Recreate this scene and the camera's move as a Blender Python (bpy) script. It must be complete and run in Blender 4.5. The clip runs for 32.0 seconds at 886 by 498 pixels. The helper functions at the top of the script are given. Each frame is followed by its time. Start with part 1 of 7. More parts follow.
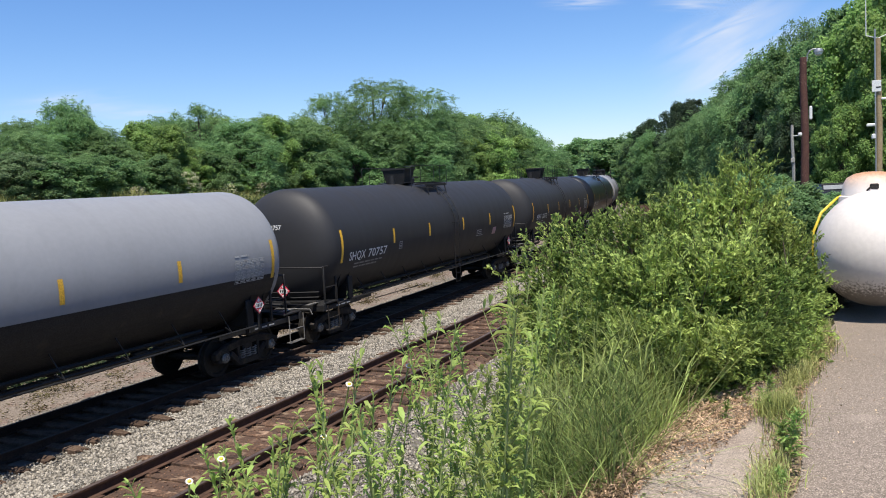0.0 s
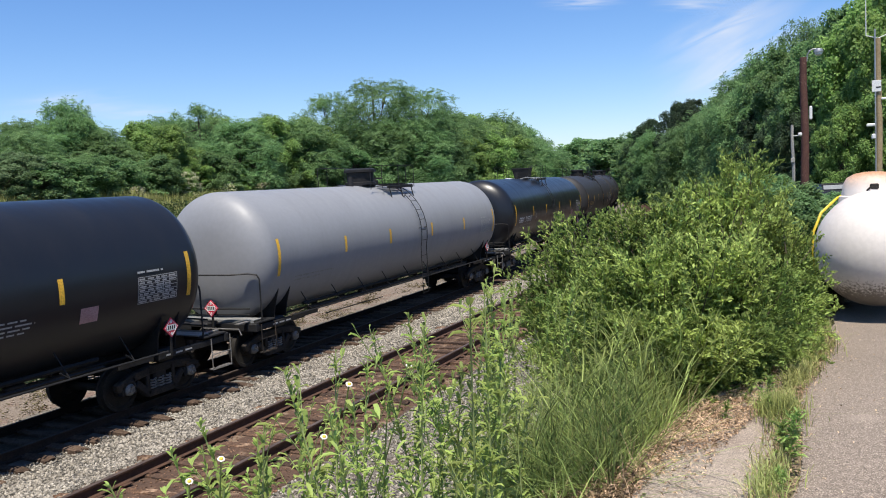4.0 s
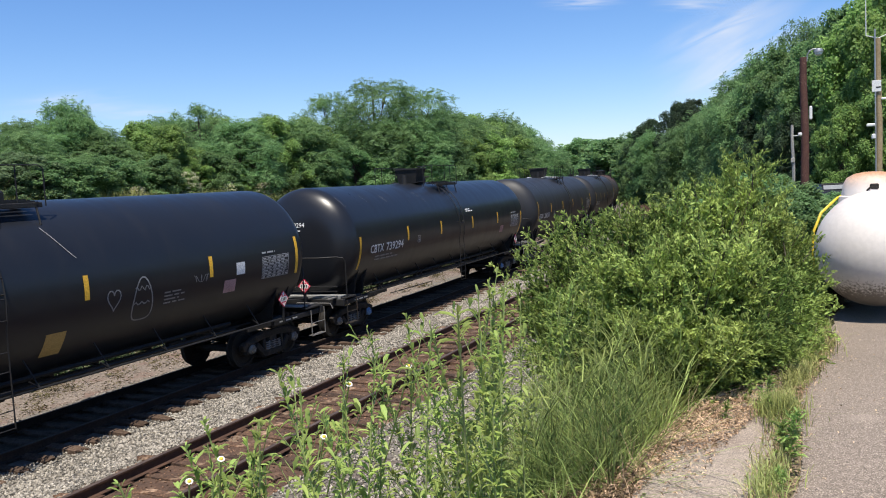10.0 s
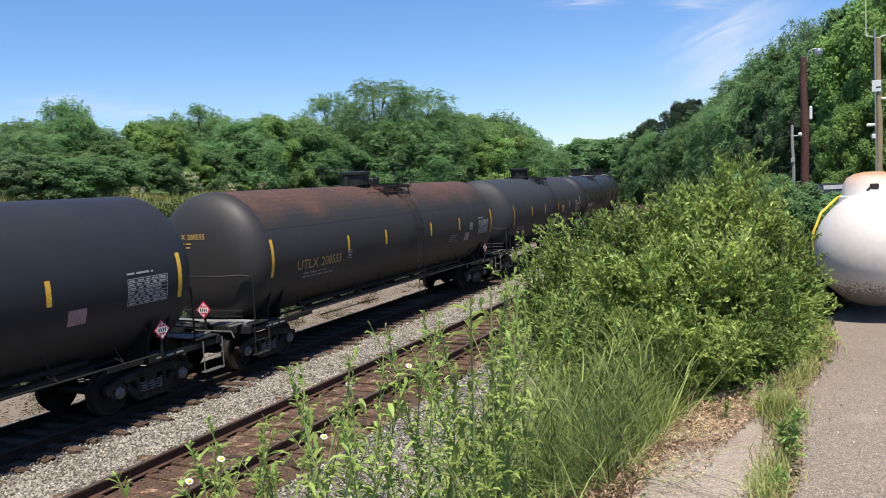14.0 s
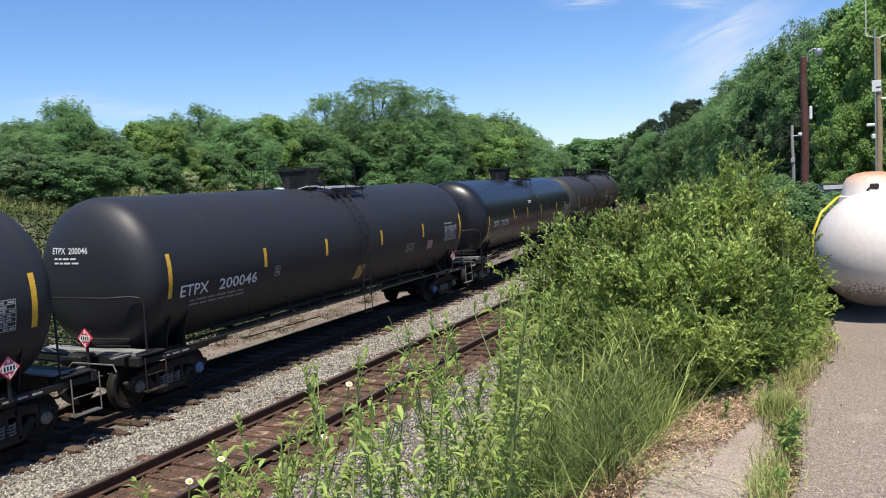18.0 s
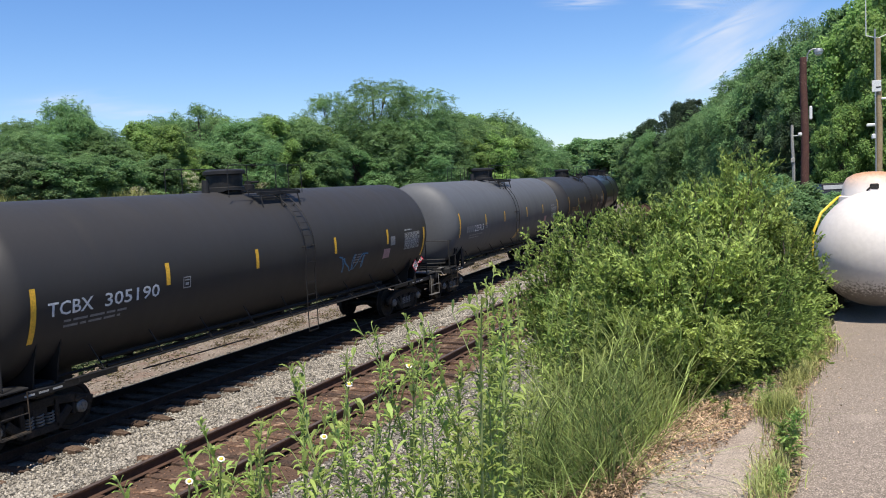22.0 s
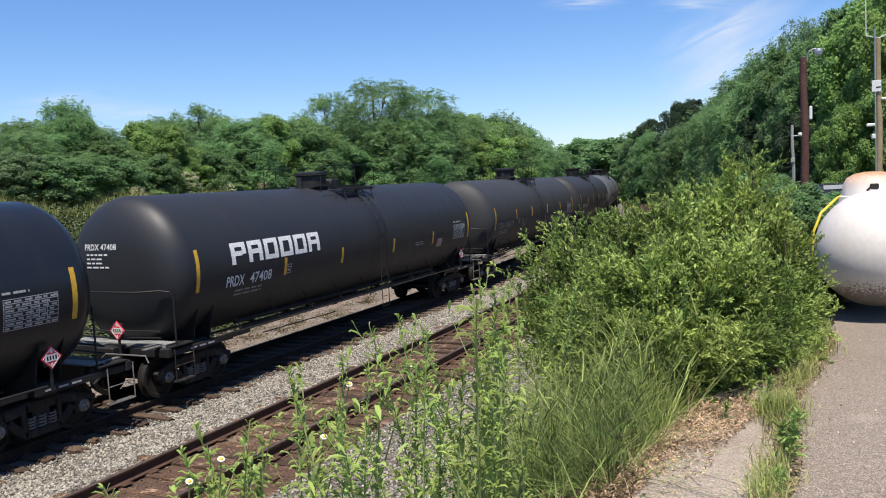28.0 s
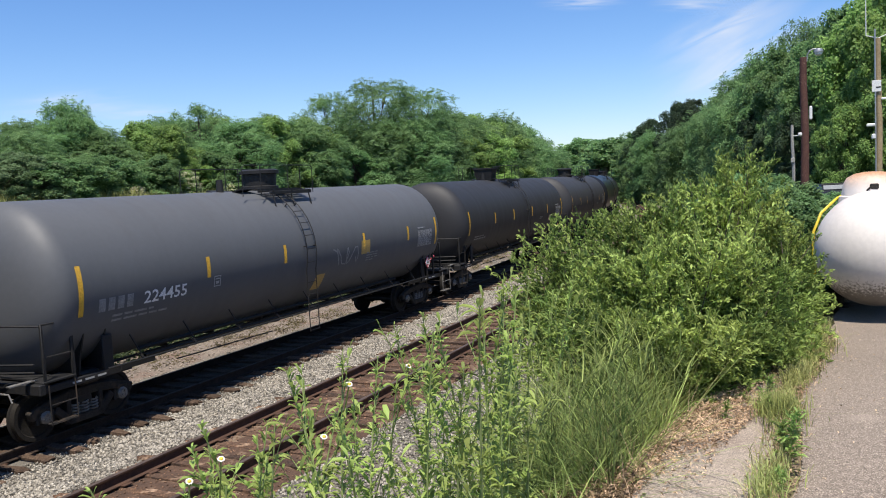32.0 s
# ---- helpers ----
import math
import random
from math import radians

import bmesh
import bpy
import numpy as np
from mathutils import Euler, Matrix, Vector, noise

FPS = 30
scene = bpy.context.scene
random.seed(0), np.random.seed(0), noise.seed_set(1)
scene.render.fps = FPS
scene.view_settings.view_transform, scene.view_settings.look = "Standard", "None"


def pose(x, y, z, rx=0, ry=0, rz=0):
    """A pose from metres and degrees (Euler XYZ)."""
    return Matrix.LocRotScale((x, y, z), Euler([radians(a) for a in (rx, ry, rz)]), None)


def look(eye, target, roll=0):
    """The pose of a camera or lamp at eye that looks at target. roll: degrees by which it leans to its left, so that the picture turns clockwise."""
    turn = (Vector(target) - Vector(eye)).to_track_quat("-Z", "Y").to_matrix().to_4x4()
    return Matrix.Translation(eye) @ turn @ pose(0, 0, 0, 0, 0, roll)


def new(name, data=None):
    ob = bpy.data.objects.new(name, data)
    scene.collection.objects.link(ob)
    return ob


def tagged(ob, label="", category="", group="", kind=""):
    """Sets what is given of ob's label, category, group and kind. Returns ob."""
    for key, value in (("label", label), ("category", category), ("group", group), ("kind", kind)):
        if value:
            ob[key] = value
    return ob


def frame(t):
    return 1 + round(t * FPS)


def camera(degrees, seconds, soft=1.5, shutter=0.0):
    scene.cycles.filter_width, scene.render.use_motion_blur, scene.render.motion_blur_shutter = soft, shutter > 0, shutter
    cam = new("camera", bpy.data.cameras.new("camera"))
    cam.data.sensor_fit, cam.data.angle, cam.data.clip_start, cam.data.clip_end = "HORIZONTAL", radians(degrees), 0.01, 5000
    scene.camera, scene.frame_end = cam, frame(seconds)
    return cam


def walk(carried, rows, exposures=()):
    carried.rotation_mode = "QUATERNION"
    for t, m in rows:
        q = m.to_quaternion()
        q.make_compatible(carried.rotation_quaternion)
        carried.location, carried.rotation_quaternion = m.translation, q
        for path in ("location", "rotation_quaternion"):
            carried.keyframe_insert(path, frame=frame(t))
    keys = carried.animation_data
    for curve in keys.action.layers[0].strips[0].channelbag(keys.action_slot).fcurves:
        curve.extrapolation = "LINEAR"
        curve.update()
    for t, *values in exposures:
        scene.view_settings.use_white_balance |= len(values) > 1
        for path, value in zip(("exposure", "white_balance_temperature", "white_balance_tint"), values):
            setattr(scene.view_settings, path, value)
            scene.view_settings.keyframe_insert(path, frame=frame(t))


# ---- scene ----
cam = camera(58.2, 32.0, soft=1.0)
EYE, AIM = (0.0, 0.0, 3.90), (9.0322, 4.2160, 3.0939)
walk(cam, [(0.0, look(EYE, AIM, -3.02)), (32.0, look(EYE, AIM, -3.02))])

# ---------------------------------------------------------------- light
SUN = Vector((-0.34, -0.145, 0.93)).normalized()
world = bpy.data.worlds.new("sky")
scene.world = world
world.use_nodes = True
wn = world.node_tree.nodes
sky = wn.new("ShaderNodeTexSky")
sky.sky_type = "NISHITA"
sky.sun_disc = False
sky.sun_elevation = math.asin(SUN.z)
sky.sun_rotation = math.atan2(SUN.x, SUN.y)
sky.air_density, sky.dust_density, sky.ozone_density = 1.0, 0.25, 3.0
wn["Background"].inputs["Strength"].default_value = 0.1
tint = wn.new("ShaderNodeHueSaturation")
tint.inputs["Saturation"].default_value = 1.2
world.node_tree.links.new(sky.outputs["Color"], tint.inputs["Color"])
blue = wn.new("ShaderNodeMix")
blue.data_type, blue.blend_type = "RGBA", "MULTIPLY"
blue.inputs[0].default_value, blue.inputs[7].default_value = 1.0, (0.93, 0.96, 1.13, 1)
world.node_tree.links.new(tint.outputs[0], blue.inputs[6])
world.node_tree.links.new(blue.outputs[2], wn["Background"].inputs["Color"])
sun_data = bpy.data.lights.new("sun", "SUN")
sun_data.energy, sun_data.angle, sun_data.color = 5.0, radians(0.53), (1.0, 0.93, 0.82)
sun = new("sun", sun_data)
sun.matrix_world = look(SUN * 50, (0, 0, 0))
scene.view_settings.exposure = 0.5

# ---------------------------------------------------------------- materials


def material(name, c1, c2, scale=3.0, rough=0.7, metal=0.0, bump=0.3, fine=40.0, stain=None, stain_scale=0.8,
             stain_cut=0.55, island=0.0, rand=0.0, coords="Object", spec=0.5, rough_var=0.1, grit=0.5, speck=None):
    """A surface with a coarse and a fine variation, a stain of its own shape and a relief."""
    m = bpy.data.materials.new(name)
    m.use_nodes = True
    n, l = m.node_tree.nodes, m.node_tree.links
    b = n["Principled BSDF"]
    tc = n.new("ShaderNodeTexCoord")

    def noise_of(s, detail):
        t = n.new("ShaderNodeTexNoise")
        t.inputs["Scale"].default_value, t.inputs["Detail"].default_value = s, detail
        l.new(tc.outputs[coords], t.inputs["Vector"])
        return t.outputs["Fac"]

    def mixed(fac, a, bb, kind="MIX"):
        x = n.new("ShaderNodeMix")
        x.data_type, x.blend_type = "RGBA", kind
        for sock, v in ((x.inputs[0], fac), (x.inputs[6], a), (x.inputs[7], bb)):
            if isinstance(v, bpy.types.NodeSocket):
                l.new(v, sock)
            else:
                sock.default_value = (*v, 1) if isinstance(v, tuple) else v
        return x.outputs[2]

    def ranged(v, lo, hi, a=0.0, bb=1.0):
        r = n.new("ShaderNodeMapRange")
        for k, w in ((1, lo), (2, hi), (3, a), (4, bb)):
            r.inputs[k].default_value = w
        l.new(v, r.inputs[0])
        return r.outputs[0]

    big, small = noise_of(scale, 4.0), noise_of(fine, 5.0)
    col = mixed(ranged(big, 0.3, 0.7), c1, c2)
    col = mixed(ranged(small, 0.38, 0.62), col, mixed(grit, col, tuple(0.45 * v for v in c1)))
    if stain:
        col = mixed(ranged(noise_of(stain_scale, 6.0), stain_cut, stain_cut + 0.12), col, stain)
    if speck:
        col = mixed(ranged(noise_of(speck[1], 2.0), speck[2], speck[2] + 0.06), col, speck[0])
    if island:
        g = n.new("ShaderNodeNewGeometry")
        hv = n.new("ShaderNodeHueSaturation")
        l.new(ranged(g.outputs["Random Per Island"], 0, 1, 1 - island, 1 + island), hv.inputs["Value"])
        l.new(col, hv.inputs["Color"])
        col = hv.outputs[0]
    if rand:
        oi = n.new("ShaderNodeObjectInfo")
        hv = n.new("ShaderNodeHueSaturation")
        l.new(ranged(oi.outputs["Random"], 0, 1, 1 - rand, 1 + rand), hv.inputs["Value"])
        l.new(col, hv.inputs["Color"])
        col = hv.outputs[0]
    l.new(col, b.inputs["Base Color"])
    l.new(ranged(small, 0.3, 0.7, max(0.02, rough - rough_var), min(1, rough + rough_var)), b.inputs["Roughness"])
    b.inputs["Metallic"].default_value = metal
    b.inputs["Specular IOR Level"].default_value = spec
    if bump:
        bp = n.new("ShaderNodeBump")
        bp.inputs["Strength"].default_value, bp.inputs["Distance"].default_value = bump, 0.02
        l.new(small, bp.inputs["Height"])
        l.new(bp.outputs[0], b.inputs["Normal"])
    return m


def leaf_material(name, c1, c2, scale=1.2, through_light=0.35, rand=0.25, island=0.3, rough=0.6):
    """Leaves: each one its own shade, light coming through them."""
    m = bpy.data.materials.new(name)
    m.use_nodes = True
    n, l = m.node_tree.nodes, m.node_tree.links
    b = n["Principled BSDF"]
    tc, no = n.new("ShaderNodeTexCoord"), n.new("ShaderNodeTexNoise")
    no.inputs["Scale"].default_value = scale
    l.new(tc.outputs["Object"], no.inputs["Vector"])
    geo, oi = n.new("ShaderNodeNewGeometry"), n.new("ShaderNodeObjectInfo")
    mx = n.new("ShaderNodeMix")
    mx.data_type = "RGBA"
    mx.inputs[6].default_value, mx.inputs[7].default_value = (*c1, 1), (*c2, 1)
    r = n.new("ShaderNodeMapRange")
    r.inputs[1].default_value, r.inputs[2].default_value = 0.3, 0.7
    l.new(no.outputs["Fac"], r.inputs[0])
    l.new(r.outputs[0], mx.inputs[0])
    last = mx.outputs[2]
    for src, amount, sock in ((geo.outputs["Random Per Island"], island, "Value"), (oi.outputs["Random"], rand, "Value"),
                              (oi.outputs["Random"], rand * 0.05, "Hue")):
        h, q = n.new("ShaderNodeHueSaturation"), n.new("ShaderNodeMapRange")
        mid = 0.5 if sock == "Hue" else 1.0
        q.inputs[3].default_value, q.inputs[4].default_value = mid - amount, mid + amount
        l.new(src, q.inputs[0])
        l.new(q.outputs[0], h.inputs[sock])
        l.new(last, h.inputs["Color"])
        last = h.outputs[0]
    l.new(last, b.inputs["Base Color"])
    b.inputs["Roughness"].default_value = rough
    b.inputs["Specular IOR Level"].default_value = 0.22
    tr, ms = n.new("ShaderNodeBsdfTranslucent"), n.new("ShaderNodeMixShader")
    ms.inputs[0].default_value = through_light
    l.new(last, tr.inputs["Color"])
    l.new(b.outputs[0], ms.inputs[1])
    l.new(tr.outputs[0], ms.inputs[2])
    l.new(ms.outputs[0], n["Material Output"].inputs["Surface"])
    return m


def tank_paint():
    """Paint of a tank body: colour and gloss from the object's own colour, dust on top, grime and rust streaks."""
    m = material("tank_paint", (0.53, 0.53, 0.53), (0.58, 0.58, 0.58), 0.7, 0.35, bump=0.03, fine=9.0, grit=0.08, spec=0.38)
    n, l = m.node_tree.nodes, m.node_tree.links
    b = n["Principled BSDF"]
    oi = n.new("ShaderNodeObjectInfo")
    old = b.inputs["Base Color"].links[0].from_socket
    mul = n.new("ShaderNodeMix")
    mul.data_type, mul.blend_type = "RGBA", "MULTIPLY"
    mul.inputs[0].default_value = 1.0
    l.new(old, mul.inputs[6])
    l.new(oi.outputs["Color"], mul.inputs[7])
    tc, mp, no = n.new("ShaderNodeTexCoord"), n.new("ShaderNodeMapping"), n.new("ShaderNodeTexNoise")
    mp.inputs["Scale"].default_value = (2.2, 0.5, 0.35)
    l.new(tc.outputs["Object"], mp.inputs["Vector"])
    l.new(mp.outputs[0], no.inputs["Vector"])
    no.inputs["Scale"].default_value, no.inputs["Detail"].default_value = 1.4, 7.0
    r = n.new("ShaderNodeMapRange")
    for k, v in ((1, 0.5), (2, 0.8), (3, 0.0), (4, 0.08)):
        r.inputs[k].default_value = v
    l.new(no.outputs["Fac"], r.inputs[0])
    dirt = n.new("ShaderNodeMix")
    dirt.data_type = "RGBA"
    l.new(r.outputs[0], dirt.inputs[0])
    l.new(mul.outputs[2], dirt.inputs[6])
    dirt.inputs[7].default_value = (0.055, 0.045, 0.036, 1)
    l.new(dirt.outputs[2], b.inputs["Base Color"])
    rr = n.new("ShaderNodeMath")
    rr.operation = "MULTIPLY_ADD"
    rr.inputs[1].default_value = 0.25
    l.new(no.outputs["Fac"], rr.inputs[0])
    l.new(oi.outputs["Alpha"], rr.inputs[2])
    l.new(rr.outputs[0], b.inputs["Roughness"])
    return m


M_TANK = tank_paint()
M_BLACK = material("black_steel", (0.015, 0.015, 0.016), (0.024, 0.023, 0.022), 2.0, 0.6, spec=0.3, bump=0.15, stain=(0.038, 0.03, 0.024), stain_scale=2.5, stain_cut=0.62)
M_GRIME = material("grimy_iron", (0.018, 0.016, 0.015), (0.032, 0.028, 0.024), 3.0, 0.75, spec=0.3, bump=0.3, stain=(0.055, 0.04, 0.028), stain_scale=4.0)
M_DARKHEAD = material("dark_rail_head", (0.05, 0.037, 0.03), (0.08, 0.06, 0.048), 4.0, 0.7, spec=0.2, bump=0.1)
M_TABLE = material("worn_white_stencil", (0.34, 0.34, 0.33), (0.46, 0.46, 0.45), 8.0, 0.6, bump=0.0)
M_BLUECAP = material("blue_bearing_cap", (0.1, 0.22, 0.42), (0.16, 0.3, 0.52), 6.0, 0.5, bump=0.1)
M_WHEEL = material("worn_wheel_steel", (0.018, 0.016, 0.014), (0.03, 0.026, 0.022), 5.0, 0.7, spec=0.25, bump=0.1)
M_GALV = material("pale_grating", (0.62, 0.62, 0.6), (0.74, 0.74, 0.71), 6.0, 0.55, metal=0.0, bump=0.2)
M_YELLOW = material("yellow_reflector", (0.72, 0.4, 0.03), (0.8, 0.47, 0.05), 2.0, 0.4, bump=0.0, rand=0.15)
M_WHITE = material("white_stencil", (0.72, 0.72, 0.7), (0.82, 0.82, 0.8), 8.0, 0.6, bump=0.0)
M_OCHRE = material("ochre_stencil", (0.5, 0.33, 0.1), (0.42, 0.27, 0.08), 8.0, 0.6, bump=0.0)
M_DIM = material("faded_stencil", (0.2, 0.2, 0.2), (0.28, 0.28, 0.28), 8.0, 0.6, bump=0.0)
M_RED = material("placard_red", (0.72, 0.02, 0.06), (0.8, 0.05, 0.1), 8.0, 0.45, bump=0.0)
M_PINK = material("faded_pink_panel", (0.34, 0.19, 0.2), (0.46, 0.28, 0.29), 5.0, 0.5, bump=0.0)
M_RUST = material("rusty_rail", (0.06, 0.032, 0.021), (0.12, 0.06, 0.035), 6.0, 0.8, metal=0.2, bump=0.4, fine=70)
M_RAILTOP = material("worn_rail_head", (0.09, 0.062, 0.048), (0.15, 0.11, 0.09), 4.0, 0.5, metal=0.3, bump=0.1)
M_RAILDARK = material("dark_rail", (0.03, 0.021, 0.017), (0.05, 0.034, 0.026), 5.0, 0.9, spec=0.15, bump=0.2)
M_TIE = material("creosoted_tie", (0.06, 0.034, 0.021), (0.145, 0.078, 0.043), 9.0, 0.92, bump=1.0, fine=28, stain=(0.28, 0.19, 0.125), stain_scale=5.0, stain_cut=0.57, rand=0.45, grit=0.8)
M_BALLAST = material("grey_ballast", (0.125, 0.11, 0.09), (0.2, 0.178, 0.147), 1.2, 0.9, bump=1.0, fine=38, stain=(0.12, 0.095, 0.075), stain_scale=0.9, stain_cut=0.56)
# Oily ballast, with the train's shade also put into its dark colour.
M_OILYSHADE = material("oily_shaded_ballast", (0.07, 0.052, 0.036), (0.11, 0.083, 0.06), 1.5, 0.95, spec=0.1, bump=1.0, fine=30)
M_BROWNFILL = material("rusty_brown_fill", (0.06, 0.035, 0.022), (0.14, 0.074, 0.042), 3.0, 0.95, bump=1.0, fine=35, stain=(0.2, 0.14, 0.09), stain_scale=3.0)
M_TIEDARK = material("oily_brown_shade_tie", (0.08, 0.055, 0.04), (0.14, 0.095, 0.068), 7.0, 0.95, spec=0.1, bump=0.8, fine=25, rand=0.35)
M_STONE = material("ballast_stone", (0.205, 0.182, 0.147), (0.33, 0.3, 0.25), 2.0, 0.9, bump=0.4, fine=60, island=0.75)
M_STONE2 = material("brown_gravel_stone", (0.25, 0.205, 0.165), (0.34, 0.29, 0.24), 2.0, 0.9, bump=0.4, fine=60, island=0.3)
M_CHIP = material("rust_brown_chip", (0.12, 0.065, 0.038), (0.26, 0.15, 0.09), 2.0, 0.95, bump=0.4, fine=60, island=0.6)
M_ASPHALT = material("old_asphalt", (0.2, 0.162, 0.13), (0.255, 0.208, 0.168), 0.9, 0.95, bump=0.18, fine=150, spec=0.25, speck=((0.41, 0.34, 0.275), 190.0, 0.55), stain=(0.34, 0.285, 0.235), stain_scale=0.9, stain_cut=0.62, grit=0.9)
M_EARTH = material("dry_earth", (0.16, 0.12, 0.075), (0.25, 0.19, 0.12), 1.5, 0.95, bump=0.9, fine=30, stain=(0.1, 0.12, 0.04), stain_scale=1.1)
M_GROUND = material("rough_grass_ground", (0.055, 0.075, 0.026), (0.1, 0.11, 0.042), 0.35, 0.95, bump=0.8, fine=12, stain=(0.1, 0.09, 0.05), stain_scale=0.2, stain_cut=0.58)
M_DIRT = material("pale_dirt_track", (0.19, 0.15, 0.115), (0.27, 0.22, 0.175), 0.9, 0.95, bump=0.9, fine=25, stain=(0.15, 0.1, 0.075), stain_scale=1.3, stain_cut=0.52, grit=0.8)
M_BARK = material("grey_brown_bark", (0.075, 0.055, 0.04), (0.13, 0.1, 0.075), 6.0, 0.9, bump=0.9, fine=20)
M_CREO = material("reddish_pole_wood", (0.075, 0.03, 0.022), (0.12, 0.05, 0.036), 5.0, 0.85, bump=0.5, fine=25, stain=(0.2, 0.12, 0.09), stain_scale=6, stain_cut=0.62)
M_POLE = material("weathered_pole_wood", (0.3, 0.22, 0.12), (0.4, 0.31, 0.18), 5.0, 0.85, bump=0.5, fine=25)
M_PGREY = material("grey_pole_wood", (0.3, 0.29, 0.26), (0.4, 0.39, 0.36), 5.0, 0.85, bump=0.5, fine=25)
M_PROPANE = material("weathered_white_paint", (0.6, 0.555, 0.51), (0.68, 0.635, 0.585), 1.6, 0.55, spec=0.3, bump=0.04, fine=25, grit=0.12, stain=(0.6, 0.46, 0.36), stain_scale=3.5, stain_cut=0.66)


def mildew(m, z0, z1):
    """Grey-black mildew in fine blotches over the lower part of a vessel."""
    n, l = m.node_tree.nodes, m.node_tree.links
    b = n["Principled BSDF"]
    tc, sp, no = n.new("ShaderNodeTexCoord"), n.new("ShaderNodeSeparateXYZ"), n.new("ShaderNodeTexNoise")
    no.inputs["Scale"].default_value, no.inputs["Detail"].default_value = 48.0, 7.0
    l.new(tc.outputs["Object"], no.inputs["Vector"])
    l.new(tc.outputs["Object"], sp.inputs[0])
    r, q, ad = n.new("ShaderNodeMapRange"), n.new("ShaderNodeMapRange"), n.new("ShaderNodeMath")
    for k, v in ((1, z1), (2, z0), (3, -0.4), (4, 0.36)):
        r.inputs[k].default_value = v
    l.new(sp.outputs[2], r.inputs[0])
    l.new(no.outputs["Fac"], ad.inputs[0])
    l.new(r.outputs[0], ad.inputs[1])
    for k, v in ((1, 0.5), (2, 0.72), (3, 0.0), (4, 0.85)):
        q.inputs[k].default_value = v
    l.new(ad.outputs[0], q.inputs[0])
    mx = n.new("ShaderNodeMix")
    mx.data_type = "RGBA"
    l.new(q.outputs[0], mx.inputs[0])
    l.new(b.inputs["Base Color"].links[0].from_socket, mx.inputs[6])
    mx.inputs[7].default_value = (0.1, 0.088, 0.072, 1)
    l.new(mx.outputs[2], b.inputs["Base Color"])


mildew(M_PROPANE, 0.2, 0.52)
M_HOSE = material("yellow_hose", (0.7, 0.52, 0.03), (0.78, 0.6, 0.05), 4.0, 0.45, bump=0.05)
M_STRAW = leaf_material("dry_leaf_litter", (0.34, 0.23, 0.14), (0.6, 0.45, 0.3), 5.0, 0.1, island=0.5)
M_LEAF = leaf_material("tree_leaf", (0.12, 0.23, 0.09), (0.225, 0.35, 0.145), 0.35, 0.5, rand=0.16, island=0.3)
M_LEAF2 = leaf_material("light_tree_leaf", (0.165, 0.285, 0.085), (0.29, 0.42, 0.13), 0.5, 0.5, rand=0.16)
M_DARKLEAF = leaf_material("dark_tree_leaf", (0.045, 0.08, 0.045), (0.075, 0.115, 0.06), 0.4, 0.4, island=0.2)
M_GREYLEAF = leaf_material("grey_green_leaf", (0.115, 0.185, 0.085), (0.21, 0.28, 0.14), 0.6, 0.5, rand=0.15)
M_BUSH = leaf_material("bush_leaf", (0.115, 0.19, 0.046), (0.46, 0.55, 0.155), 1.6, 0.43, rand=0.12, island=0.5)
M_WEED = leaf_material("weed_leaf", (0.22, 0.32, 0.075), (0.41, 0.49, 0.15), 3.0, 0.5, island=0.3, rough=0.5)
M_LOWWEED = leaf_material("crack_weed_leaf", (0.2, 0.3, 0.08), (0.36, 0.47, 0.145), 6.0, 0.42, island=0.3, rough=0.6)
M_DEAD = leaf_material("dead_brown_leaf", (0.1, 0.065, 0.04), (0.26, 0.175, 0.105), 6.0, 0.1, island=0.6)
M_GRASS = leaf_material("grass_blade", (0.125, 0.195, 0.055), (0.37, 0.44, 0.14), 2.0, 0.48, island=0.6)
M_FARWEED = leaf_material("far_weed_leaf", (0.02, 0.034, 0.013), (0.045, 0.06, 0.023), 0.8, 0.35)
M_DRYWEED = leaf_material("dry_weed_leaf", (0.12, 0.09, 0.05), (0.2, 0.19, 0.08), 1.5, 0.3, island=0.4)
M_BANKWEED = leaf_material("bank_weed_leaf", (0.05, 0.09, 0.028), (0.12, 0.165, 0.052), 0.8, 0.35)
M_PALEGRASS = leaf_material("pale_grass_blade", (0.27, 0.31, 0.09), (0.4, 0.4, 0.17), 1.2, 0.4)
M_BLOOM = leaf_material("creamy_blossom", (0.5, 0.5, 0.32), (0.62, 0.6, 0.42), 2.0, 0.3, island=0.2)
M_STEM = material("green_stem", (0.22, 0.29, 0.09), (0.28, 0.33, 0.12), 5.0, 0.6, bump=0.0)
M_PETAL = material("white_petal", (0.8, 0.8, 0.76), (0.85, 0.84, 0.8), 5.0, 0.6, bump=0.0)
M_CONCRETE = material("pale_concrete", (0.28, 0.228, 0.183), (0.345, 0.287, 0.23), 1.1, 0.92, bump=0.2, fine=150, speck=((0.48, 0.4, 0.325), 190.0, 0.55), stain=(0.205, 0.16, 0.125), stain_scale=2.2, grit=0.85)
M_HOOD = material("rust_stained_white", (0.5, 0.25, 0.12), (0.58, 0.34, 0.19), 6.0, 0.6, bump=0.08)
M_CARPAINT = material("dark_car_paint", (0.012, 0.012, 0.013), (0.018, 0.018, 0.02), 2.0, 0.45, spec=0.25, bump=0.0)
M_CARGLASS = material("car_window_glass", (0.02, 0.022, 0.024), (0.025, 0.028, 0.03), 2.0, 0.25, spec=0.25, bump=0.0)
M_SCREENGLINT = material("windscreen_glint", (0.2, 0.21, 0.215), (0.26, 0.27, 0.275), 4.0, 0.5, bump=0.0)
M_CANVAS = material("pale_green_canvas", (0.14, 0.17, 0.13), (0.19, 0.22, 0.17), 3.0, 0.7, bump=0.1)
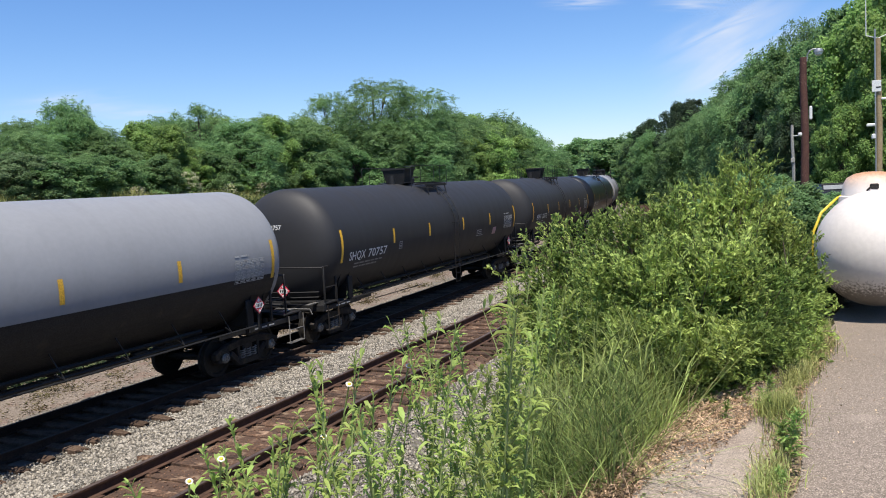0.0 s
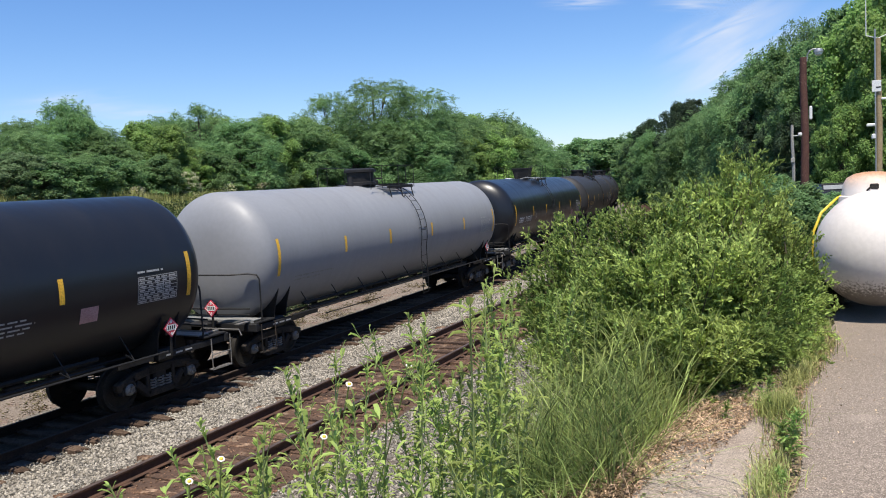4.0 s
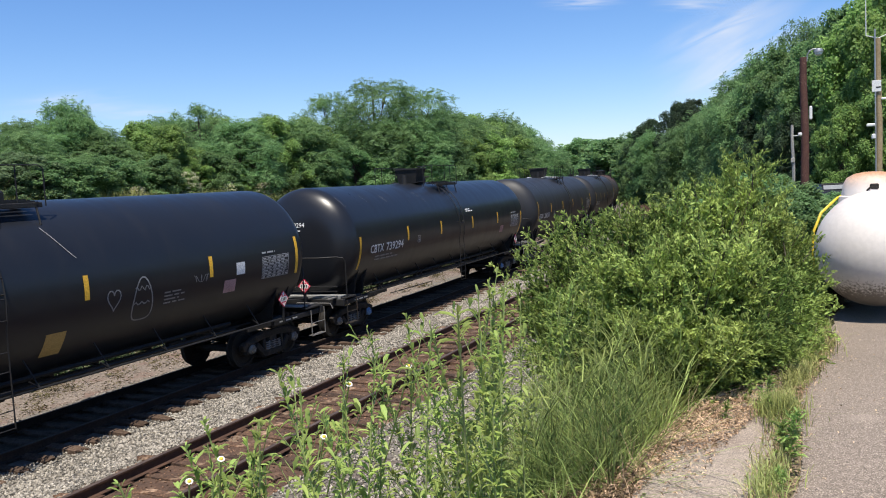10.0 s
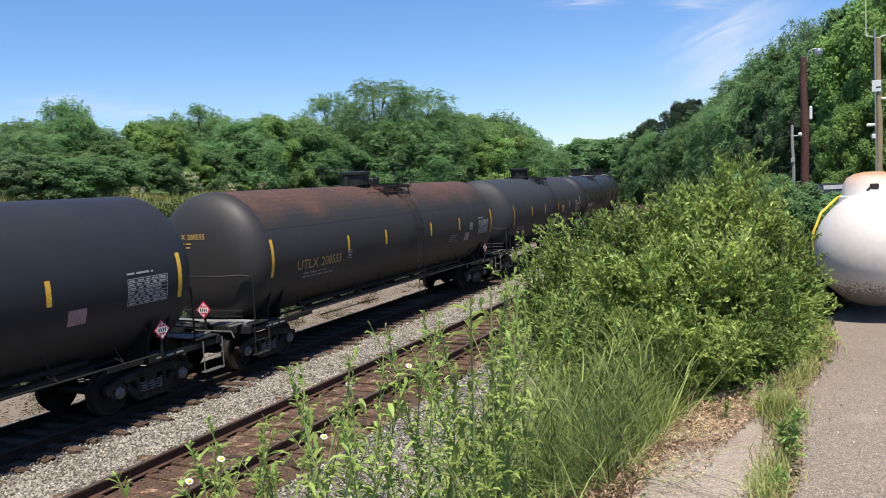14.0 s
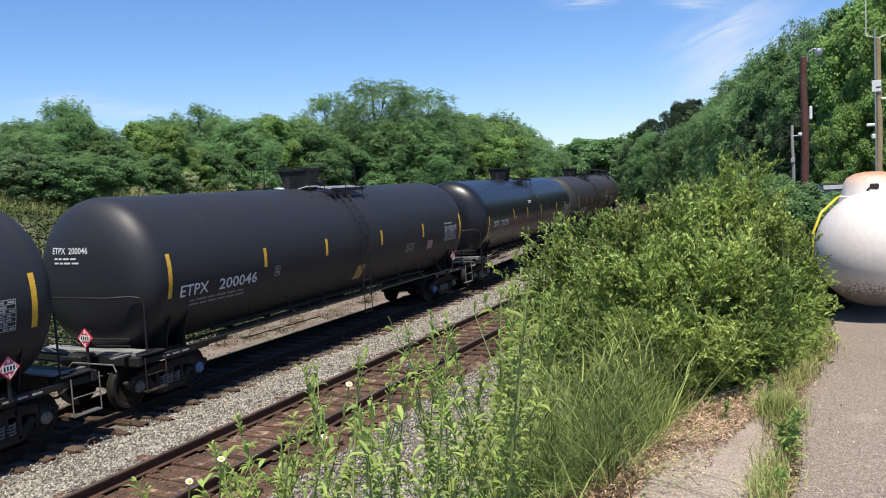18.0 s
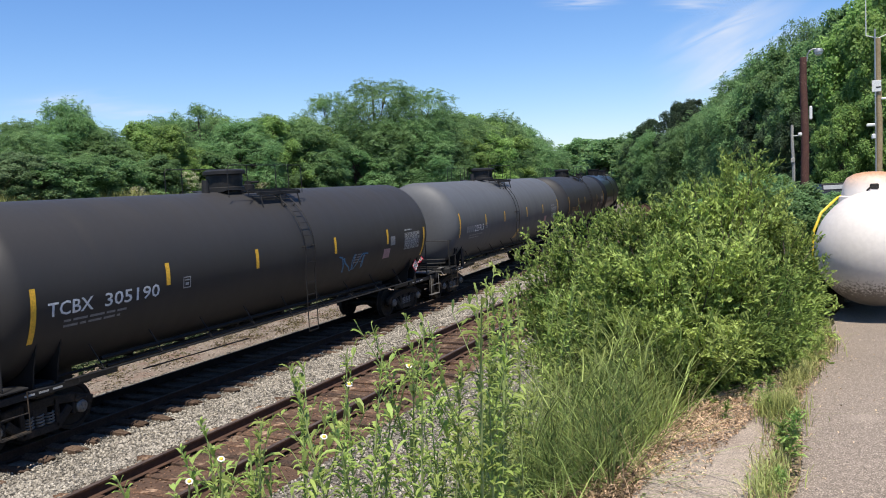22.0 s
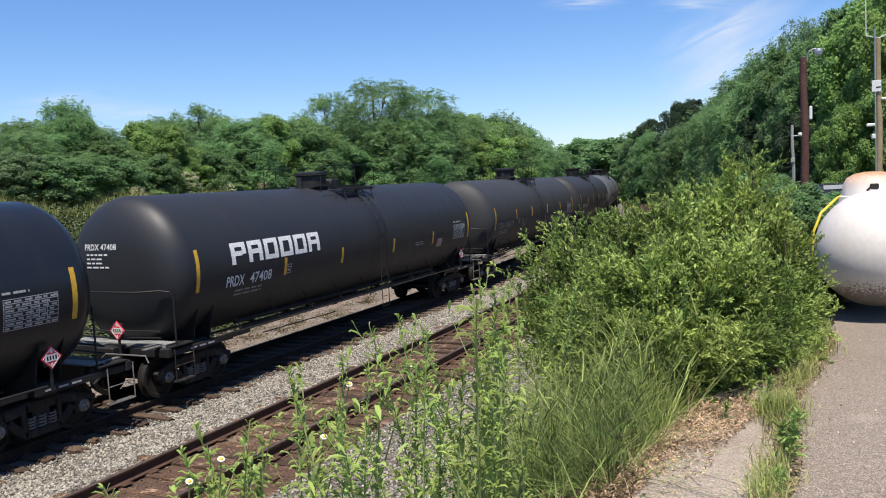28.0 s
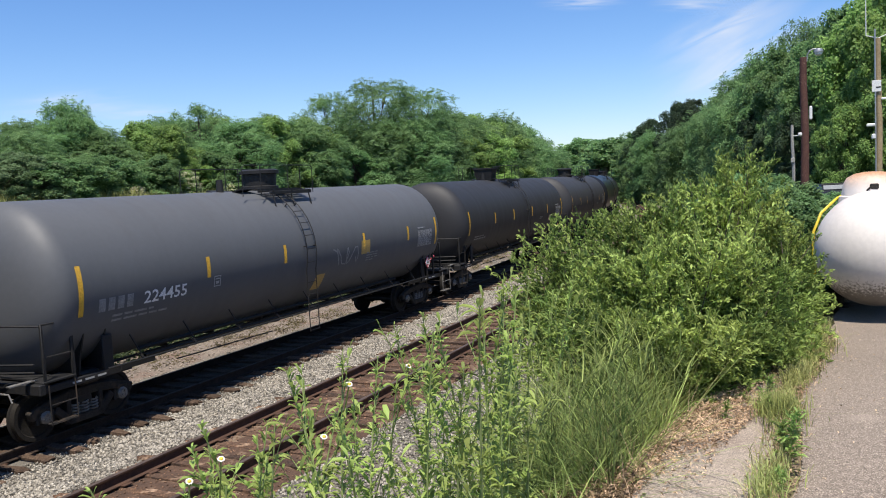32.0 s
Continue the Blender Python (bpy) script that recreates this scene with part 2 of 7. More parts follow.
M_DISC = material("yellow_flower_disc", (0.7, 0.5, 0.05), (0.75, 0.55, 0.08), 5.0, 0.7, bump=0.0)
M_METAL = material("dull_grey_metal", (0.4, 0.4, 0.4), (0.5, 0.5, 0.5), 5.0, 0.4, metal=0.7, bump=0.05)
M_BOXWHITE = material("white_box_paint", (0.75, 0.75, 0.73), (0.8, 0.8, 0.79), 5.0, 0.5, bump=0.0)

# ---------------------------------------------------------------- mesh tools


class Geo:
    """Collects vertices and faces of one mesh."""

    def __init__(self):
        self.v, self.f, self.m = [], [], 0

    def add(self, verts, faces, mi=None):
        k = len(self.v)
        self.v += [tuple(p) for p in verts]
        self.f += [(tuple(k + i for i in q), self.m if mi is None else mi) for q in faces]
        return self

    def box(self, x, y, z, sx, sy, sz, c=0.0, rot=None):
        """A box about its centre, its edges cut by c; rot: a matrix that turns it."""
        h = (sx / 2, sy / 2, sz / 2)
        c = min(c, min(h) * 0.9)
        if c <= 0:
            vs = [(i * h[0], j * h[1], k * h[2]) for i in (-1, 1) for j in (-1, 1) for k in (-1, 1)]
            fs = [(0, 1, 3, 2), (4, 6, 7, 5), (0, 4, 5, 1), (2, 3, 7, 6), (0, 2, 6, 4), (1, 5, 7, 3)]
        else:
            vs, at = [], {}
            for i in (-1, 1):
                for j in (-1, 1):
                    for k in (-1, 1):
                        for a in range(3):
                            at[i, j, k, a] = len(vs)
                            vs.append(tuple(s * (h[b] - (0 if b == a else c)) for b, s in enumerate((i, j, k))))
            fs = []
            for a in range(3):
                b, d = (a + 1) % 3, (a + 2) % 3
                for s in (-1, 1):
                    def key(u, w, a=a, b=b, d=d, s=s):
                        q = [0, 0, 0]
                        q[a], q[b], q[d] = s, u, w
                        return (*q, a)
                    q = [at[key(-1, -1)], at[key(1, -1)], at[key(1, 1)], at[key(-1, 1)]]
                    fs.append(tuple(q if s > 0 else q[::-1]))
                for u in (-1, 1):
                    for w in (-1, 1):
                        def key2(t, m, a=a, b=b, d=d, u=u, w=w):
                            q = [0, 0, 0]
                            q[a], q[b], q[d] = t, u, w
                            return (*q, m)
                        q = [at[key2(-1, b)], at[key2(1, b)], at[key2(1, d)], at[key2(-1, d)]]
                        fs.append(tuple(q if u * w < 0 else q[::-1]))
            for i in (-1, 1):
                for j in (-1, 1):
                    for k in (-1, 1):
                        q = [at[i, j, k, a] for a in range(3)]
                        fs.append(tuple(q if i * j * k > 0 else q[::-1]))
        if rot is not None:
            vs = [rot @ Vector(p) for p in vs]
        return self.add([(p[0] + x, p[1] + y, p[2] + z) for p in vs], fs)

    def tube(self, path, r, n=6, caps=True, r2=None):
        """A round bar along a path; r to r2 along it."""
        path = [Vector(p) for p in path]
        rings, last = [], None
        for i, p in enumerate(path):
            d = (path[min(i + 1, len(path) - 1)] - path[max(i - 1, 0)]).normalized()
            side = d.cross(Vector((0, 0, 1))) if abs(d.z) < 0.95 else d.cross(Vector((1, 0, 0)))
            if last is not None and side.dot(last) < 0:
                side = -side
            side.normalize()
            last = side
            up = side.cross(d)
            rr = r if r2 is None else r + (r2 - r) * i / max(1, len(path) - 1)
            rings.append([p + side * math.cos(a) * rr + up * math.sin(a) * rr for a in (2 * math.pi * k / n for k in range(n))])
        fs = [(i * n + k, i * n + (k + 1) % n, (i + 1) * n + (k + 1) % n, (i + 1) * n + k) for i in range(len(path) - 1) for k in range(n)]
        if caps:
            fs += [tuple(range(n))[::-1], tuple((len(path) - 1) * n + k for k in range(n))]
        return self.add([q for ring in rings for q in ring], fs)

    def lathe(self, profile, n=32, axis="x", at=(0, 0, 0), mi=None):
        """Turns (along, radius) about an axis."""
        vs, fs = [], []
        for u, r in profile:
            for k in range(n):
                a = 2 * math.pi * k / n
                c, s = r * math.cos(a), r * math.sin(a)
                q = {"x": (u, c, s), "y": (s, u, c), "z": (c, s, u)}[axis]
                vs.append(tuple(q[i] + at[i] for i in range(3)))
        for i in range(len(profile) - 1):
            for k in range(n):
                fs.append((i * n + k, i * n + (k + 1) % n, (i + 1) * n + (k + 1) % n, (i + 1) * n + k)[::-1])
        if profile[0][1] > 1e-4:
            fs.append(tuple(range(n)))
        if profile[-1][1] > 1e-4:
            fs.append(tuple((len(profile) - 1) * n + k for k in range(n))[::-1])
        return self.add(vs, fs, mi)

    def mesh(self, name, mats, smooth=False):
        me = bpy.data.meshes.new(name)
        me.from_pydata(self.v, [], [q for q, _ in self.f])
        for m in mats if isinstance(mats, (list, tuple)) else [mats]:
            me.materials.append(m)
        me.polygons.foreach_set("material_index", [i for _, i in self.f])
        if smooth:
            me.polygons.foreach_set("use_smooth", [True] * len(self.f))
            me.set_sharp_from_angle(angle=radians(40))
        me.update()
        return me


def part(name, geo, mat, parent, label="", smooth=False, at=None, kind=""):
    """One mesh object under a thing or a part."""
    me = geo if isinstance(geo, bpy.types.Mesh) else geo.mesh(name, mat, smooth)
    ob = new(name, me)
    ob.parent = parent
    if at is not None:
        ob.matrix_basis = at
    return tagged(ob, label, kind=kind)


def thing(name, geo, mat, label, category, at=None, group="", kind="", smooth=False):
    """A top-level mesh, or an Empty when geo is None."""
    me = None if geo is None else (geo if isinstance(geo, bpy.types.Mesh) else geo.mesh(name, mat, smooth))
    ob = new(name, me)
    if at is not None:
        ob.matrix_basis = at
    return tagged(ob, label, category, group, kind)


def fast_mesh(name, verts, quads, mat, smooth=False):
    """A mesh from numpy arrays of vertices and of equal-sided faces."""
    me = bpy.data.meshes.new(name)
    k = quads.shape[1]
    me.vertices.add(len(verts))
    me.vertices.foreach_set("co", np.asarray(verts, np.float32).ravel())
    me.loops.add(quads.size)
    me.loops.foreach_set("vertex_index", quads.astype(np.int32).ravel())
    me.polygons.add(len(quads))
    me.polygons.foreach_set("loop_start", np.arange(0, quads.size, k, dtype=np.int32))
    me.polygons.foreach_set("loop_total", np.full(len(quads), k, np.int32))
    if smooth:
        me.polygons.foreach_set("use_smooth", np.ones(len(quads), bool))
    me.materials.append(mat)
    me.update(calc_edges=True)
    me.validate()
    return me


def leaf_arrays(rng, centres, size, ratio=0.45, droop=0.2, up=0.5, spread=0.35, fold=0.18, along=None, facing=None):
    """Folded leaves of four corners at the centres, turned by chance, facing rather upwards."""
    n = len(centres)
    az = rng.uniform(0, 2 * np.pi, n)
    el = rng.normal(-droop, 0.45, n)
    d = np.stack([np.cos(az) * np.cos(el), np.sin(az) * np.cos(el), np.sin(el)], 1)
    if along is not None:
        d = along / (np.linalg.norm(along, axis=1)[:, None] + 1e-9)
    nrm = rng.normal(0, 0.6, (n, 3)) + np.array([0, 0, up]) if facing is None else facing
    side = np.cross(d, nrm)
    side /= np.linalg.norm(side, axis=1)[:, None] + 1e-9
    face = np.cross(side, d)
    L = (size * rng.uniform(1 - spread, 1 + spread, n))[:, None]
    a = centres - d * L * 0.5
    b = centres + side * L * ratio * 0.5 + face * L * fold
    c = centres + d * L * 0.5
    e = centres - side * L * ratio * 0.5 + face * L * fold
    v = np.stack([a, b, c, e], 1).reshape(-1, 3)
    i = np.arange(n)[:, None] * 4
    tri = np.concatenate([i + np.array([[0, 1, 2]]), i + np.array([[0, 2, 3]])], 1).reshape(-1, 3)
    return v, tri

# ---------------------------------------------------------------- plan
TRACK_Y, CURVE_S, CURVE_R = 13.605, 20.93, 305.45     # main track: straight, then a bend to the left
RAIL_Z, NEAR_Z, NEAR_OFF = -0.35, -0.08, -5.02        # rail heads; the siding's distance from the main track
LOT_Z = 2.55
SPEED = 14.465


def on_track(s, off=0.0, z=0.0):
    """The place at the distance s along the main track, off metres to its left."""
    if s <= CURVE_S:
        return Vector((s, TRACK_Y + off, z))
    a, r = (s - CURVE_S) / CURVE_R, CURVE_R - off
    return Vector((CURVE_S + r * math.sin(a), TRACK_Y + CURVE_R - r * math.cos(a), z))


def off_of(x, y):
    """How far a place lies to the left of the main track."""
    return np.where(x <= CURVE_S, y - TRACK_Y, CURVE_R - np.hypot(x - CURVE_S, y - TRACK_Y - CURVE_R))


PROFILE = ((-900, 6), (-140, 6), (-60, 4), (-40, 2.6), (-13.05, 2.5), (-12.6, 2.3), (-9.4, 0.35), (-7.9, -0.32), (-7.2, -0.36), (-6.5, -0.41), (-6.2, -0.325),
           (-3.8, -0.3), (-3.5, -0.35), (-2.4, -0.5), (-1.7, -0.59), (-1.25, -0.575), (1.4, -0.57), (2.05, -0.86), (3.0, -0.96), (4.2, -0.88), (6.0, -0.55), (8.5, 0.1), (11.5, 1.4), (15.0, 3.35),
           (18.0, 3.95), (24, 4.15), (40, 4.8), (120, 6.5), (900, 7))


def ground_z(x, y):
    o = off_of(x, y)
    z = np.interp(o, [p[0] for p in PROFILE], [p[1] for p in PROFILE])
    rough = np.clip((np.abs(o - 1) - 7.5) / 6, 0, 1) * np.where((o < -12.8) & (o > -45), 0.0, 1.0)
    z = z - np.where(o < -12, 0.85, 0.0) * np.clip((x - 13) / 14, 0, 1) * np.clip((-11.5 - o) / 2, 0, 1)
    return z + rough * 0.22 * (np.sin(x * 0.9 + 1.3 * np.sin(y * 0.7)) + np.sin(y * 1.3 + x * 0.37)) * 0.6


def ground():
    xs = np.concatenate([np.linspace(-2500, -120, 12), np.linspace(-100, -12, 12), np.arange(-10, 40, 0.8), np.arange(40, 120, 2.0),
                         np.arange(120, 260, 5.0), np.linspace(270, 2800, 16)])
    ys = np.concatenate([np.linspace(-2500, -130, 12), np.linspace(-110, -14, 10), TRACK_Y + np.arange(-26, -13.2, 1.6),
                         TRACK_Y + np.array([-13.05, -12.85, -12.6, -12, -11.4, -10.7, -10, -9.4, -8.8, -8.3, -7.9, -7.5, -7.2, -6.5, -6.2, -5.5, -4.5, -3.8, -3.5, -2.9, -2.4, -1.7,
                                             -0.8, 0, 0.8, 1.4, 2.05, 2.5, 3.0, 3.6, 4.2, 5, 6, 7, 8]),
                         TRACK_Y + np.arange(9, 60, 1.1), np.arange(76, 200, 5.0), np.linspace(220, 2600, 14)])
    gx, gy = np.meshgrid(xs, ys, indexing="ij")
    v = np.stack([gx, gy, ground_z(gx, gy)], 2).reshape(-1, 3)
    nx, ny = len(xs), len(ys)
    i, j = np.meshgrid(np.arange(nx - 1), np.arange(ny - 1), indexing="ij")
    a = (i * ny + j).ravel()
    q = np.stack([a, a + ny, a + ny + 1, a + 1], 1)
    me = fast_mesh("ground", v, q, M_GROUND, smooth=True)
    for m in (M_BALLAST, M_DIRT, M_EARTH, M_BROWNFILL, M_OILYSHADE):
        me.materials.append(m)
    c = v[q].mean(1)
    o = off_of(c[:, 0], c[:, 1])
    idx = np.zeros(len(q), np.int32)
    idx[(o > -11.3) & (o < 3.0)] = 1
    idx[(o >= 3.0) & (o < 5.2)] = 2
    idx[(o <= -11.3) & (o > -14) & (c[:, 0] < 9)] = 3
    idx[(o > -6.4) & (o < -3.6)] = 4
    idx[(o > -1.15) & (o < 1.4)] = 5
    me.polygons.foreach_set("material_index", idx)
    return thing("ground", me, None, "gravel, pale dirt and rough grass around the tracks", "ground", kind="structure")


ground()


def rail_geo(off, z, s0, s1):
    """A rail of flat base, thin web and rounded head, swept along the track."""
    prof = [(-0.07, -0.18), (-0.07, -0.168), (-0.012, -0.15), (-0.010, -0.045), (-0.036, -0.036), (-0.036, -0.008), (-0.026, 0.0),
            (0.026, 0.0), (0.036, -0.008), (0.036, -0.036), (0.010, -0.045), (0.012, -0.15), (0.07, -0.168), (0.07, -0.18)]
    g, k = Geo(), len(prof)
    ss = [s0 + (CURVE_S - s0) * i / 4 for i in range(5)] + list(np.arange(CURVE_S + 4, s1, 4.0))
    vs = [on_track(s, off + a, z + b) for s in ss for a, b in prof]
    fs, mi = [], []
    for i in range(len(ss) - 1):
        for j in range(k):
            fs.append(((i * k + j, i * k + (j + 1) % k, (i + 1) * k + (j + 1) % k, (i + 1) * k + j)[::-1], 1 if 5 <= j <= 7 else 0))
    fs += [(tuple(range(k)), 0), (tuple((len(ss) - 1) * k + j for j in range(k))[::-1], 0)]
    g.v, g.f = vs, fs
    return g


def split_tie(rng, half):
    """A weathered timber: uneven sides, ragged ends, cracks along the top."""
    w = rng.uniform(0.19, 0.25)
    ys = [-half + rng.uniform(-0.14, 0.1)] + [-half + 0.15 + i * (2 * half - 0.3) / 7 for i in range(8)] + [half + rng.uniform(-0.1, 0.14)]
    ps = (-0.5, -0.3, -0.12, 0.1, 0.28, 0.5)
    vs, k = [], len(ps) + 2
    for i, y in enumerate(ys):
        a, b = w * (1 + rng.uniform(-0.1, 0.06)), rng.uniform(-0.01, 0.01)
        end = i in (0, len(ys) - 1)
        vs.append((-a / 2 + b, y, -0.09))
        for j, p in enumerate(ps):
            crack = -0.022 if j in (2, 4) and rng.random() < 0.6 else 0.0
            vs.append((a * p + b, y + (rng.uniform(-0.07, 0.07) if end else 0), 0.09 + crack + rng.uniform(-0.014, 0.006) - (0.02 if j in (0, 5) else 0) - (rng.uniform(0, 0.04) if end else 0)))
        vs.append((a / 2 + b, y, -0.09))
    fs = [(i * k + j, i * k + j + 1, (i + 1) * k + j + 1, (i + 1) * k + j) for i in range(len(ys) - 1) for j in range(k - 1)]
    fs += [tuple(range(k))[::-1], tuple((len(ys) - 1) * k + j for j in range(k))]
    return Geo().add(vs, [f[::-1] for f in fs])


def track(name, off, z, label, mats, tie_until, seed, tie_mat, lift=0.265, half=1.3, slip=0.0):
    rng = random.Random(seed)
    t = thing(name, None, None, label, "track", kind="structure")
    for side in (-0.755, 0.755):
        part("rail", rail_geo(off + side, z, -90, 250), mats, t, "worn steel rail")
    meshes = []
    for k in range(9):
        g = split_tie(rng, half)
        meshes.append(g.mesh("tie", tie_mat))
    far, s = Geo(), 2.5
    while s < 230:
        o = off + slip + rng.uniform(-0.1, 0.1)
        p = on_track(s, o, z - lift + rng.uniform(-0.03, 0.015))
        turn = math.degrees(max(0, s - CURVE_S) / CURVE_R) + rng.uniform(-1.5, 1.5)
        if s < tie_until:
            part("tie", meshes[rng.randrange(9)], None, t, at=pose(*p, rng.uniform(-0.7, 0.7), rng.uniform(-3, 3), turn))
        else:
            far.box(*p, 0.23, 2.6, 0.18, rot=pose(0, 0, 0, 0, 0, turn).to_3x3())
        s += 0.53 + rng.uniform(-0.03, 0.03)
    part("far_ties", far, tie_mat, t, kind="stuff")
    plates = Geo()
    s = 2.5
    while s < 60:
        for side in (-0.755, 0.755):
            plates.box(*on_track(s, off + side, z - 0.178), 0.18, 0.3, 0.012)
        s += 0.53
    part("tie_plates", plates, M_RUST, t, kind="stuff")
    return t


track("siding_track", NEAR_OFF, NEAR_Z, "rusty disused siding with split brown wooden ties", [M_RUST, M_RAILTOP], 62, 3, M_TIE)
# Rail and tie colours here are also toned for the train's shade.
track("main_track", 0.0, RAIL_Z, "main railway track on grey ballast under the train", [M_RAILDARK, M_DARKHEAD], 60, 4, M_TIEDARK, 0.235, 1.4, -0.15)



def stones(name, label, n, x0, x1, o0, o1, size, mat, seed):
    """Broken stones strewn over the ground, six corners each."""
    rng = np.random.default_rng(seed)
    x, o = x0 + (x1 - x0) * rng.uniform(0, 1, n) ** 1.3, rng.uniform(o0, o1, n)
    y = TRACK_Y + o + np.where(x > CURVE_S, (x - CURVE_S) ** 2 / (2 * CURVE_R), 0)
    c = np.stack([x, y, ground_z(x, y)], 1)
    base = np.array([[1, 0, 0], [-1, 0, 0], [0, 1, 0], [0, -1, 0], [0, 0, 0.75], [0, 0, -0.75]])
    s = (size * rng.uniform(0.55, 1.35, n))[:, None, None]
    a = rng.uniform(0, 6.28, n)
    rot = np.stack([np.stack([np.cos(a), -np.sin(a), 0 * a], 1), np.stack([np.sin(a), np.cos(a), 0 * a], 1), np.stack([0.4 * np.sin(3 * a), 0.4 * np.cos(5 * a), 0 * a + 1], 1)], 1)
    v = c[:, None, :] + s * np.einsum("nij,kj->nki", rot, base) * rng.uniform(0.6, 1.25, (n, 6, 1)) + np.array([0, 0, 0.3]) * s
    tri = np.array([[0, 2, 4], [2, 1, 4], [1, 3, 4], [3, 0, 4], [2, 0, 5], [1, 2, 5], [3, 1, 5], [0, 3, 5]])
    q = (np.arange(n)[:, None, None] * 6 + tri[None]).reshape(-1, 3)
    thing(name, fast_mesh(name, v.reshape(-1, 3), q, mat), None, label, "gravel", kind="stuff")


stones("ballast_stones", "pale grey broken stone between the tracks", 42000, 5.5, 40, -3.75, -1.5, 0.033, M_STONE, 31)
stones("shoulder_stones", "grey broken stone between the tie ends", 5000, 5.5, 40, -1.55, -1.15, 0.026, M_STONE, 35)
stones("bank_stones", "pale grey broken stone at the foot of the bank", 30000, 4.2, 30, -11.4, -6.5, 0.033, M_STONE, 32)
stones("tie_debris", "rust-brown chips and dirt between the siding ties", 9000, 5, 34, -6.5, -3.7, 0.02, M_CHIP, 34)
stones("far_stones", "brownish gravel beyond the train", 9000, 8, 50, 1.4, 6.5, 0.032, M_STONE2, 33)

# ---------------------------------------------------------------- tank cars
TR, TZ = 1.66, 2.70        # tank radius, height of its axis over the rail
HALF = 7.62                 # half the straight part of the shell


def on_shell(x, u, lift=0.0, side=-1):
    """A place on the shell: u metres round it upwards from its widest line, on the side towards -y."""
    a = u / TR + 0.083
    return (x, side * (TR + lift) * math.cos(a), TZ + (TR + lift) * math.sin(a))


def shell_patch(g, x0, x1, u0, u1, lift=0.006, side=-1, n=4):
    """A thin sheet that follows the shell."""
    k = len(g.v)
    vs = []
    for i in range(n + 1):
        u = u0 + (u1 - u0) * i / n
        vs += [on_shell(x0, u, lift, side), on_shell(x1, u, lift, side)]
    fs = [(2 * i, 2 * i + 1, 2 * i + 3, 2 * i + 2) if side < 0 else (2 * i, 2 * i + 2, 2 * i + 3, 2 * i + 1) for i in range(n)]
    g.add(vs, fs)
    return g


def head_x(y, z):
    """How far the dished end stands out at a place of the end's face."""
    rr = min(1.0, math.hypot(y, z - TZ) / TR)
    return HALF + 0.68 * math.sqrt(max(0.0, 1 - rr ** 2.9))


def tank_mesh(name):
    prof = [(-HALF - 0.68 * math.sqrt(max(0, 1 - (r / 16) ** 2.9)), TR * r / 16) for r in (0.001, 4, 7, 9, 10.8, 12.2, 13.4, 14.3, 15, 15.5, 15.8, 15.95)]
    prof += [(-HALF, TR), (-HALF + 0.3, TR), (-HALF + 2.5, TR), (0.0, TR)]
    prof += [(HALF - 2.5, TR), (HALF - 0.3, TR), (HALF, TR)]
    prof += [(-x, r) for x, r in prof[:12][::-1]]
    g = Geo().lathe(prof, 56, "x", (0, 0, TZ))
    return g.mesh(name, M_TANK, True)


TANK = tank_mesh("tank")

TEXTS = {}


def text_mesh(words):
    """The outline of words in the built-in font, as points and triangles, one unit high."""
    if words not in TEXTS:
        cu = bpy.data.curves.new("words", "FONT")
        cu.body = words
        cu.resolution_u = 2
        cu.offset = 0.012
        ob = new("words", cu)
        me = bpy.data.meshes.new_from_object(ob.evaluated_get(bpy.context.evaluated_depsgraph_get()))
        me.calc_loop_triangles()
        vs = [(v.co.x, v.co.y) for v in me.vertices]
        fs = [tuple(t.vertices) for t in me.loop_triangles]
        bpy.data.objects.remove(ob)
        bpy.data.curves.remove(cu)
        bpy.data.meshes.remove(me)
        w, h = max(v[0] for v in vs), max(v[1] for v in vs)
        TEXTS[words] = ([(a / h, b / h) for a, b in vs], fs, w / h)
    return TEXTS[words]


def shell_words(g, words, x, u, height, width=None, side=-1, lift=0.007):
    """Words painted along the shell, read from the -y side (or from the other)."""
    vs, fs, w = text_mesh(words)
    sx = (width / w if width else height)
    k = -side
    g.add([on_shell(x + k * a * sx if side < 0 else x - a * sx, u + b * height, lift, side) for a, b in vs], fs)
    return g


def head_words(g, words, y, z, height, sign=-1, lift=0.01):
    """Words painted on a dished end, read from outside."""
    vs, fs, w = text_mesh(words)
    pts = []
    for a, b in vs:
        yy, zz = y + sign * a * height, z + b * height
        pts.append((sign * (head_x(yy, zz) + lift), yy, zz))
    g.add(pts, fs)
    return g


def shell_mark(g, x, u, height, letters=4, side=-1):
    """Letter-sized plain bars."""
    for i in range(letters):
        shell_patch(g, x + i * height * 0.9, x + i * height * 0.9 + height * 0.62, u, u + height, 0.007, side, 2)


def lines(g, rng, x, u, n, width, size=0.05, gap=0.09, side=-1):
    """Rows of fine stencil writing as plain bars."""
    for i in range(n):
        a = x
        end = x + width * rng.uniform(0.55, 1.0)
        while a < end:
            b = min(end, a + rng.uniform(0.12, 0.34))
            shell_patch(g, a, b, u - i * gap, u - i * gap + size, 0.007, side, 1)
            a = b + 0.05


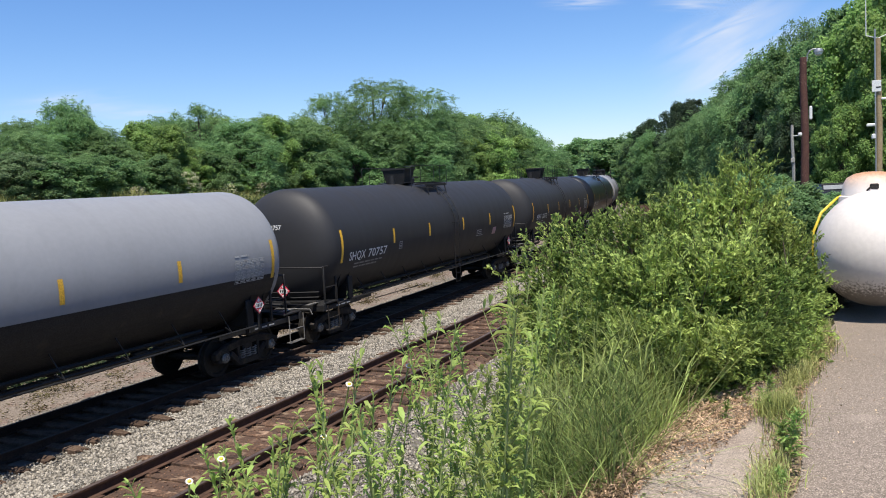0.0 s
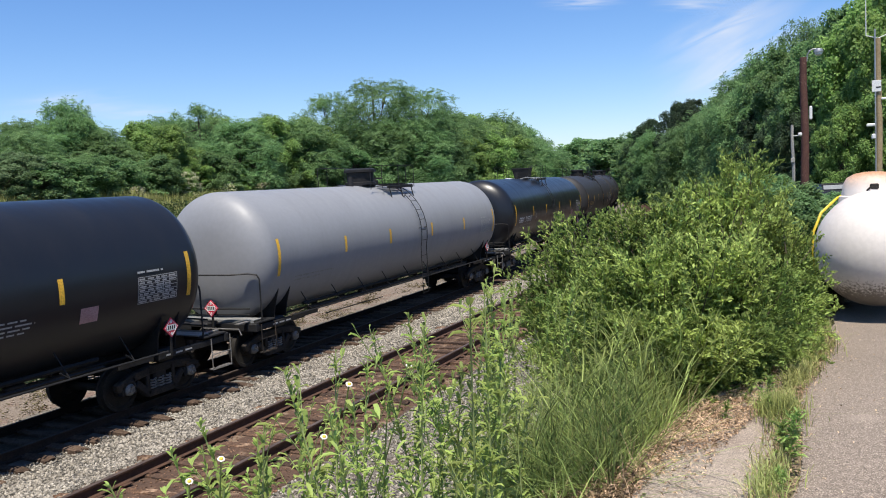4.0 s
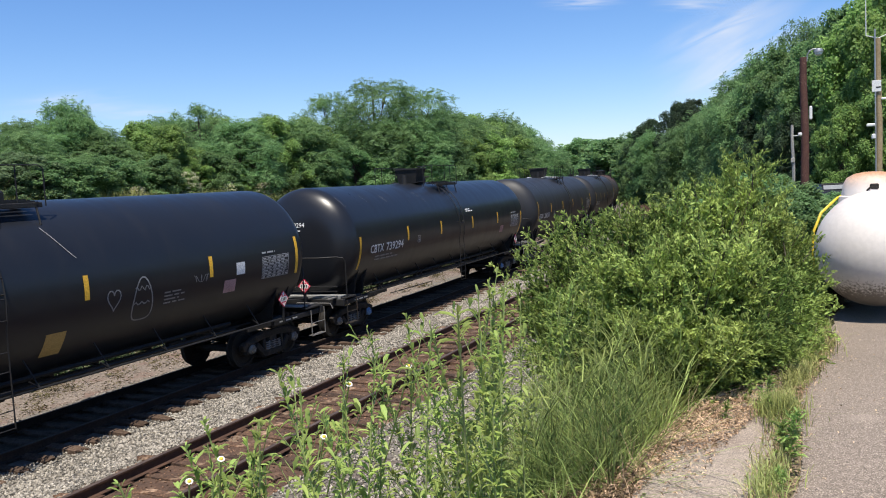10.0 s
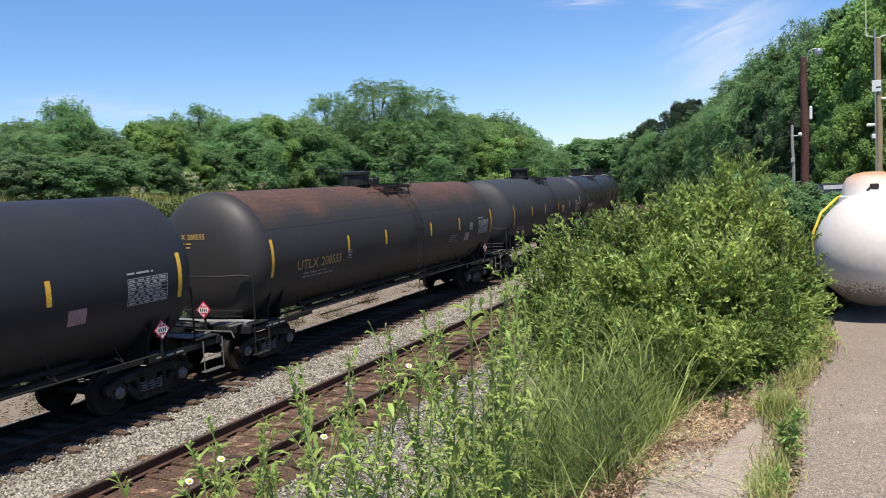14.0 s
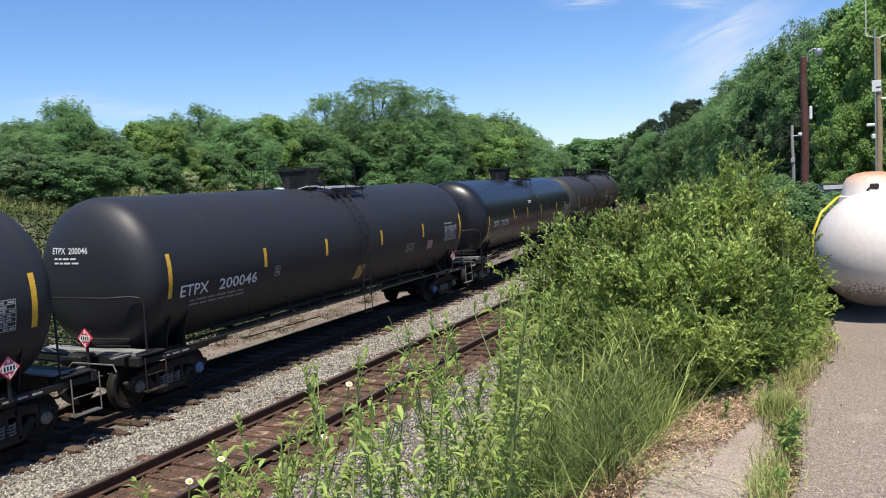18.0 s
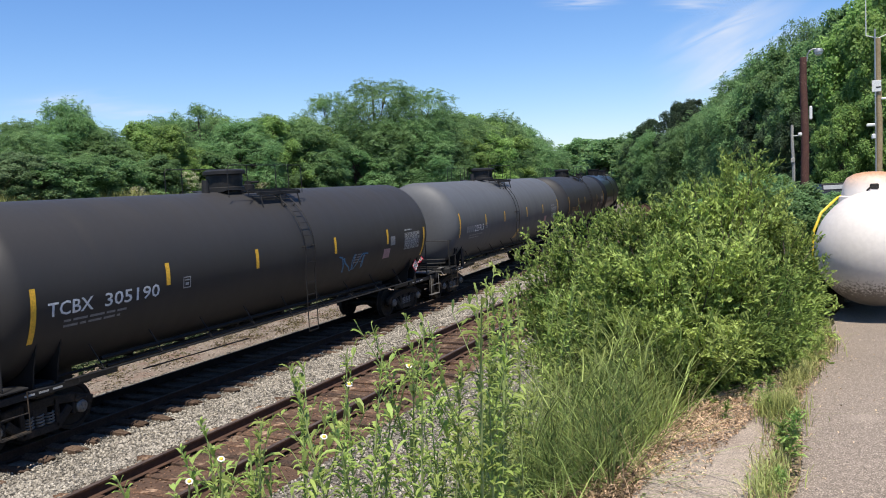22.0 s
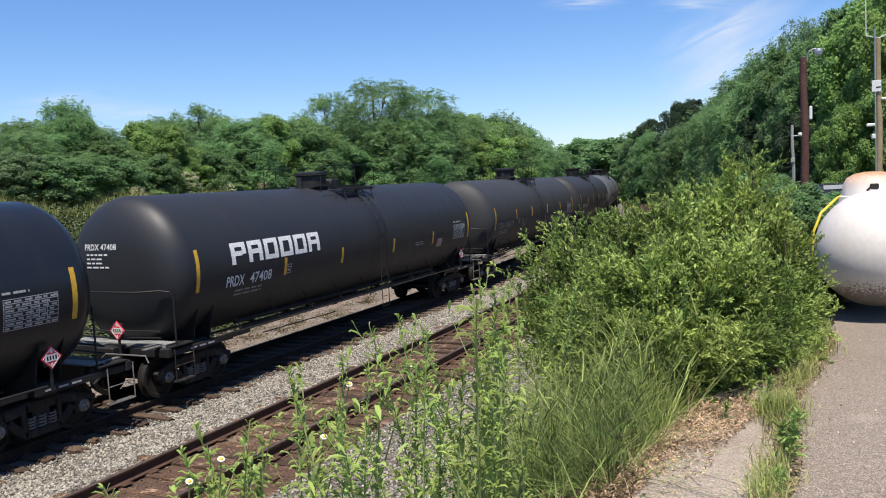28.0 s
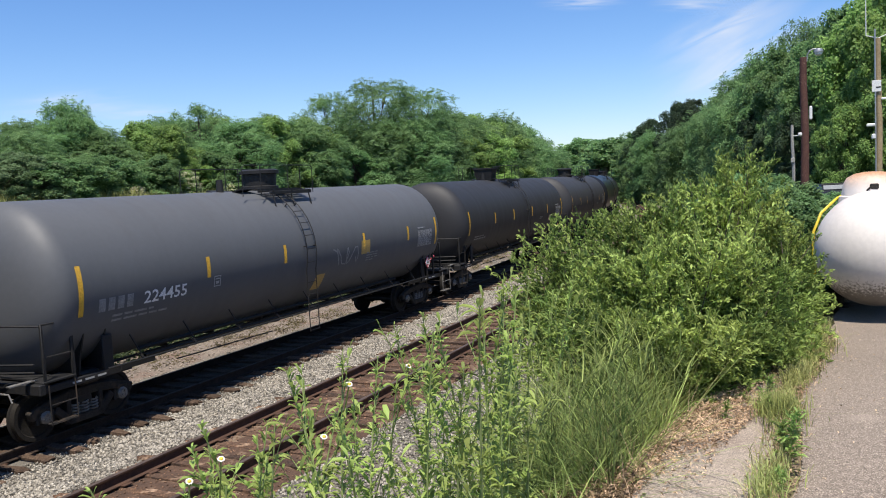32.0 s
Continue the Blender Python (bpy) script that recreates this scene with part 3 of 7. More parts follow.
def wheelset_mesh(cap):
    g = Geo()
    for s in (-1, 1):
        prof = [(0.0, 0.10), (0.0, 0.14), (0.05, 0.16), (0.02, 0.22), (0.02, 0.36), (-0.01, 0.38), (-0.01, 0.452), (0.10, 0.457), (0.115, 0.49), (0.14, 0.49),
                (0.14, 0.38), (0.07, 0.36), (0.09, 0.2), (0.14, 0.16), (0.14, 0.10)]
        g.lathe([(s * (0.80 - u), r) for u, r in prof][::s], 28, "y")
        g.lathe([(s * (0.82 + u), r) for u, r in ((0, 0.09), (0.10, 0.12), (0.26, 0.12), (0.28, 0.10), (0.30, 0.085))][::s], 14, "y", mi=1)
        for k in range(3):
            a = 2 * math.pi * k / 3
            g.lathe([(s * 1.115, 0.022), (s * 1.145, 0.022)][::s], 6, "y", (0.05 * math.cos(a), 0, 0.05 * math.sin(a)), mi=1)
    g.lathe([(-0.8, 0.085), (0.8, 0.085)], 12, "y")
    return g.mesh("wheelset", [M_WHEEL, cap], True)


def sideframe_mesh(s):
    """A cast truck side frame: top chord, dropped tension member, pedestals."""
    g, y = Geo(), s * 0.98
    top = [(-1.12, 0.53), (-0.75, 0.66), (-0.3, 0.72), (0.3, 0.72), (0.75, 0.66), (1.12, 0.53)]
    low = [(-0.62, 0.5), (-0.35, 0.24), (0.35, 0.24), (0.62, 0.5)]
    for line, w in ((top, 0.18), (low, 0.16)):
        for (x0, z0), (x1, z1) in zip(line, line[1:]):
            d = math.hypot(x1 - x0, z1 - z0)
            g.box((x0 + x1) / 2, y, (z0 + z1) / 2, d + 0.08, 0.16, w, 0.025, pose(0, 0, 0, 0, -math.degrees(math.atan2(z1 - z0, x1 - x0)), 0).to_3x3())
    for x in (-0.36, 0.36):
        g.box(x, y, 0.5, 0.1, 0.17, 0.46, 0.02)
    for x in (-0.875, 0.875):
        g.box(x - 0.15, y, 0.46, 0.08, 0.16, 0.22, 0.02).box(x + 0.15, y, 0.46, 0.08, 0.16, 0.22, 0.02)
        g.box(x, y, 0.6, 0.26, 0.2, 0.09, 0.02)
    return g.mesh("side_frame", M_GRIME)


M_SPRING = material("pale_worn_spring", (0.16, 0.15, 0.14), (0.26, 0.25, 0.23), 5.0, 0.5, metal=0.2, bump=0.1)


def spring_mesh():
    path = [(0.075 * math.cos(a), 0.075 * math.sin(a), 0.31 + 0.22 * a / (2 * math.pi * 4)) for a in (i * math.pi / 4 for i in range(33))]
    return Geo().tube(path, 0.019, 5).mesh("spring", M_SPRING, True)


WHEELSETS = {False: wheelset_mesh(M_SPRING), True: wheelset_mesh(M_BLUECAP)}
FRAMES = {s: sideframe_mesh(s) for s in (-1, 1)}
SPRING = spring_mesh()
BOLSTER = Geo().box(0, 0, 0.6, 0.36, 2.1, 0.26, 0.04).box(0, 0, 0.8, 0.5, 0.5, 0.16, 0.05).box(0.45, 0, 0.38, 0.09, 1.7, 0.16, 0.02).box(-0.45, 0, 0.38, 0.09, 1.7, 0.16, 0.02).mesh("bolster", M_GRIME)


def ladder_mesh(x, side):
    """A ladder that hugs the shell from the top walk and hangs straight below."""
    g = Geo()

    def rail(dx):
        up = [on_shell(x + dx, u, 0.1, side) for u in np.linspace(1.75, -0.35, 9)]
        return up + [(x + dx, side * 1.7, z) for z in (2.2, 1.6, 1.0, 0.62)]
    a, b = rail(-0.21), rail(0.21)
    g.tube(a, 0.014, 5).tube(b, 0.014, 5)
    for u in np.linspace(1.6, -0.4, 7):
        g.tube([on_shell(x - 0.21, u, 0.1, side), on_shell(x + 0.21, u, 0.1, side)], 0.01, 5)
    for z in (1.9, 1.58, 1.26, 0.94, 0.64):
        g.tube([(x - 0.21, side * 1.7, z), (x + 0.21, side * 1.7, z)], 0.01, 5)
    for u in (1.2, 0.0):
        for dx in (-0.21, 0.21):
            g.tube([on_shell(x + dx, u, 0.0, side), on_shell(x + dx, u, 0.1, side)], 0.016, 5)
    return g.mesh("ladder", M_BLACK, True)


LADDERS = {s: ladder_mesh(0.62, s) for s in (-1, 1)}


def stripe_mesh(u0, u1, side):
    return shell_patch(Geo(), -0.055, 0.055, u0, u1, 0.006, side, 6).mesh("reflector_strip", M_YELLOW, True)


END_STRIPE = {s: stripe_mesh(-0.64, 0.30, s) for s in (-1, 1)}
MID_STRIPE = {s: stripe_mesh(-0.34, 0.115, s) for s in (-1, 1)}
LOW_STRIPE = {s: stripe_mesh(-0.97, 0.02, s) for s in (-1, 1)}
LOW_MID = {s: stripe_mesh(-0.64, -0.2, s) for s in (-1, 1)}


def platform_mesh(pale):
    """The top walk: two grating strips beside the fittings, with toe bars between."""
    g = Geo()
    z = TZ + TR + 0.01
    for s in (-1, 1):
        for k in range(4):
            g.box(0.4, s * (0.62 + 0.12 * k), z - 0.02 * k, 1.8, 0.085, 0.03)
        g.box(-0.75, s * 0.42, z + 0.0, 0.6, 0.3, 0.025, 0, pose(0, 0, 0, s * 12).to_3x3())
        g.m = 1
        g.box(0.4, s * 1.05, z - 0.1, 1.84, 0.05, 0.09, 0.01)
        for x in (-0.4, 0.4, 1.2):
            g.box(x, s * 0.84, z - 0.06, 0.05, 0.5, 0.04)
            g.tube([(x, s * 1.05, z - 0.12), on_shell(x, math.acos(0.74) * TR, 0.0, s)], 0.02, 5)
        g.m = 0
    g.box(1.22, 0, z, 0.2, 1.2, 0.03)
    return g.mesh("walk_grating", [M_GALV if pale else M_BLACK, M_BLACK])


GRATING = {k: platform_mesh(k) for k in (False, True)}


def handrail_mesh(s):
    """A pipe rail along one side of the top walk."""
    g = Geo()
    z = TZ + TR
    g.tube([(-1.5, s * 0.98, z - 0.15), (-1.5, s * 0.98, z + 0.55), (-1.42, s * 1.0, z + 0.62), (1.3, s * 1.08, z + 0.62), (1.38, s * 1.08, z + 0.55), (1.38, s * 1.08, z - 0.12)], 0.012, 5)
    for x in (-0.85, 0.3, 0.85):
        g.tube([(x, s * 1.04, z - 0.12), (x, s * 1.04, z + 0.62)], 0.012, 5)
    return g.mesh("top_handrail", M_BLACK, True)


HANDRAIL = {s: handrail_mesh(s) for s in (-1, 1)}


def bonnet_mesh(kind):
    """The housing over valves and manway."""
    g = Geo()
    z = TZ + TR
    if kind == 0:
        g.lathe([(z - 0.12, 0.5), (z + 0.10, 0.5), (z + 0.12, 0.44), (z + 0.42, 0.46), (z + 0.44, 0.53), (z + 0.52, 0.53), (z + 0.56, 0.44)], 20, "z", (-0.45, 0, 0))
    elif kind == 1:
        g.lathe([(z - 0.12, 0.5), (z + 0.08, 0.5), (z + 0.08, 0.44), (z + 0.34, 0.44), (z + 0.36, 0.5), (z + 0.44, 0.5), (z + 0.48, 0.3)], 18, "z", (-0.5, 0, 0))
        g.box(0.35, 0, z + 0.1, 0.5, 0.6, 0.3, 0.05)
    else:
        for s0, s1, h0, h1 in ((0.42, 0.56, z - 0.06, z + 0.5), (0.6, 0.6, z + 0.5, z + 0.56)):
            g.add([(i * s * 0.68 - 0.52, j * s * 0.82, h) for s, h in ((s0, h0), (s1, h1)) for i, j in ((-1, -1), (1, -1), (1, 1), (-1, 1))],
                  [(3, 2, 1, 0), (4, 5, 6, 7)] + [(i, (i + 1) % 4, 4 + (i + 1) % 4, 4 + i) for i in range(4)])
        g.box(0.1, 0, z + 0.1, 0.42, 0.5, 0.22, 0.04)
        g.tube([(-0.95, -0.48, z + 0.6), (-0.1, -0.48, z + 0.6)], 0.018, 5)
    return g.mesh("valve_housing", M_BLACK, True)


BONNETS = [bonnet_mesh(k) for k in range(3)]


def vent_meshes():
    z = TZ + TR
    big = Geo().lathe([(z - 0.05, 0.16), (z + 0.16, 0.16), (z + 0.18, 0.1), (z + 0.26, 0.1)], 12, "z", (0.62, 0.1, 0)).tube([(0.62, 0.1, z + 0.22), (0.62, -0.25, z + 0.22)], 0.03, 6)
    small = Geo().lathe([(z - 0.05, 0.1), (z + 0.3, 0.08)], 10, "z", (-1.35, -0.15, 0))
    return big.mesh("vent_valve", M_BLACK, True), small.mesh("vent_valve", M_BLACK, True)


FITTINGS = vent_meshes()


def saddle_mesh(e):
    """The cradle over a truck: stub sill, bolster wings and the curved saddle."""
    g = Geo()
    x = e * 7.1
    g.box(x + e * 0.1, 0, 1.0, 3.0, 0.55, 0.42, 0.03)
    g.box(x, 0, 1.0, 0.45, 2.5, 0.26, 0.04)
    for s in (-1, 1):
        for dx in (-0.25, 0.25):
            vs = [(x + dx, s * 0.25, 1.1), (x + dx, s * 1.25, 1.1), (x + dx, s * 1.3, 1.42)] + [(x + dx, s * TR * math.sin(a), TZ - TR * math.cos(a)) for a in (1.05, 0.8, 0.5, 0.2)]
            vs2 = [(a + 0.03, b, c) for a, b, c in vs]
            n = len(vs)
            g.add(vs + vs2, [tuple(range(n)), tuple(range(2 * n - 1, n - 1, -1))] + [(i, (i + 1) % n, n + (i + 1) % n, n + i) for i in range(n)])
    return g.mesh("saddle", M_BLACK)


def end_sill_mesh(e):
    """End sill with corner treads and side sills reaching back over the truck."""
    g = Geo()
    w = 8.3 if e < 0 else 8.75
    g.box(e * w, 0, 1.06, 0.14, 2.95, 0.2, 0.02)
    for s in (-1, 1):
        g.box(e * (w - 0.36), s * 1.24, 1.17, 0.7, 0.46, 0.04, 0.01)
        g.box(e * (w - 1.05), s * 1.40, 1.03, 2.0, 0.07, 0.13, 0.015)
        g.box(e * 6.1, s * 1.42, 1.05, 0.9, 0.06, 0.1, 0.01)
    g.box(e * (w - 0.3), 0, 1.19, 0.4, 2.1, 0.03)
    g.box(e * 8.1, 0, 0.98, 1.2, 0.5, 0.34, 0.03)
    return g.mesh("end_sill", M_BLACK)


def coupler_mesh(e):
    g = Geo()
    g.box(e * 8.4, 0, 0.86, 0.75, 0.2, 0.2, 0.04).box(e * 8.86, 0.06, 0.86, 0.26, 0.34, 0.3, 0.07)
    g.box(e * 8.98, -0.12, 0.86, 0.2, 0.14, 0.3, 0.05).box(e * 8.05, 0, 0.86, 0.1, 0.5, 0.4, 0.03)
    return g.mesh("coupler", M_GRIME)


def hose_mesh(e):
    g = Geo()
    g.tube([(e * 8.2, 0.35, 0.75), (e * 8.5, 0.37, 0.5), (e * 8.8, 0.33, 0.36), (e * 9.07, 0.2, 0.42)], 0.028, 6)
    return g.mesh("air_hose", M_BLACK, True)


def step_mesh(e, s):
    g = Geo()
    x0, x1, y = (e * 7.65, e * 8.2, s * 1.5) if e < 0 else (e * 8.2, e * 8.82, s * 1.5)
    g.tube([(x0, y, 1.12), (x0, y, 0.42), (x1, y, 0.42), (x1, y, 1.12)], 0.014, 5)
    g.box((x0 + x1) / 2, y + 0.05 * (1 if s < 0 else -1), 0.43, abs(x1 - x0), 0.12, 0.02)
    g.tube([(x0, y, 0.76), (x1, y, 0.76)], 0.012, 5)
    return g.mesh("step", M_SPRING if e > 0 and s < 0 else M_GRIME)


def end_rail_mesh(e, kind):
    """Grab rails at a car's end: a bent pipe, or a cage of flat posts."""
    g = Geo()
    x = e * 8.35
    if kind == 0:
        half = [(8.05, 1.42, 1.15), (8.05, 1.42, 2.2), (8.08, 1.37, 2.31), (8.2, 1.2, 2.35), (8.47, 0.85, 2.35)]
        g.tube([(e * p, -q, z) for p, q, z in half] + [(e * p, q, z) for p, q, z in half[::-1]], 0.02, 6)
        g.tube([(x, -1.3, 1.52), (x + e * 0.15, 0, 1.52), (x, 1.3, 1.52)], 0.022, 5)
        g.tube([(x, -1.3, 1.38), (x + e * 0.15, 0, 1.38), (x, 1.3, 1.38)], 0.016, 5)
    else:
        for s in (-1, 1):
            g.box(e * 7.6, s * 1.42, 1.65, 0.07, 0.05, 1.1, 0.01).box(e * 8.2, s * 1.42, 1.65, 0.05, 0.05, 1.1, 0.01)
            g.tube([(e * 7.6, s * 1.42, 2.18), (e * 8.2, s * 1.42, 2.18)], 0.018, 5)
            g.tube([(e * 7.6, s * 1.42, 1.6), (e * 8.2, s * 1.42, 1.6)], 0.015, 5)
            g.box(e * 6.8, s * 1.4, 1.42, 0.24, 0.05, 0.66, 0.015)
        g.tube([(e * 8.2, -1.42, 2.16), (e * 8.55, -0.7, 2.2), (e * 8.55, 0.7, 2.2), (e * 8.2, 1.42, 2.16)], 0.018, 6)
        g.tube([(e * 8.3, -1.3, 1.5), (e * 8.5, -0.6, 1.5), (e * 8.5, 0.6, 1.5), (e * 8.3, 1.3, 1.5)], 0.02, 6)
        g.tube([(e * 8.3, -1.3, 1.36), (e * 8.5, -0.6, 1.36), (e * 8.5, 0.6, 1.36), (e * 8.3, 1.3, 1.36)], 0.02, 6)
    return g.mesh("end_handrail", M_BLACK, True)


def side_rod_mesh(s):
    """The long safety rail along a car's side, on brackets."""
    g = Geo()
    g.tube([(-6.9, s * 1.5, 1.12), (6.9, s * 1.5, 1.12)], 0.022, 6)
    for x in np.arange(-6, 6.1, 1.5):
        g.tube([(x, s * 1.5, 1.12), (x - 0.12, s * 1.2, 1.72)], 0.014, 5)
        g.tube([(x, s * 1.5, 1.12), (x - 0.2, s * 1.49, 1.28)], 0.014, 4)
    return g.mesh("side_rail", M_BLACK, True)


def under_mesh():
    """Outlet valve, skid, brake cylinder and rods below the tank."""
    g = Geo()
    g.lathe([(0.72, 0.16), (0.9, 0.2), (1.05, 0.3), (1.3, 0.3)], 14, "z", (0.2, 0, 0))
    g.box(0.2, 0, 0.95, 1.5, 0.7, 0.12, 0.03)
    g.box(-0.75, 0, 1.1, 0.12, 0.7, 0.4, 0.02).box(1.15, 0, 1.1, 0.12, 0.7, 0.4, 0.02)
    return g.mesh("bottom_outlet", M_BLACK)


def brake_mesh():
    g = Geo()
    g.lathe([(-3.6, 0.05), (-3.55, 0.2), (-2.7, 0.2), (-2.65, 0.05)], 14, "x", (0, -0.1, 1.16))
    g.lathe([(2.5, 0.05), (2.55, 0.17), (3.2, 0.17), (3.25, 0.05)], 14, "x", (0, 0.4, 1.16))
    g.tube([(-5.2, -0.3, 0.82), (5.2, -0.3, 0.82)], 0.022, 5).tube([(-6.6, -0.75, 1.05), (6.6, -0.75, 1.05)], 0.03, 5)
    g.tube([(-4.6, -1.0, 0.78), (-1.2, -1.0, 0.74)], 0.016, 5)
    for x in (-4.6, -3.1, -1.6, 1.9, 3.3, 4.7):
        g.box(x, -0.5, 1.14, 0.05, 0.5, 0.2, 0.01)
    g.box(-2.2, -0.8, 1.06, 0.22, 0.14, 0.16, 0.03).box(3.9, -0.8, 1.06, 0.4, 0.16, 0.16, 0.03).tube([(-5.6, -1.1, 1.08), (5.6, -1.1, 1.08)], 0.035, 6).tube([(-5.6, -0.95, 1.22), (5.6, -0.95, 1.22)], 0.05, 6)
    return g.mesh("brake_gear", M_BLACK, True)


SADDLES = {e: saddle_mesh(e) for e in (-1, 1)}
SILLS = {e: end_sill_mesh(e) for e in (-1, 1)}
# Grey lightened to paint the light on the end sill's top.
M_BOARD = material("lit_grey_board", (0.2, 0.2, 0.19), (0.3, 0.3, 0.29), 5.0, 0.6, bump=0.15)
BOARDS = {e: Geo().box(e * 8.12, 0, 1.225, 0.32, 2.7, 0.03, 0.006).box(e * 8.29, 0, 1.2, 0.03, 2.7, 0.08, 0.006).mesh("running_board", M_BOARD) for e in (-1, 1)}
LEVERS = {e: Geo().tube([(e * 8.86, -1.42, 0.98), (e * 8.86, -1.35, 1.12), (e * 8.86, -0.25, 1.12), (e * 8.86, -0.1, 1.0)], 0.016, 5).box(e * 8.5, -1.2, 1.21, 0.5, 0.12, 0.02).mesh("cut_lever", M_SPRING) for e in (-1, 1)}
COUPLERS = {e: coupler_mesh(e) for e in (-1, 1)}
HOSES = {e: hose_mesh(e) for e in (-1, 1)}
STEPS = {(e, s): step_mesh(e, s) for e in (-1, 1) for s in (-1, 1)}
ENDRAILS = {(e, k): end_rail_mesh(e, k) for e in (-1, 1) for k in (0, 1)}
RODS = {s: side_rod_mesh(s) for s in (-1, 1)}
OUTLET, BRAKES = under_mesh(), brake_mesh()


def placard_mesh():
    """A square warning plate on its corner, facing -y."""
    g = Geo()
    r = 0.21
    g.add([(0, 0.0, r), (r, 0.0, 0), (0, 0.0, -r), (-r, 0.0, 0), (0, 0.012, r), (r, 0.012, 0), (0, 0.012, -r), (-r, 0.012, 0)],
          [(3, 2, 1, 0), (0, 1, 5, 4), (1, 2, 6, 5), (2, 3, 7, 6), (3, 0, 4, 7), (4, 5, 6, 7)], 0)
    g.m = 1
    g.box(0, -0.002, 0, 0.26, 0.006, 0.12)
    q = r * 0.82
    for i in range(4):
        a, b = [(0, q), (q, 0), (0, -q), (-q, 0)][i], [(0, q), (q, 0), (0, -q), (-q, 0)][(i + 1) % 4]
        g.tube([(a[0], -0.003, a[1]), (b[0], -0.003, b[1])], 0.005, 4)
    g.m = 2
    for i in range(4):
        g.box(-0.085 + i * 0.057, -0.006, 0, 0.03, 0.004, 0.075)
    g.m = 1
    g.box(0, -0.002, 0.115, 0.05, 0.005, 0.06).box(0, -0.002, -0.12, 0.035, 0.005, 0.05)
    return g.mesh("placard", [M_RED, M_WHITE, M_BLACK])


PLACARD = placard_mesh()
PLACARD_POST = Geo().box(0, 0.04, -0.25, 0.06, 0.03, 0.7, 0.005).box(0, 0.03, 0, 0.3, 0.02, 0.3, 0.01).mesh("placard_holder", M_BLACK)


def data_panel_mesh(seed, side=-1):
    """The test-date table: a ruled frame with rows of fine writing."""
    g, rng = Geo(), random.Random(seed)
    x0, x1, u0, u1 = 6.1, 7.15, -0.62, -0.1
    for u in np.linspace(u0, u1, 8):
        shell_patch(g, x0, x1, u, u + 0.014, 0.007, side, 1)
    for x in (x0, x0 + 0.5, x0 + 0.66, x0 + 0.82, x1 - 0.014):
        shell_patch(g, x, x + 0.014, u0, u1, 0.007, side, 3)
    for i, u in enumerate(np.linspace(u0, u1, 8)[:-1]):
        a = x0 + 0.03
        while a < x1 - 0.12:
            b = a + rng.uniform(0.07, 0.2)
            shell_patch(g, a, min(b, x1 - 0.03), u + 0.026, u + 0.058, 0.008, side, 1)
            a = b + rng.uniform(0.03, 0.08)
    lines(g, rng, x0, u1 + 0.09, 1, 0.7, 0.04)
    return g.mesh("data_stencil", M_TABLE)


DATA = [data_panel_mesh(k) for k in (1, 2)]


def scrawl(g, rng, x, u, length, size):
    """Spray-paint strokes: looping ribbons of no letters."""
    pts, n = [], int(length / size * 9)
    for i in range(n):
        a = i / 9 * 2 * math.pi
        pts.append((x + length * i / n + 0.32 * size * math.sin(a * 1.0 + rng.uniform(-0.3, 0.3)), u + 0.5 * size * math.cos(a * 1.37 + rng.uniform(-0.4, 0.4))))
    strip(g, pts, size * 0.045)


def strip(g, pts, w):
    """One continuous painted stroke along points of the shell."""
    vs, n = [], len(pts)
    for i in range(n):
        (a, b), (c, d) = pts[max(0, i - 1)], pts[min(n - 1, i + 1)]
        L = math.hypot(c - a, d - b) or 1
        px, py = -(d - b) / L * w, (c - a) / L * w
        x, u = pts[i]
        vs += [on_shell(x + px, u + py, 0.008), on_shell(x - px, u - py, 0.008)]
    g.add(vs, [(2 * i, 2 * i + 1, 2 * i + 3, 2 * i + 2) for i in range(n - 1)])


M_GREENPAINT = material("green_spray_paint", (0.02, 0.22, 0.1), (0.03, 0.3, 0.14), 5.0, 0.5, bump=0.0)
M_BLUEPAINT = material("blue_spray_paint", (0.03, 0.16, 0.3), (0.05, 0.2, 0.36), 5.0, 0.5, bump=0.0)
M_BROWNPAINT = material("brown_spray_paint", (0.12, 0.085, 0.05), (0.16, 0.11, 0.06), 5.0, 0.6, bump=0.0)
M_TOPRUST = material("rust_stain", (0.075, 0.036, 0.022), (0.11, 0.05, 0.027), 1.1, 0.75, bump=0.05, fine=9)


def fade_down(m, paint, z0, z1):
    """Lets the rust thin out raggedly into the paint below it."""
    n, l = m.node_tree.nodes, m.node_tree.links
    b = n["Principled BSDF"]
    tc, sp, no = n.new("ShaderNodeTexCoord"), n.new("ShaderNodeSeparateXYZ"), n.new("ShaderNodeTexNoise")
    no.inputs["Scale"].default_value, no.inputs["Detail"].default_value = 0.9, 8.0
    l.new(tc.outputs["Object"], no.inputs["Vector"])
    l.new(tc.outputs["Object"], sp.inputs[0])
    r, ad, q, mx = n.new("ShaderNodeMapRange"), n.new("ShaderNodeMath"), n.new("ShaderNodeMapRange"), n.new("ShaderNodeMix")
    for k, v in ((1, z0), (2, z1), (3, -0.35), (4, 0.2)):
        r.inputs[k].default_value = v
    l.new(sp.outputs[2], r.inputs[0])
    l.new(no.outputs["Fac"], ad.inputs[0])
    l.new(r.outputs[0], ad.inputs[1])
    for k, v in ((1, 0.3), (2, 0.75)):
        q.inputs[k].default_value = v
    l.new(ad.outputs[0], q.inputs[0])
    mx.data_type = "RGBA"
    l.new(q.outputs[0], mx.inputs[0])
    mx.inputs[6].default_value = (*paint, 1)
    l.new(b.inputs["Base Color"].links[0].from_socket, mx.inputs[7])
    l.new(mx.outputs[2], b.inputs["Base Color"])


fade_down(M_HOOD, (0.72, 0.655, 0.6), 1.05, 1.25)
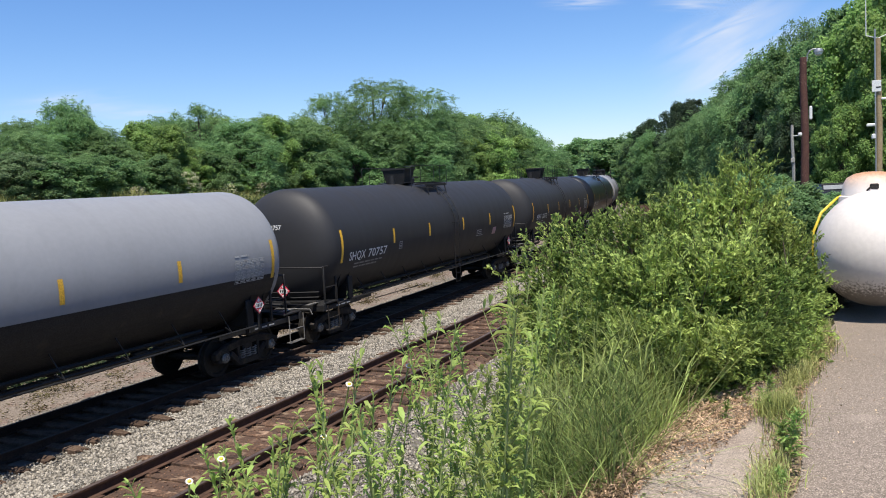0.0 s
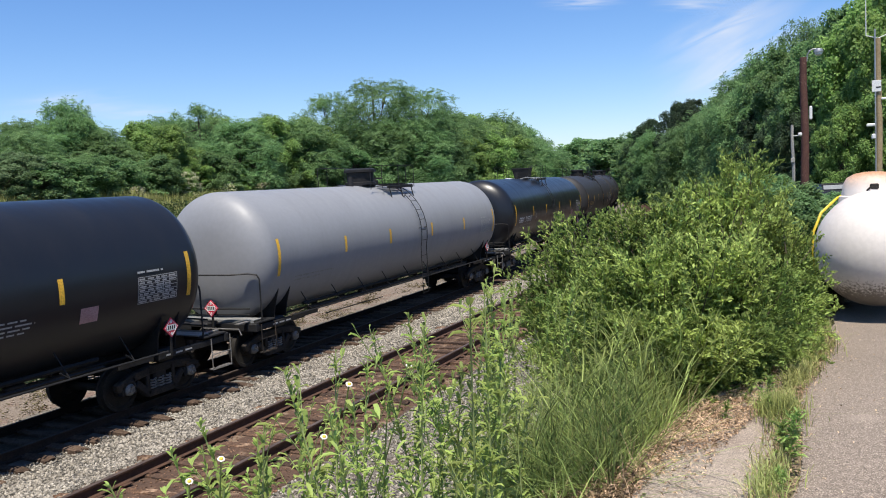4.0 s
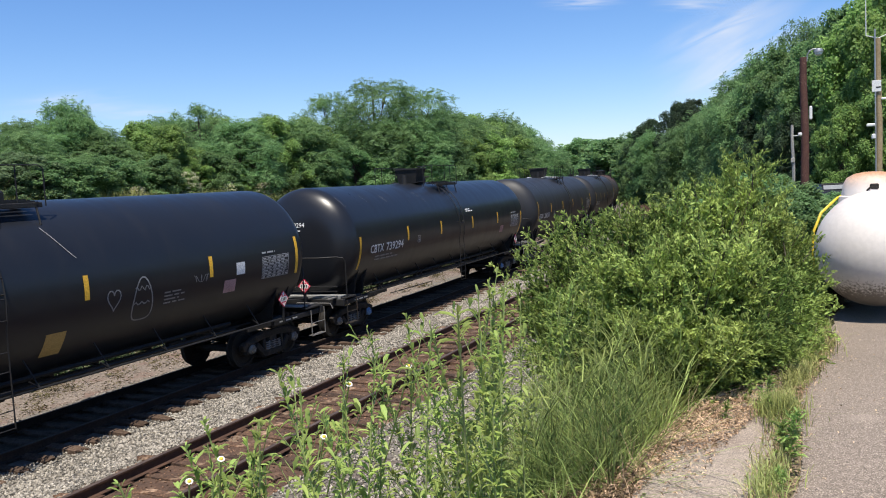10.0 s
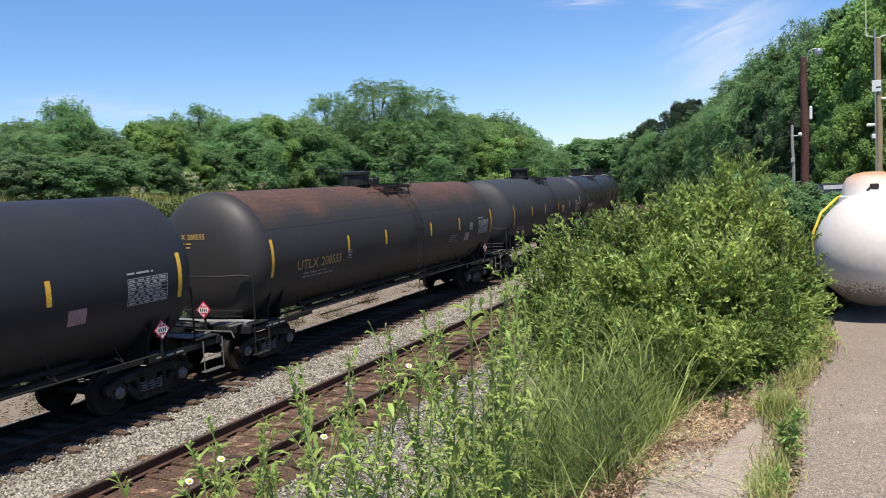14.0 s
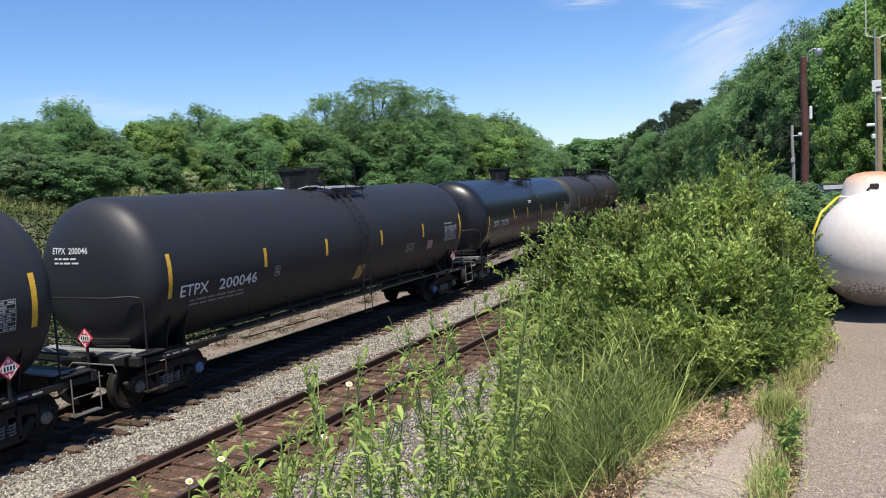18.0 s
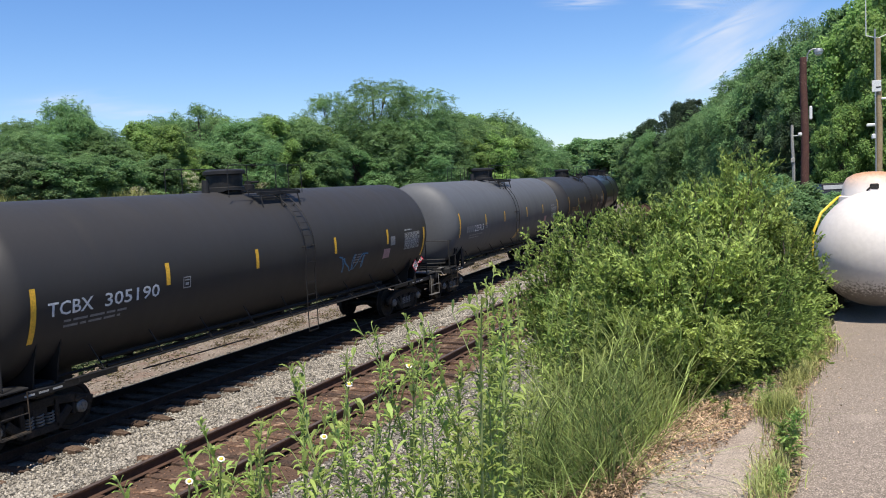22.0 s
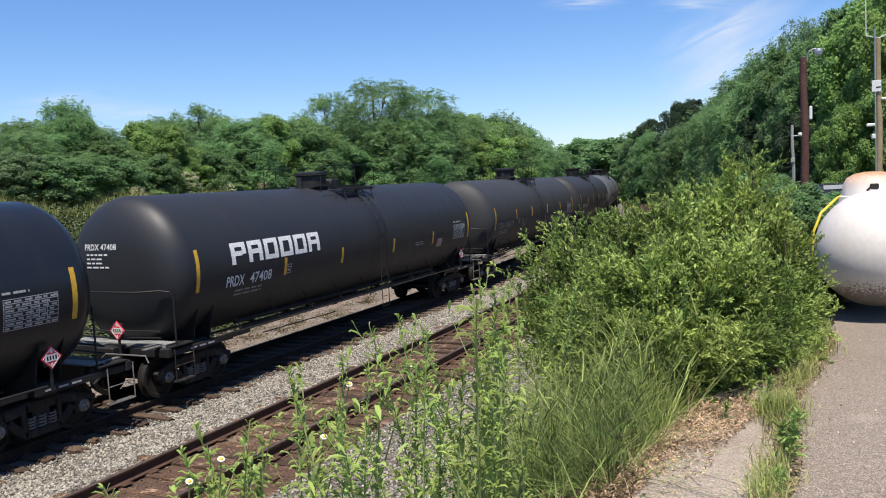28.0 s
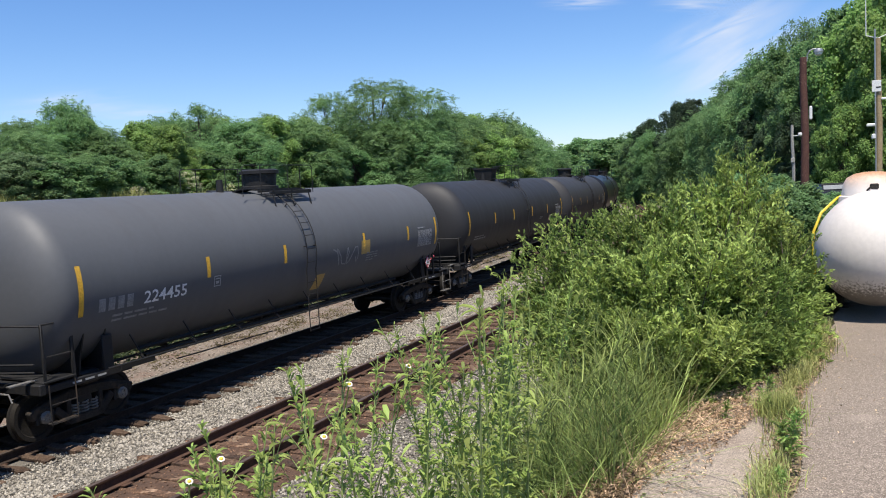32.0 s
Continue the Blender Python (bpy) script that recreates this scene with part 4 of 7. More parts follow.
fade_down(M_TOPRUST, (0.019, 0.0175, 0.0165), TZ + 0.6, TZ + 1.5)

BLACK_GLOSS, BLACK_SATIN, BLACK_DULL = (0.022, 0.0245, 0.031, 0.2), (0.0345, 0.0365, 0.0425, 0.4), (0.042, 0.042, 0.045, 0.48)
BROWNISH, MID_GREY, SLATE, LIGHT_GREY = (0.056, 0.052, 0.049, 0.44), (0.155, 0.161, 0.172, 0.46), (0.056, 0.056, 0.06, 0.5), (0.42, 0.43, 0.45, 0.36)
# paint, valve housing, pale walk, end rails, letters' paint, number, what sets it apart
CARS = [
    (LIGHT_GREY, 0, False, 1, M_WHITE, "", "belly", "light grey tank car with a black lower half"),
    (BLACK_DULL, 2, False, 1, M_WHITE, "70757", "pink", "dull black tank car with dusty upper shell"),
    (BLACK_DULL, 2, False, 1, M_WHITE, "100172", "yellow", "dull black tank car with a yellow side panel"),
    (BLACK_GLOSS, 2, True, 0, M_WHITE, "200454", "pink", "glossy black tank car with a pale top walk"),
    (LIGHT_GREY, 0, False, 0, M_BLACK, "", "", "light grey tank car with clean sides"),
    (BLACK_GLOSS, 2, True, 0, M_WHITE, "715317", "green", "glossy blue-black tank car with green spray paint"),
    (BLACK_DULL, 1, False, 0, M_OCHRE, "206821", "pink", "dull black tank car with ochre lettering"),
    (BLACK_DULL, 1, False, 0, M_OCHRE, "209668", "pink2", "dull black tank car with faded ochre lettering"),
    (BLACK_GLOSS, 2, False, 0, M_WHITE, "362250", "scrawl", "glossy black tank car with pale spray-paint scrawls"),
    (BLACK_GLOSS, 2, False, 0, M_WHITE, "739294", "note", "glossy black tank car with crisp white lettering"),
    (BLACK_SATIN, 2, True, 0, M_WHITE, "200251", "pink", "satin black tank car with thin scratches and a pale top walk"),
    (BLACK_SATIN, 2, True, 0, M_WHITE, "200215", "pink", "satin black tank car with a pale top walk"),
    (BROWNISH, 1, False, 0, M_OCHRE, "208555", "rust", "brownish black tank car with a rusty top"),
    (SLATE, 0, False, 1, M_WHITE, "", "yellowbox", "slate grey tank car with a yellow panel"),
    (BLACK_SATIN, 2, True, 0, M_WHITE, "200054", "pink", "black tank car with a pale top walk"),
    (BLACK_SATIN, 2, True, 0, M_WHITE, "200046", "yellow", "satin black tank car with a yellow corner panel"),
    (BLACK_GLOSS, 2, False, 0, M_WHITE, "739291", "note", "glossy black tank car with crisp white lettering"),
    (BLACK_DULL, 2, False, 1, M_WHITE, "70796", "pink", "dull black tank car with a dusty shell"),
    (BROWNISH, 0, False, 0, M_WHITE, "305190", "blue", "dusty black tank car with blue spray paint"),
    (MID_GREY, 0, False, 1, M_WHITE, "225913", "yellow", "grey tank car with a yellow lower panel"),
    (BLACK_DULL, 1, False, 0, M_OCHRE, "208727", "ochre", "brownish black tank car with ochre lettering"),
    (BLACK_GLOSS, 2, False, 0, M_WHITE, "715283", "note", "glossy blue-black tank car with white lettering"),
    (BLACK_GLOSS, 2, True, 0, M_WHITE, "", "yellow", "glossy blue-black tank car with a yellow panel"),
    (BLACK_SATIN, 1, False, 0, M_WHITE, "47408", "blocks", "black tank car with large white block letters"),
    (SLATE, 0, False, 0, M_DIM, "306379", "scrawl2", "slate black tank car with grey scrawls"),
    (BLACK_DULL, 2, False, 1, M_WHITE, "100277", "yellow", "dull black tank car with a yellow side panel"),
    (MID_GREY, 0, False, 1, M_WHITE, "224455", "graffiti", "grey tank car with a scrawled outline on its side"),
    (BLACK_DULL, 2, False, 1, M_WHITE, "", "pink", "dull black tank car"),
    (SLATE, 0, False, 1, M_WHITE, "", "", "slate grey tank car"),
    (BLACK_GLOSS, 2, False, 0, M_WHITE, "", "", "glossy black tank car"),
    (BLACK_DULL, 1, False, 0, M_WHITE, "", "", "plain dull black tank car"),
    (MID_GREY, 0, False, 1, M_WHITE, "", "", "plain grey tank car far back"),
]


# the letters before the numbers; a firm's name stays plain bars
MARKS = {1: "SHQX", 2: "ETHX", 3: "ETPX", 5: "GBRX", 6: "UTLX", 7: "UTLX", 8: "TILX", 9: "CBTX", 10: "ETPX", 11: "ETPX", 12: "UTLX", 14: "ETPX", 15: "ETPX", 16: "CBTX",
         17: "SHQX", 18: "TCBX", 20: "UTLX", 21: "GBRX", 23: "PRDX", 24: "TCBX", 25: "ETHX"}


def ribbon(car, pts, w, name="graffiti", label="pale spray-painted outline"):
    """One painted stroke along points on the shell."""
    g = Geo()
    strip(g, pts, w)
    part(name, g, M_DIM, car, label)


def side_panel(car, name, mat, x0, x1, u0, u1, label):
    part(name, shell_patch(Geo(), x0, x1, u0, u1), mat, car, label)


WHEELS = []
# letters and numbers on the shell, where a car differs: start and end of each along the car, height of their foot
WRITING = {2: (-6.68, -5.82, -5.59, -4.55, -0.59), 3: (-7.26, -6.43, -6.18, -4.84, -0.65), 6: (-6.71, -5.71, -5.61, -4.63, -0.52), 7: (-6.47, -5.46, -5.33, -4.29, -0.59),
           8: (-6.53, -5.88, -5.7, -4.53, -0.57), 9: (-6.9, -6.04, -5.88, -4.69, -0.53), 10: (-7.26, -6.39, -6.17, -4.97, -0.6), 11: (-7.21, -6.27, -6.06, -4.8, -0.65),
           12: (-6.47, -5.46, -5.33, -4.29, -0.59), 14: (-7.15, -6.29, -6.05, -4.7, -0.6), 15: (-7.22, -6.33, -5.99, -4.64, -0.66), 16: (-6.93, -6.09, -5.87, -4.73, -0.49),
           17: (-6.51, -5.57, -5.35, -4.3, -0.82), 18: (-7.22, -6.25, -6.01, -4.61, -0.52), 19: (-6.76, -6.0, -5.89, -4.82, -0.5), 20: (-6.45, -5.46, -5.33, -4.32, -0.62),
           21: (-6.97, -6.07, -5.8, -4.66, -0.56), 5: (-6.97, -6.07, -5.8, -4.66, -0.56), 23: (-6.57, -5.93, -5.72, -4.89, -0.66), 25: (-6.68, -5.82, -5.59, -4.55, -0.59)}
BOXED = {2: -4.15, 8: -3.94, 9: -3.5, 16: -3.61, 17: -4.0, 18: -3.83, 19: -4.45, 23: -4.2, 7: -3.57, 25: -4.15}
LOW_STRIPS = (9, 16, 18, 21)       # cars whose tall strips sit lower on the shell
# how far the short strips stand behind the leading ones, where a car differs
STRIPS = {10: (2.9, 5.95, 8.92, 11.95), 20: (3.35, 5.87, 8.95, 11.6), 8: (3.27, 6.04, 8.5, 11.81), 12: (3.58, 5.83, 9.13, 11.65), 14: (3.07, 5.53, 9.08, 12.12), 16: (3.58, 5.87, 8.45, 11.76), 18: (3.13, 6.04, 9.47, 12.46),
          19: (2.94, 5.48, 8.96, 11.87), 26: (3.37, 6.18, 10.06, 12.89)}


def tank_car(k, row):
    """One tank car, its leading end towards -x; origin on the rail heads under its middle."""
    paint, bonnet, pale, rails, ink, number, extra, label = row
    rng = random.Random(100 + k)
    car = thing("tank_car", None, None, label, "tank car", group="cars of the train")
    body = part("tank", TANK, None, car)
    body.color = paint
    dl, dg, db = (-0.9, -0.9, -0.6) if k == 0 else (-1.5, -0.6, 0.3) if k == 8 else (-0.5, 0, 0) if k in (9, 16, 24) else (-0.92, -0.45, 0.45) if k in (2, 5, 8, 19, 21, 25, 26) else (-0.27, 0.25, 0.25) if k in (3, 10, 11, 14, 15, 22) else (0, 0, 0)
    part("valve_housing", BONNETS[bonnet], None, car, at=pose(db, 0, 0))
    for me in FITTINGS:
        part("vent_valve", me, None, car, at=pose(dg, 0, 0))
    part("walk_grating", GRATING[pale], None, car, "pale steel grating" if pale else "", at=pose(dg, 0, 0))
    part("bottom_outlet", OUTLET, None, car)
    part("brake_gear", BRAKES, None, car)
    for s in (-1, 1):
        part("ladder", LADDERS[s], None, car, at=pose(dl, 0, 0))
        part("top_handrail", HANDRAIL[s], None, car, at=pose(dg, 0, 0))
        part("side_rail", RODS[s], None, car)
        for x in (-7.5, 7.5):
            part("reflector_strip", (LOW_STRIPE if k in LOW_STRIPS else END_STRIPE)[s], None, car, "tall yellow reflective strip", at=pose(x, 0, 0))
        for x in STRIPS.get(k, (3.17, 5.87, 8.95, 11.85)):
            part("reflector_strip", (LOW_MID if k == 23 else MID_STRIPE)[s], None, car, "short yellow reflective strip", at=pose(x - 7.5, 0, 0))
    for e in (-1, 1):
        part("saddle", SADDLES[e], None, car)
        part("end_sill", SILLS[e], None, car)
        part("coupler", COUPLERS[e], None, car)
        part("cut_lever", LEVERS[e], None, car, "pale bent rod along the end sill")
        part("air_hose", HOSES[e], None, car)
        if rails == 0:
            part("running_board", BOARDS[e], None, car, "board across the end, painted pale as if lit")
        part("end_handrail", ENDRAILS[e, rails], None, car)
        for s in (-1, 1):
            part("step", STEPS[e, s], None, car)
        truck = part("truck", BOLSTER, None, car, "grimy cast-iron two-axle truck", at=pose(e * 7.1, 0, 0))
        for s in (-1, 1):
            part("side_frame", FRAMES[s], None, truck)
            for x in (-0.21, 0.0, 0.21):
                part("spring", SPRING, None, truck, "pale coil spring", at=pose(x, s * 1.01, 0))
        for x in (-0.875, 0.875):
            WHEELS.append((k, x, part("wheelset", WHEELSETS[k in (9, 14, 15) and e * x < 0], None, truck, at=pose(x, 0, 0.457))))
    holder = part("placard_holder", PLACARD_POST, None, car, at=pose(7.02, -1.52, 1.6))
    part("placard", PLACARD, None, holder, "red and white warning diamond")
    holder = part("placard_holder", PLACARD_POST, None, car, at=pose(-8.60, -0.35, 1.56, 0, 0, -90))
    part("placard", PLACARD, None, holder, "red and white warning diamond")
    for e in (-1, 1):
        g = Geo()
        for i in range(3):
            g.box(e * (7.0 + 0.28 * i), -1.437, 1.03, 0.2, 0.004, 0.035)
        part("sill_stencil", g, M_TABLE, car, kind="stuff")
    # painted writing
    part("data_stencil", DATA[k % 2], None, car, "white ruled table of fine writing")
    g = Geo()
    if number:
        h = 0.25
        mark = MARKS.get(k)
        a, b, c, e, foot = WRITING.get(k, (-7.1, -6.15, -6.0, -4.8, -0.62))
        if mark:
            shell_words(g, mark, a, foot, h, b - a)
        else:
            shell_mark(g, a, foot, h)
        part("car_mark", g, ink if mark else M_DIM, car)
        g = Geo()
        shell_words(g, number, c, foot, h, e - c)
        part("car_number", g, ink, car)
        g = Geo()
        head_words(g, number, 0.27, TZ + 0.53, 0.13)
        if mark:
            head_words(g, mark, 0.8, TZ + 0.53, 0.13)
        for i in range(0 if mark else 4):
            y0 = 1.0 - 0.12 * i
            for a, b in ((y0, y0 - 0.03), (y0 - 0.06, y0 - 0.09)):
                g.add([(-head_x(p, q) - 0.01, p, q) for p, q in ((a, TZ + 0.5), (b, TZ + 0.5), (b, TZ + 0.65), (a, TZ + 0.65))], [(0, 1, 2, 3)])
        part("end_number", g, ink, car)
        g = Geo()
        for i in range(2 + k % 3):
            a, z = 0.72, TZ + 0.41 - 0.09 * i
            while a > 0.72 - rng.uniform(0.45, 0.8):
                b = a - rng.uniform(0.08, 0.2)
                g.add([(-head_x(p, q) - 0.01, p, q) for p, q in ((a, z), (b, z), (b, z + 0.035), (a, z + 0.035))], [(0, 1, 2, 3)])
                a = b - 0.04
        part("fine_stencil", g, ink, car, kind="stuff")
        g = Geo()
    a, b, c, e, foot = WRITING.get(k, (-7.1, -6.15, -6.0, -4.8, -0.62))
    lines(g, rng, a + 0.35, foot - 0.15, 2, e - a - 0.4, 0.045, 0.1)
    if number:
        m, x = Geo(), BOXED.get(k, -3.85)
        for q in ((-0.11, -0.09, -0.12, 0.12), (0.09, 0.11, -0.12, 0.12), (-0.09, 0.09, -0.12, -0.1), (-0.09, 0.09, 0.1, 0.12), (-0.05, 0.05, -0.06, 0.0), (-0.07, 0.07, 0.04, 0.065)):
            shell_patch(m, x + q[0], x + q[1], foot + 0.17 + q[2], foot + 0.17 + q[3], 0.007, -1, 1)
        part("boxed_mark", m, M_TABLE, car, "small outlined square")
    part("fine_stencil", g, M_DIM, car, kind="stuff")
    g, n = Geo(), rng.choice((0, 2, 4))
    if n:
        lines(g, rng, 3.0 + rng.uniform(-0.3, 0.3), -0.5, n, 0.75, 0.03, 0.075)
        part("fine_stencil", g, M_TABLE if k % 2 else M_DIM, car, kind="stuff")
    if extra.startswith("pink") or extra in ("blue", "blocks", "green", "ochre", "rust", "note", "scrawl", "yellow"):
        side_panel(car, "notice_panel", M_PINK, 4.75, 5.15, -0.78, -0.48, "faded pink notice panel")
    if extra == "pink2":
        side_panel(car, "notice_panel", M_PINK, 2.4, 2.8, -0.7, -0.42, "faded pink notice panel")
    if extra in ("yellow", "graffiti", "scrawl"):
        side_panel(car, "yellow_panel", M_OCHRE, 0.2, 0.62, -1.35, -0.85, "tilted yellow panel")
    if extra in ("yellowbox", "graffiti"):
        side_panel(car, "yellow_panel", M_OCHRE, 2.4, 2.9, -0.5, -0.1, "square yellow panel")
    if extra == "belly":
        # Black band laid over the shell's lower half.
        g = Geo()
        shell_patch(g, -HALF + 0.02, HALF - 0.02, -TR * math.pi / 2, -0.525, 0.004, -1, 12)
        part("belly_paint", g, M_BLACK, car, "black band over the lower half")
    if extra == "rust":
        g = Geo()
        us = np.linspace(0.55, 2.7, 13)
        g.add([on_shell(-7.55 + 0.5 * i, u, 0.004) for i in range(31) for u in us], [(i * 13 + j, (i + 1) * 13 + j, (i + 1) * 13 + j + 1, i * 13 + j + 1) for i in range(30) for j in range(12)])
        part("rust_patch", g, M_TOPRUST, car, "orange-brown rust on the top")
    if extra == "note":
        g = Geo()
        lines(g, rng, -1.2 if k == 16 else 0.9, 0.4, 2, 0.8, 0.04, 0.075)
        part("warning_notice", g, M_WHITE, car)
    if extra in ("scrawl", "scrawl2", "graffiti", "green", "blue", "ochre"):
        g = Geo()
        spec = {"scrawl": ((-3.6, -0.75, 0.9, 0.4), (3.75, -0.32, 0.5, 0.16)), "scrawl2": ((-3.4, -0.6, 1.0, 0.4), (1.0, -0.66, 5.4, 0.4)),
                "graffiti": ((0.9, -0.45, 1.4, 0.5),), "green": ((-3.4, -0.95, 1.1, 0.5), (0.3, -0.9, 1.6, 0.45)), "blue": ((2.2, -0.7, 1.6, 0.5),),
                "ochre": ((2.0, -0.35, 2.2, 0.62),)}[extra]
        for a, b, c, d in spec:
            g = Geo()
            scrawl(g, rng, a, b, c, d)
            part("graffiti", g, {"green": M_GREENPAINT, "blue": M_BLUEPAINT, "ochre": M_BROWNPAINT}.get(extra, M_DIM), car, "spray-painted scrawl")
    if extra == "scrawl":
        heart = [(0.16 * math.sin(a) ** 3, 0.014 * (13 * math.cos(a) - 5 * math.cos(2 * a) - 2 * math.cos(3 * a) - math.cos(4 * a))) for a in np.linspace(0, 6.28, 25)]
        ribbon(car, [(1.62 + a, -0.42 + b) for a, b in heart], 0.013)
        drop = [(0.26 * math.cos(a), 0.44 * math.sin(a) - 0.1 * math.cos(2 * a)) for a in np.linspace(-1.3, 5.1, 25)]
        ribbon(car, [(2.35 + a, -0.62 + b) for a, b in drop], 0.015)
        ribbon(car, [(2.14 + 0.04 * i, -0.3 + 0.05 * math.sin(i * 1.9)) for i in range(11)], 0.012)
        ribbon(car, [(2.12 + 0.05 * i, -0.6 + 0.03 * math.sin(i * 2)) for i in range(9)], 0.014)
    if extra in ("scrawl", "note", "pink") and k % 2 == 0:
        ribbon(car, [(0.5 + 0.42 * a, 1.15 - 0.95 * a + 0.25 * a * a) for a in np.linspace(0, 1, 8)], 0.008, "scratch", "thin pale scratch")
    if k in (3, 9, 10, 16):
        for x, u, w in ((-7.2, 1.0, 0.4), (-6.2, 1.12, 0.32), (-5.2, 1.05, 0.36), (-3.1, 1.15, 0.25), (-1.6, 0.9, 0.2)):
            x += 0.9 * rng.uniform(-1, 1)
            ribbon(car, [(x + 0.12 * a * a, u + w * (1 - a)) for a in np.linspace(0, 1, 7)], 0.007, "scratch", "thin pale scratch")
    if k in (8, 12, 18, 6):
        side_panel(car, "notice_panel", M_WHITE if k == 8 else M_DIM, 5.15, 5.45, -0.4, -0.12, "small pale notice panel")
    if extra == "blocks":
        g = Geo()
        for i in range(6):
            a, w = -6.38 + i * 0.615, 0.53
            shell_patch(g, a, a + 0.14, -0.16, 0.34, 0.008, -1, 3)
            shell_patch(g, a + w - 0.14, a + w, -0.16 + (0.22 if i == 0 else 0), 0.34, 0.008, -1, 3)
            shell_patch(g, a + 0.14, a + w - 0.14, 0.23, 0.34, 0.008, -1, 1)
            low = -0.16 if i in (2, 3, 4) else 0.03
            shell_patch(g, a + 0.14, a + w - 0.14, low, low + 0.11, 0.008, -1, 1)
        part("block_letters", g, M_WHITE, car, "large white block-letter bars")
    return car


TRAIN = [tank_car(k, row) for k, row in enumerate(CARS)]


# where each car's leading strips stand at the start, and the train's slight surging, in metres
LEADS = [1.06 + 18.147 * k for k in range(len(CARS))]
SURGE = ((0, -0.29), (1, 0.43), (2, -0.29), (3, 0.26), (6, 0.17), (7, -0.38), (8, -0.08), (9, -0.51), (10, 0.17), (11, -0.43), (12, -0.40), (13, -0.02), (14, -0.56),
         (17, -0.12), (18, -0.57), (19, -0.57), (20, -0.10), (21, -0.47), (22, -0.33), (23, -0.43), (24, -0.30), (25, 0.22), (28, -0.28), (29, 0.22), (30, 0.02), (31, -0.18), (32, 0.12))


def car_pose(k, t):
    s = LEADS[k] + 7.5 - SPEED * t + float(np.interp(t, [p[0] for p in SURGE], [p[1] for p in SURGE]))
    a, b = on_track(s - 7.1, 0, RAIL_Z), on_track(s + 7.1, 0, RAIL_Z)
    m = (a + b) / 2
    return pose(m.x, m.y, m.z, 0, 0, math.degrees(math.atan2(b.y - a.y, b.x - a.x)))


def motions():
    stir()
    for k, car in enumerate(TRAIN):
        walk(car, [(0.5 * i, car_pose(k, 0.5 * i)) for i in range(65)])
    # wheels roll while their car is near; 60 degrees a row
    for k, x, wheel in WHEELS:
        first = max(0, int(30 * (LEADS[k] + 7.5 - 36) / SPEED))
        last = min(960, int(30 * (LEADS[k] + 7.5 + 2) / SPEED))
        if last <= first:
            continue
        rows = [(i / 30, pose(x, 0, 0.457, 0, -math.degrees(SPEED * (i - first) / 30 / 0.457), 0)) for i in range(first, last + 1)]
        if first > 0:
            rows.insert(0, (0.0, rows[0][1]))
        if last < 960:
            rows.append((32.0, rows[-1][1]))
        walk(wheel, rows)

# ---------------------------------------------------------------- lot


def slab(name, label, mat, left_edge, right_edge, x0, x1, z, seed):
    """A paved strip with ragged edges, 8 cm thick."""
    rng = random.Random(seed)
    n = int((x1 - x0) / 0.35)
    g = Geo()
    top, k = [], 7
    for i in range(n + 1):
        x = x0 + (x1 - x0) * i / n
        a, b = left_edge(x) + rng.uniform(-0.05, 0.05), right_edge(x) + rng.uniform(-0.012, 0.012)
        top += [(x, b + (a - b) * j / (k - 1), z) for j in range(k)]
    low = [(a, b, c - 0.25) for a, b, c in top]
    m = len(top)
    fs = [(i * k + j, (i + 1) * k + j, (i + 1) * k + j + 1, i * k + j + 1) for i in range(n) for j in range(k - 1)]
    fs += [(i * k + k - 1, (i + 1) * k + k - 1, m + (i + 1) * k + k - 1, m + i * k + k - 1) for i in range(n)]
    fs += [((i + 1) * k, i * k, m + i * k, m + (i + 1) * k) for i in range(n)]
    g.add(top + low, fs)
    return thing(name, g, mat, label, "pavement", kind="structure")


def crack_y(x):
    """The line where the concrete strip meets the asphalt."""
    return float(np.interp(x, (-3, 2.6, 3.4, 4.0, 4.6, 5.1, 5.8, 7.5, 13.4), (0.2, 0.19, 0.15, 0.12, 0.13, 0.08, 0.0, -0.14, -0.4))) + 0.015 * math.sin(x * 2.7)


slab("pavement_lot", "old grey asphalt lot with worn patches", M_ASPHALT, lambda x: crack_y(x) - 0.02, lambda x: -16.0, -8, 13.4, LOT_Z, 5)
slab("pavement_edge", "pale broken concrete strip along the lot", M_CONCRETE, lambda x: float(np.interp(x, (-3, 3.2, 3.9, 4.7, 5.2, 5.8, 7.5), (0.72, 0.7, 0.66, 0.5, 0.4, 0.26, 0.05))) + 0.03 * math.sin(x * 2.3), lambda x: crack_y(x) + 0.06, -3, 7.5, LOT_Z - 0.006, 6)


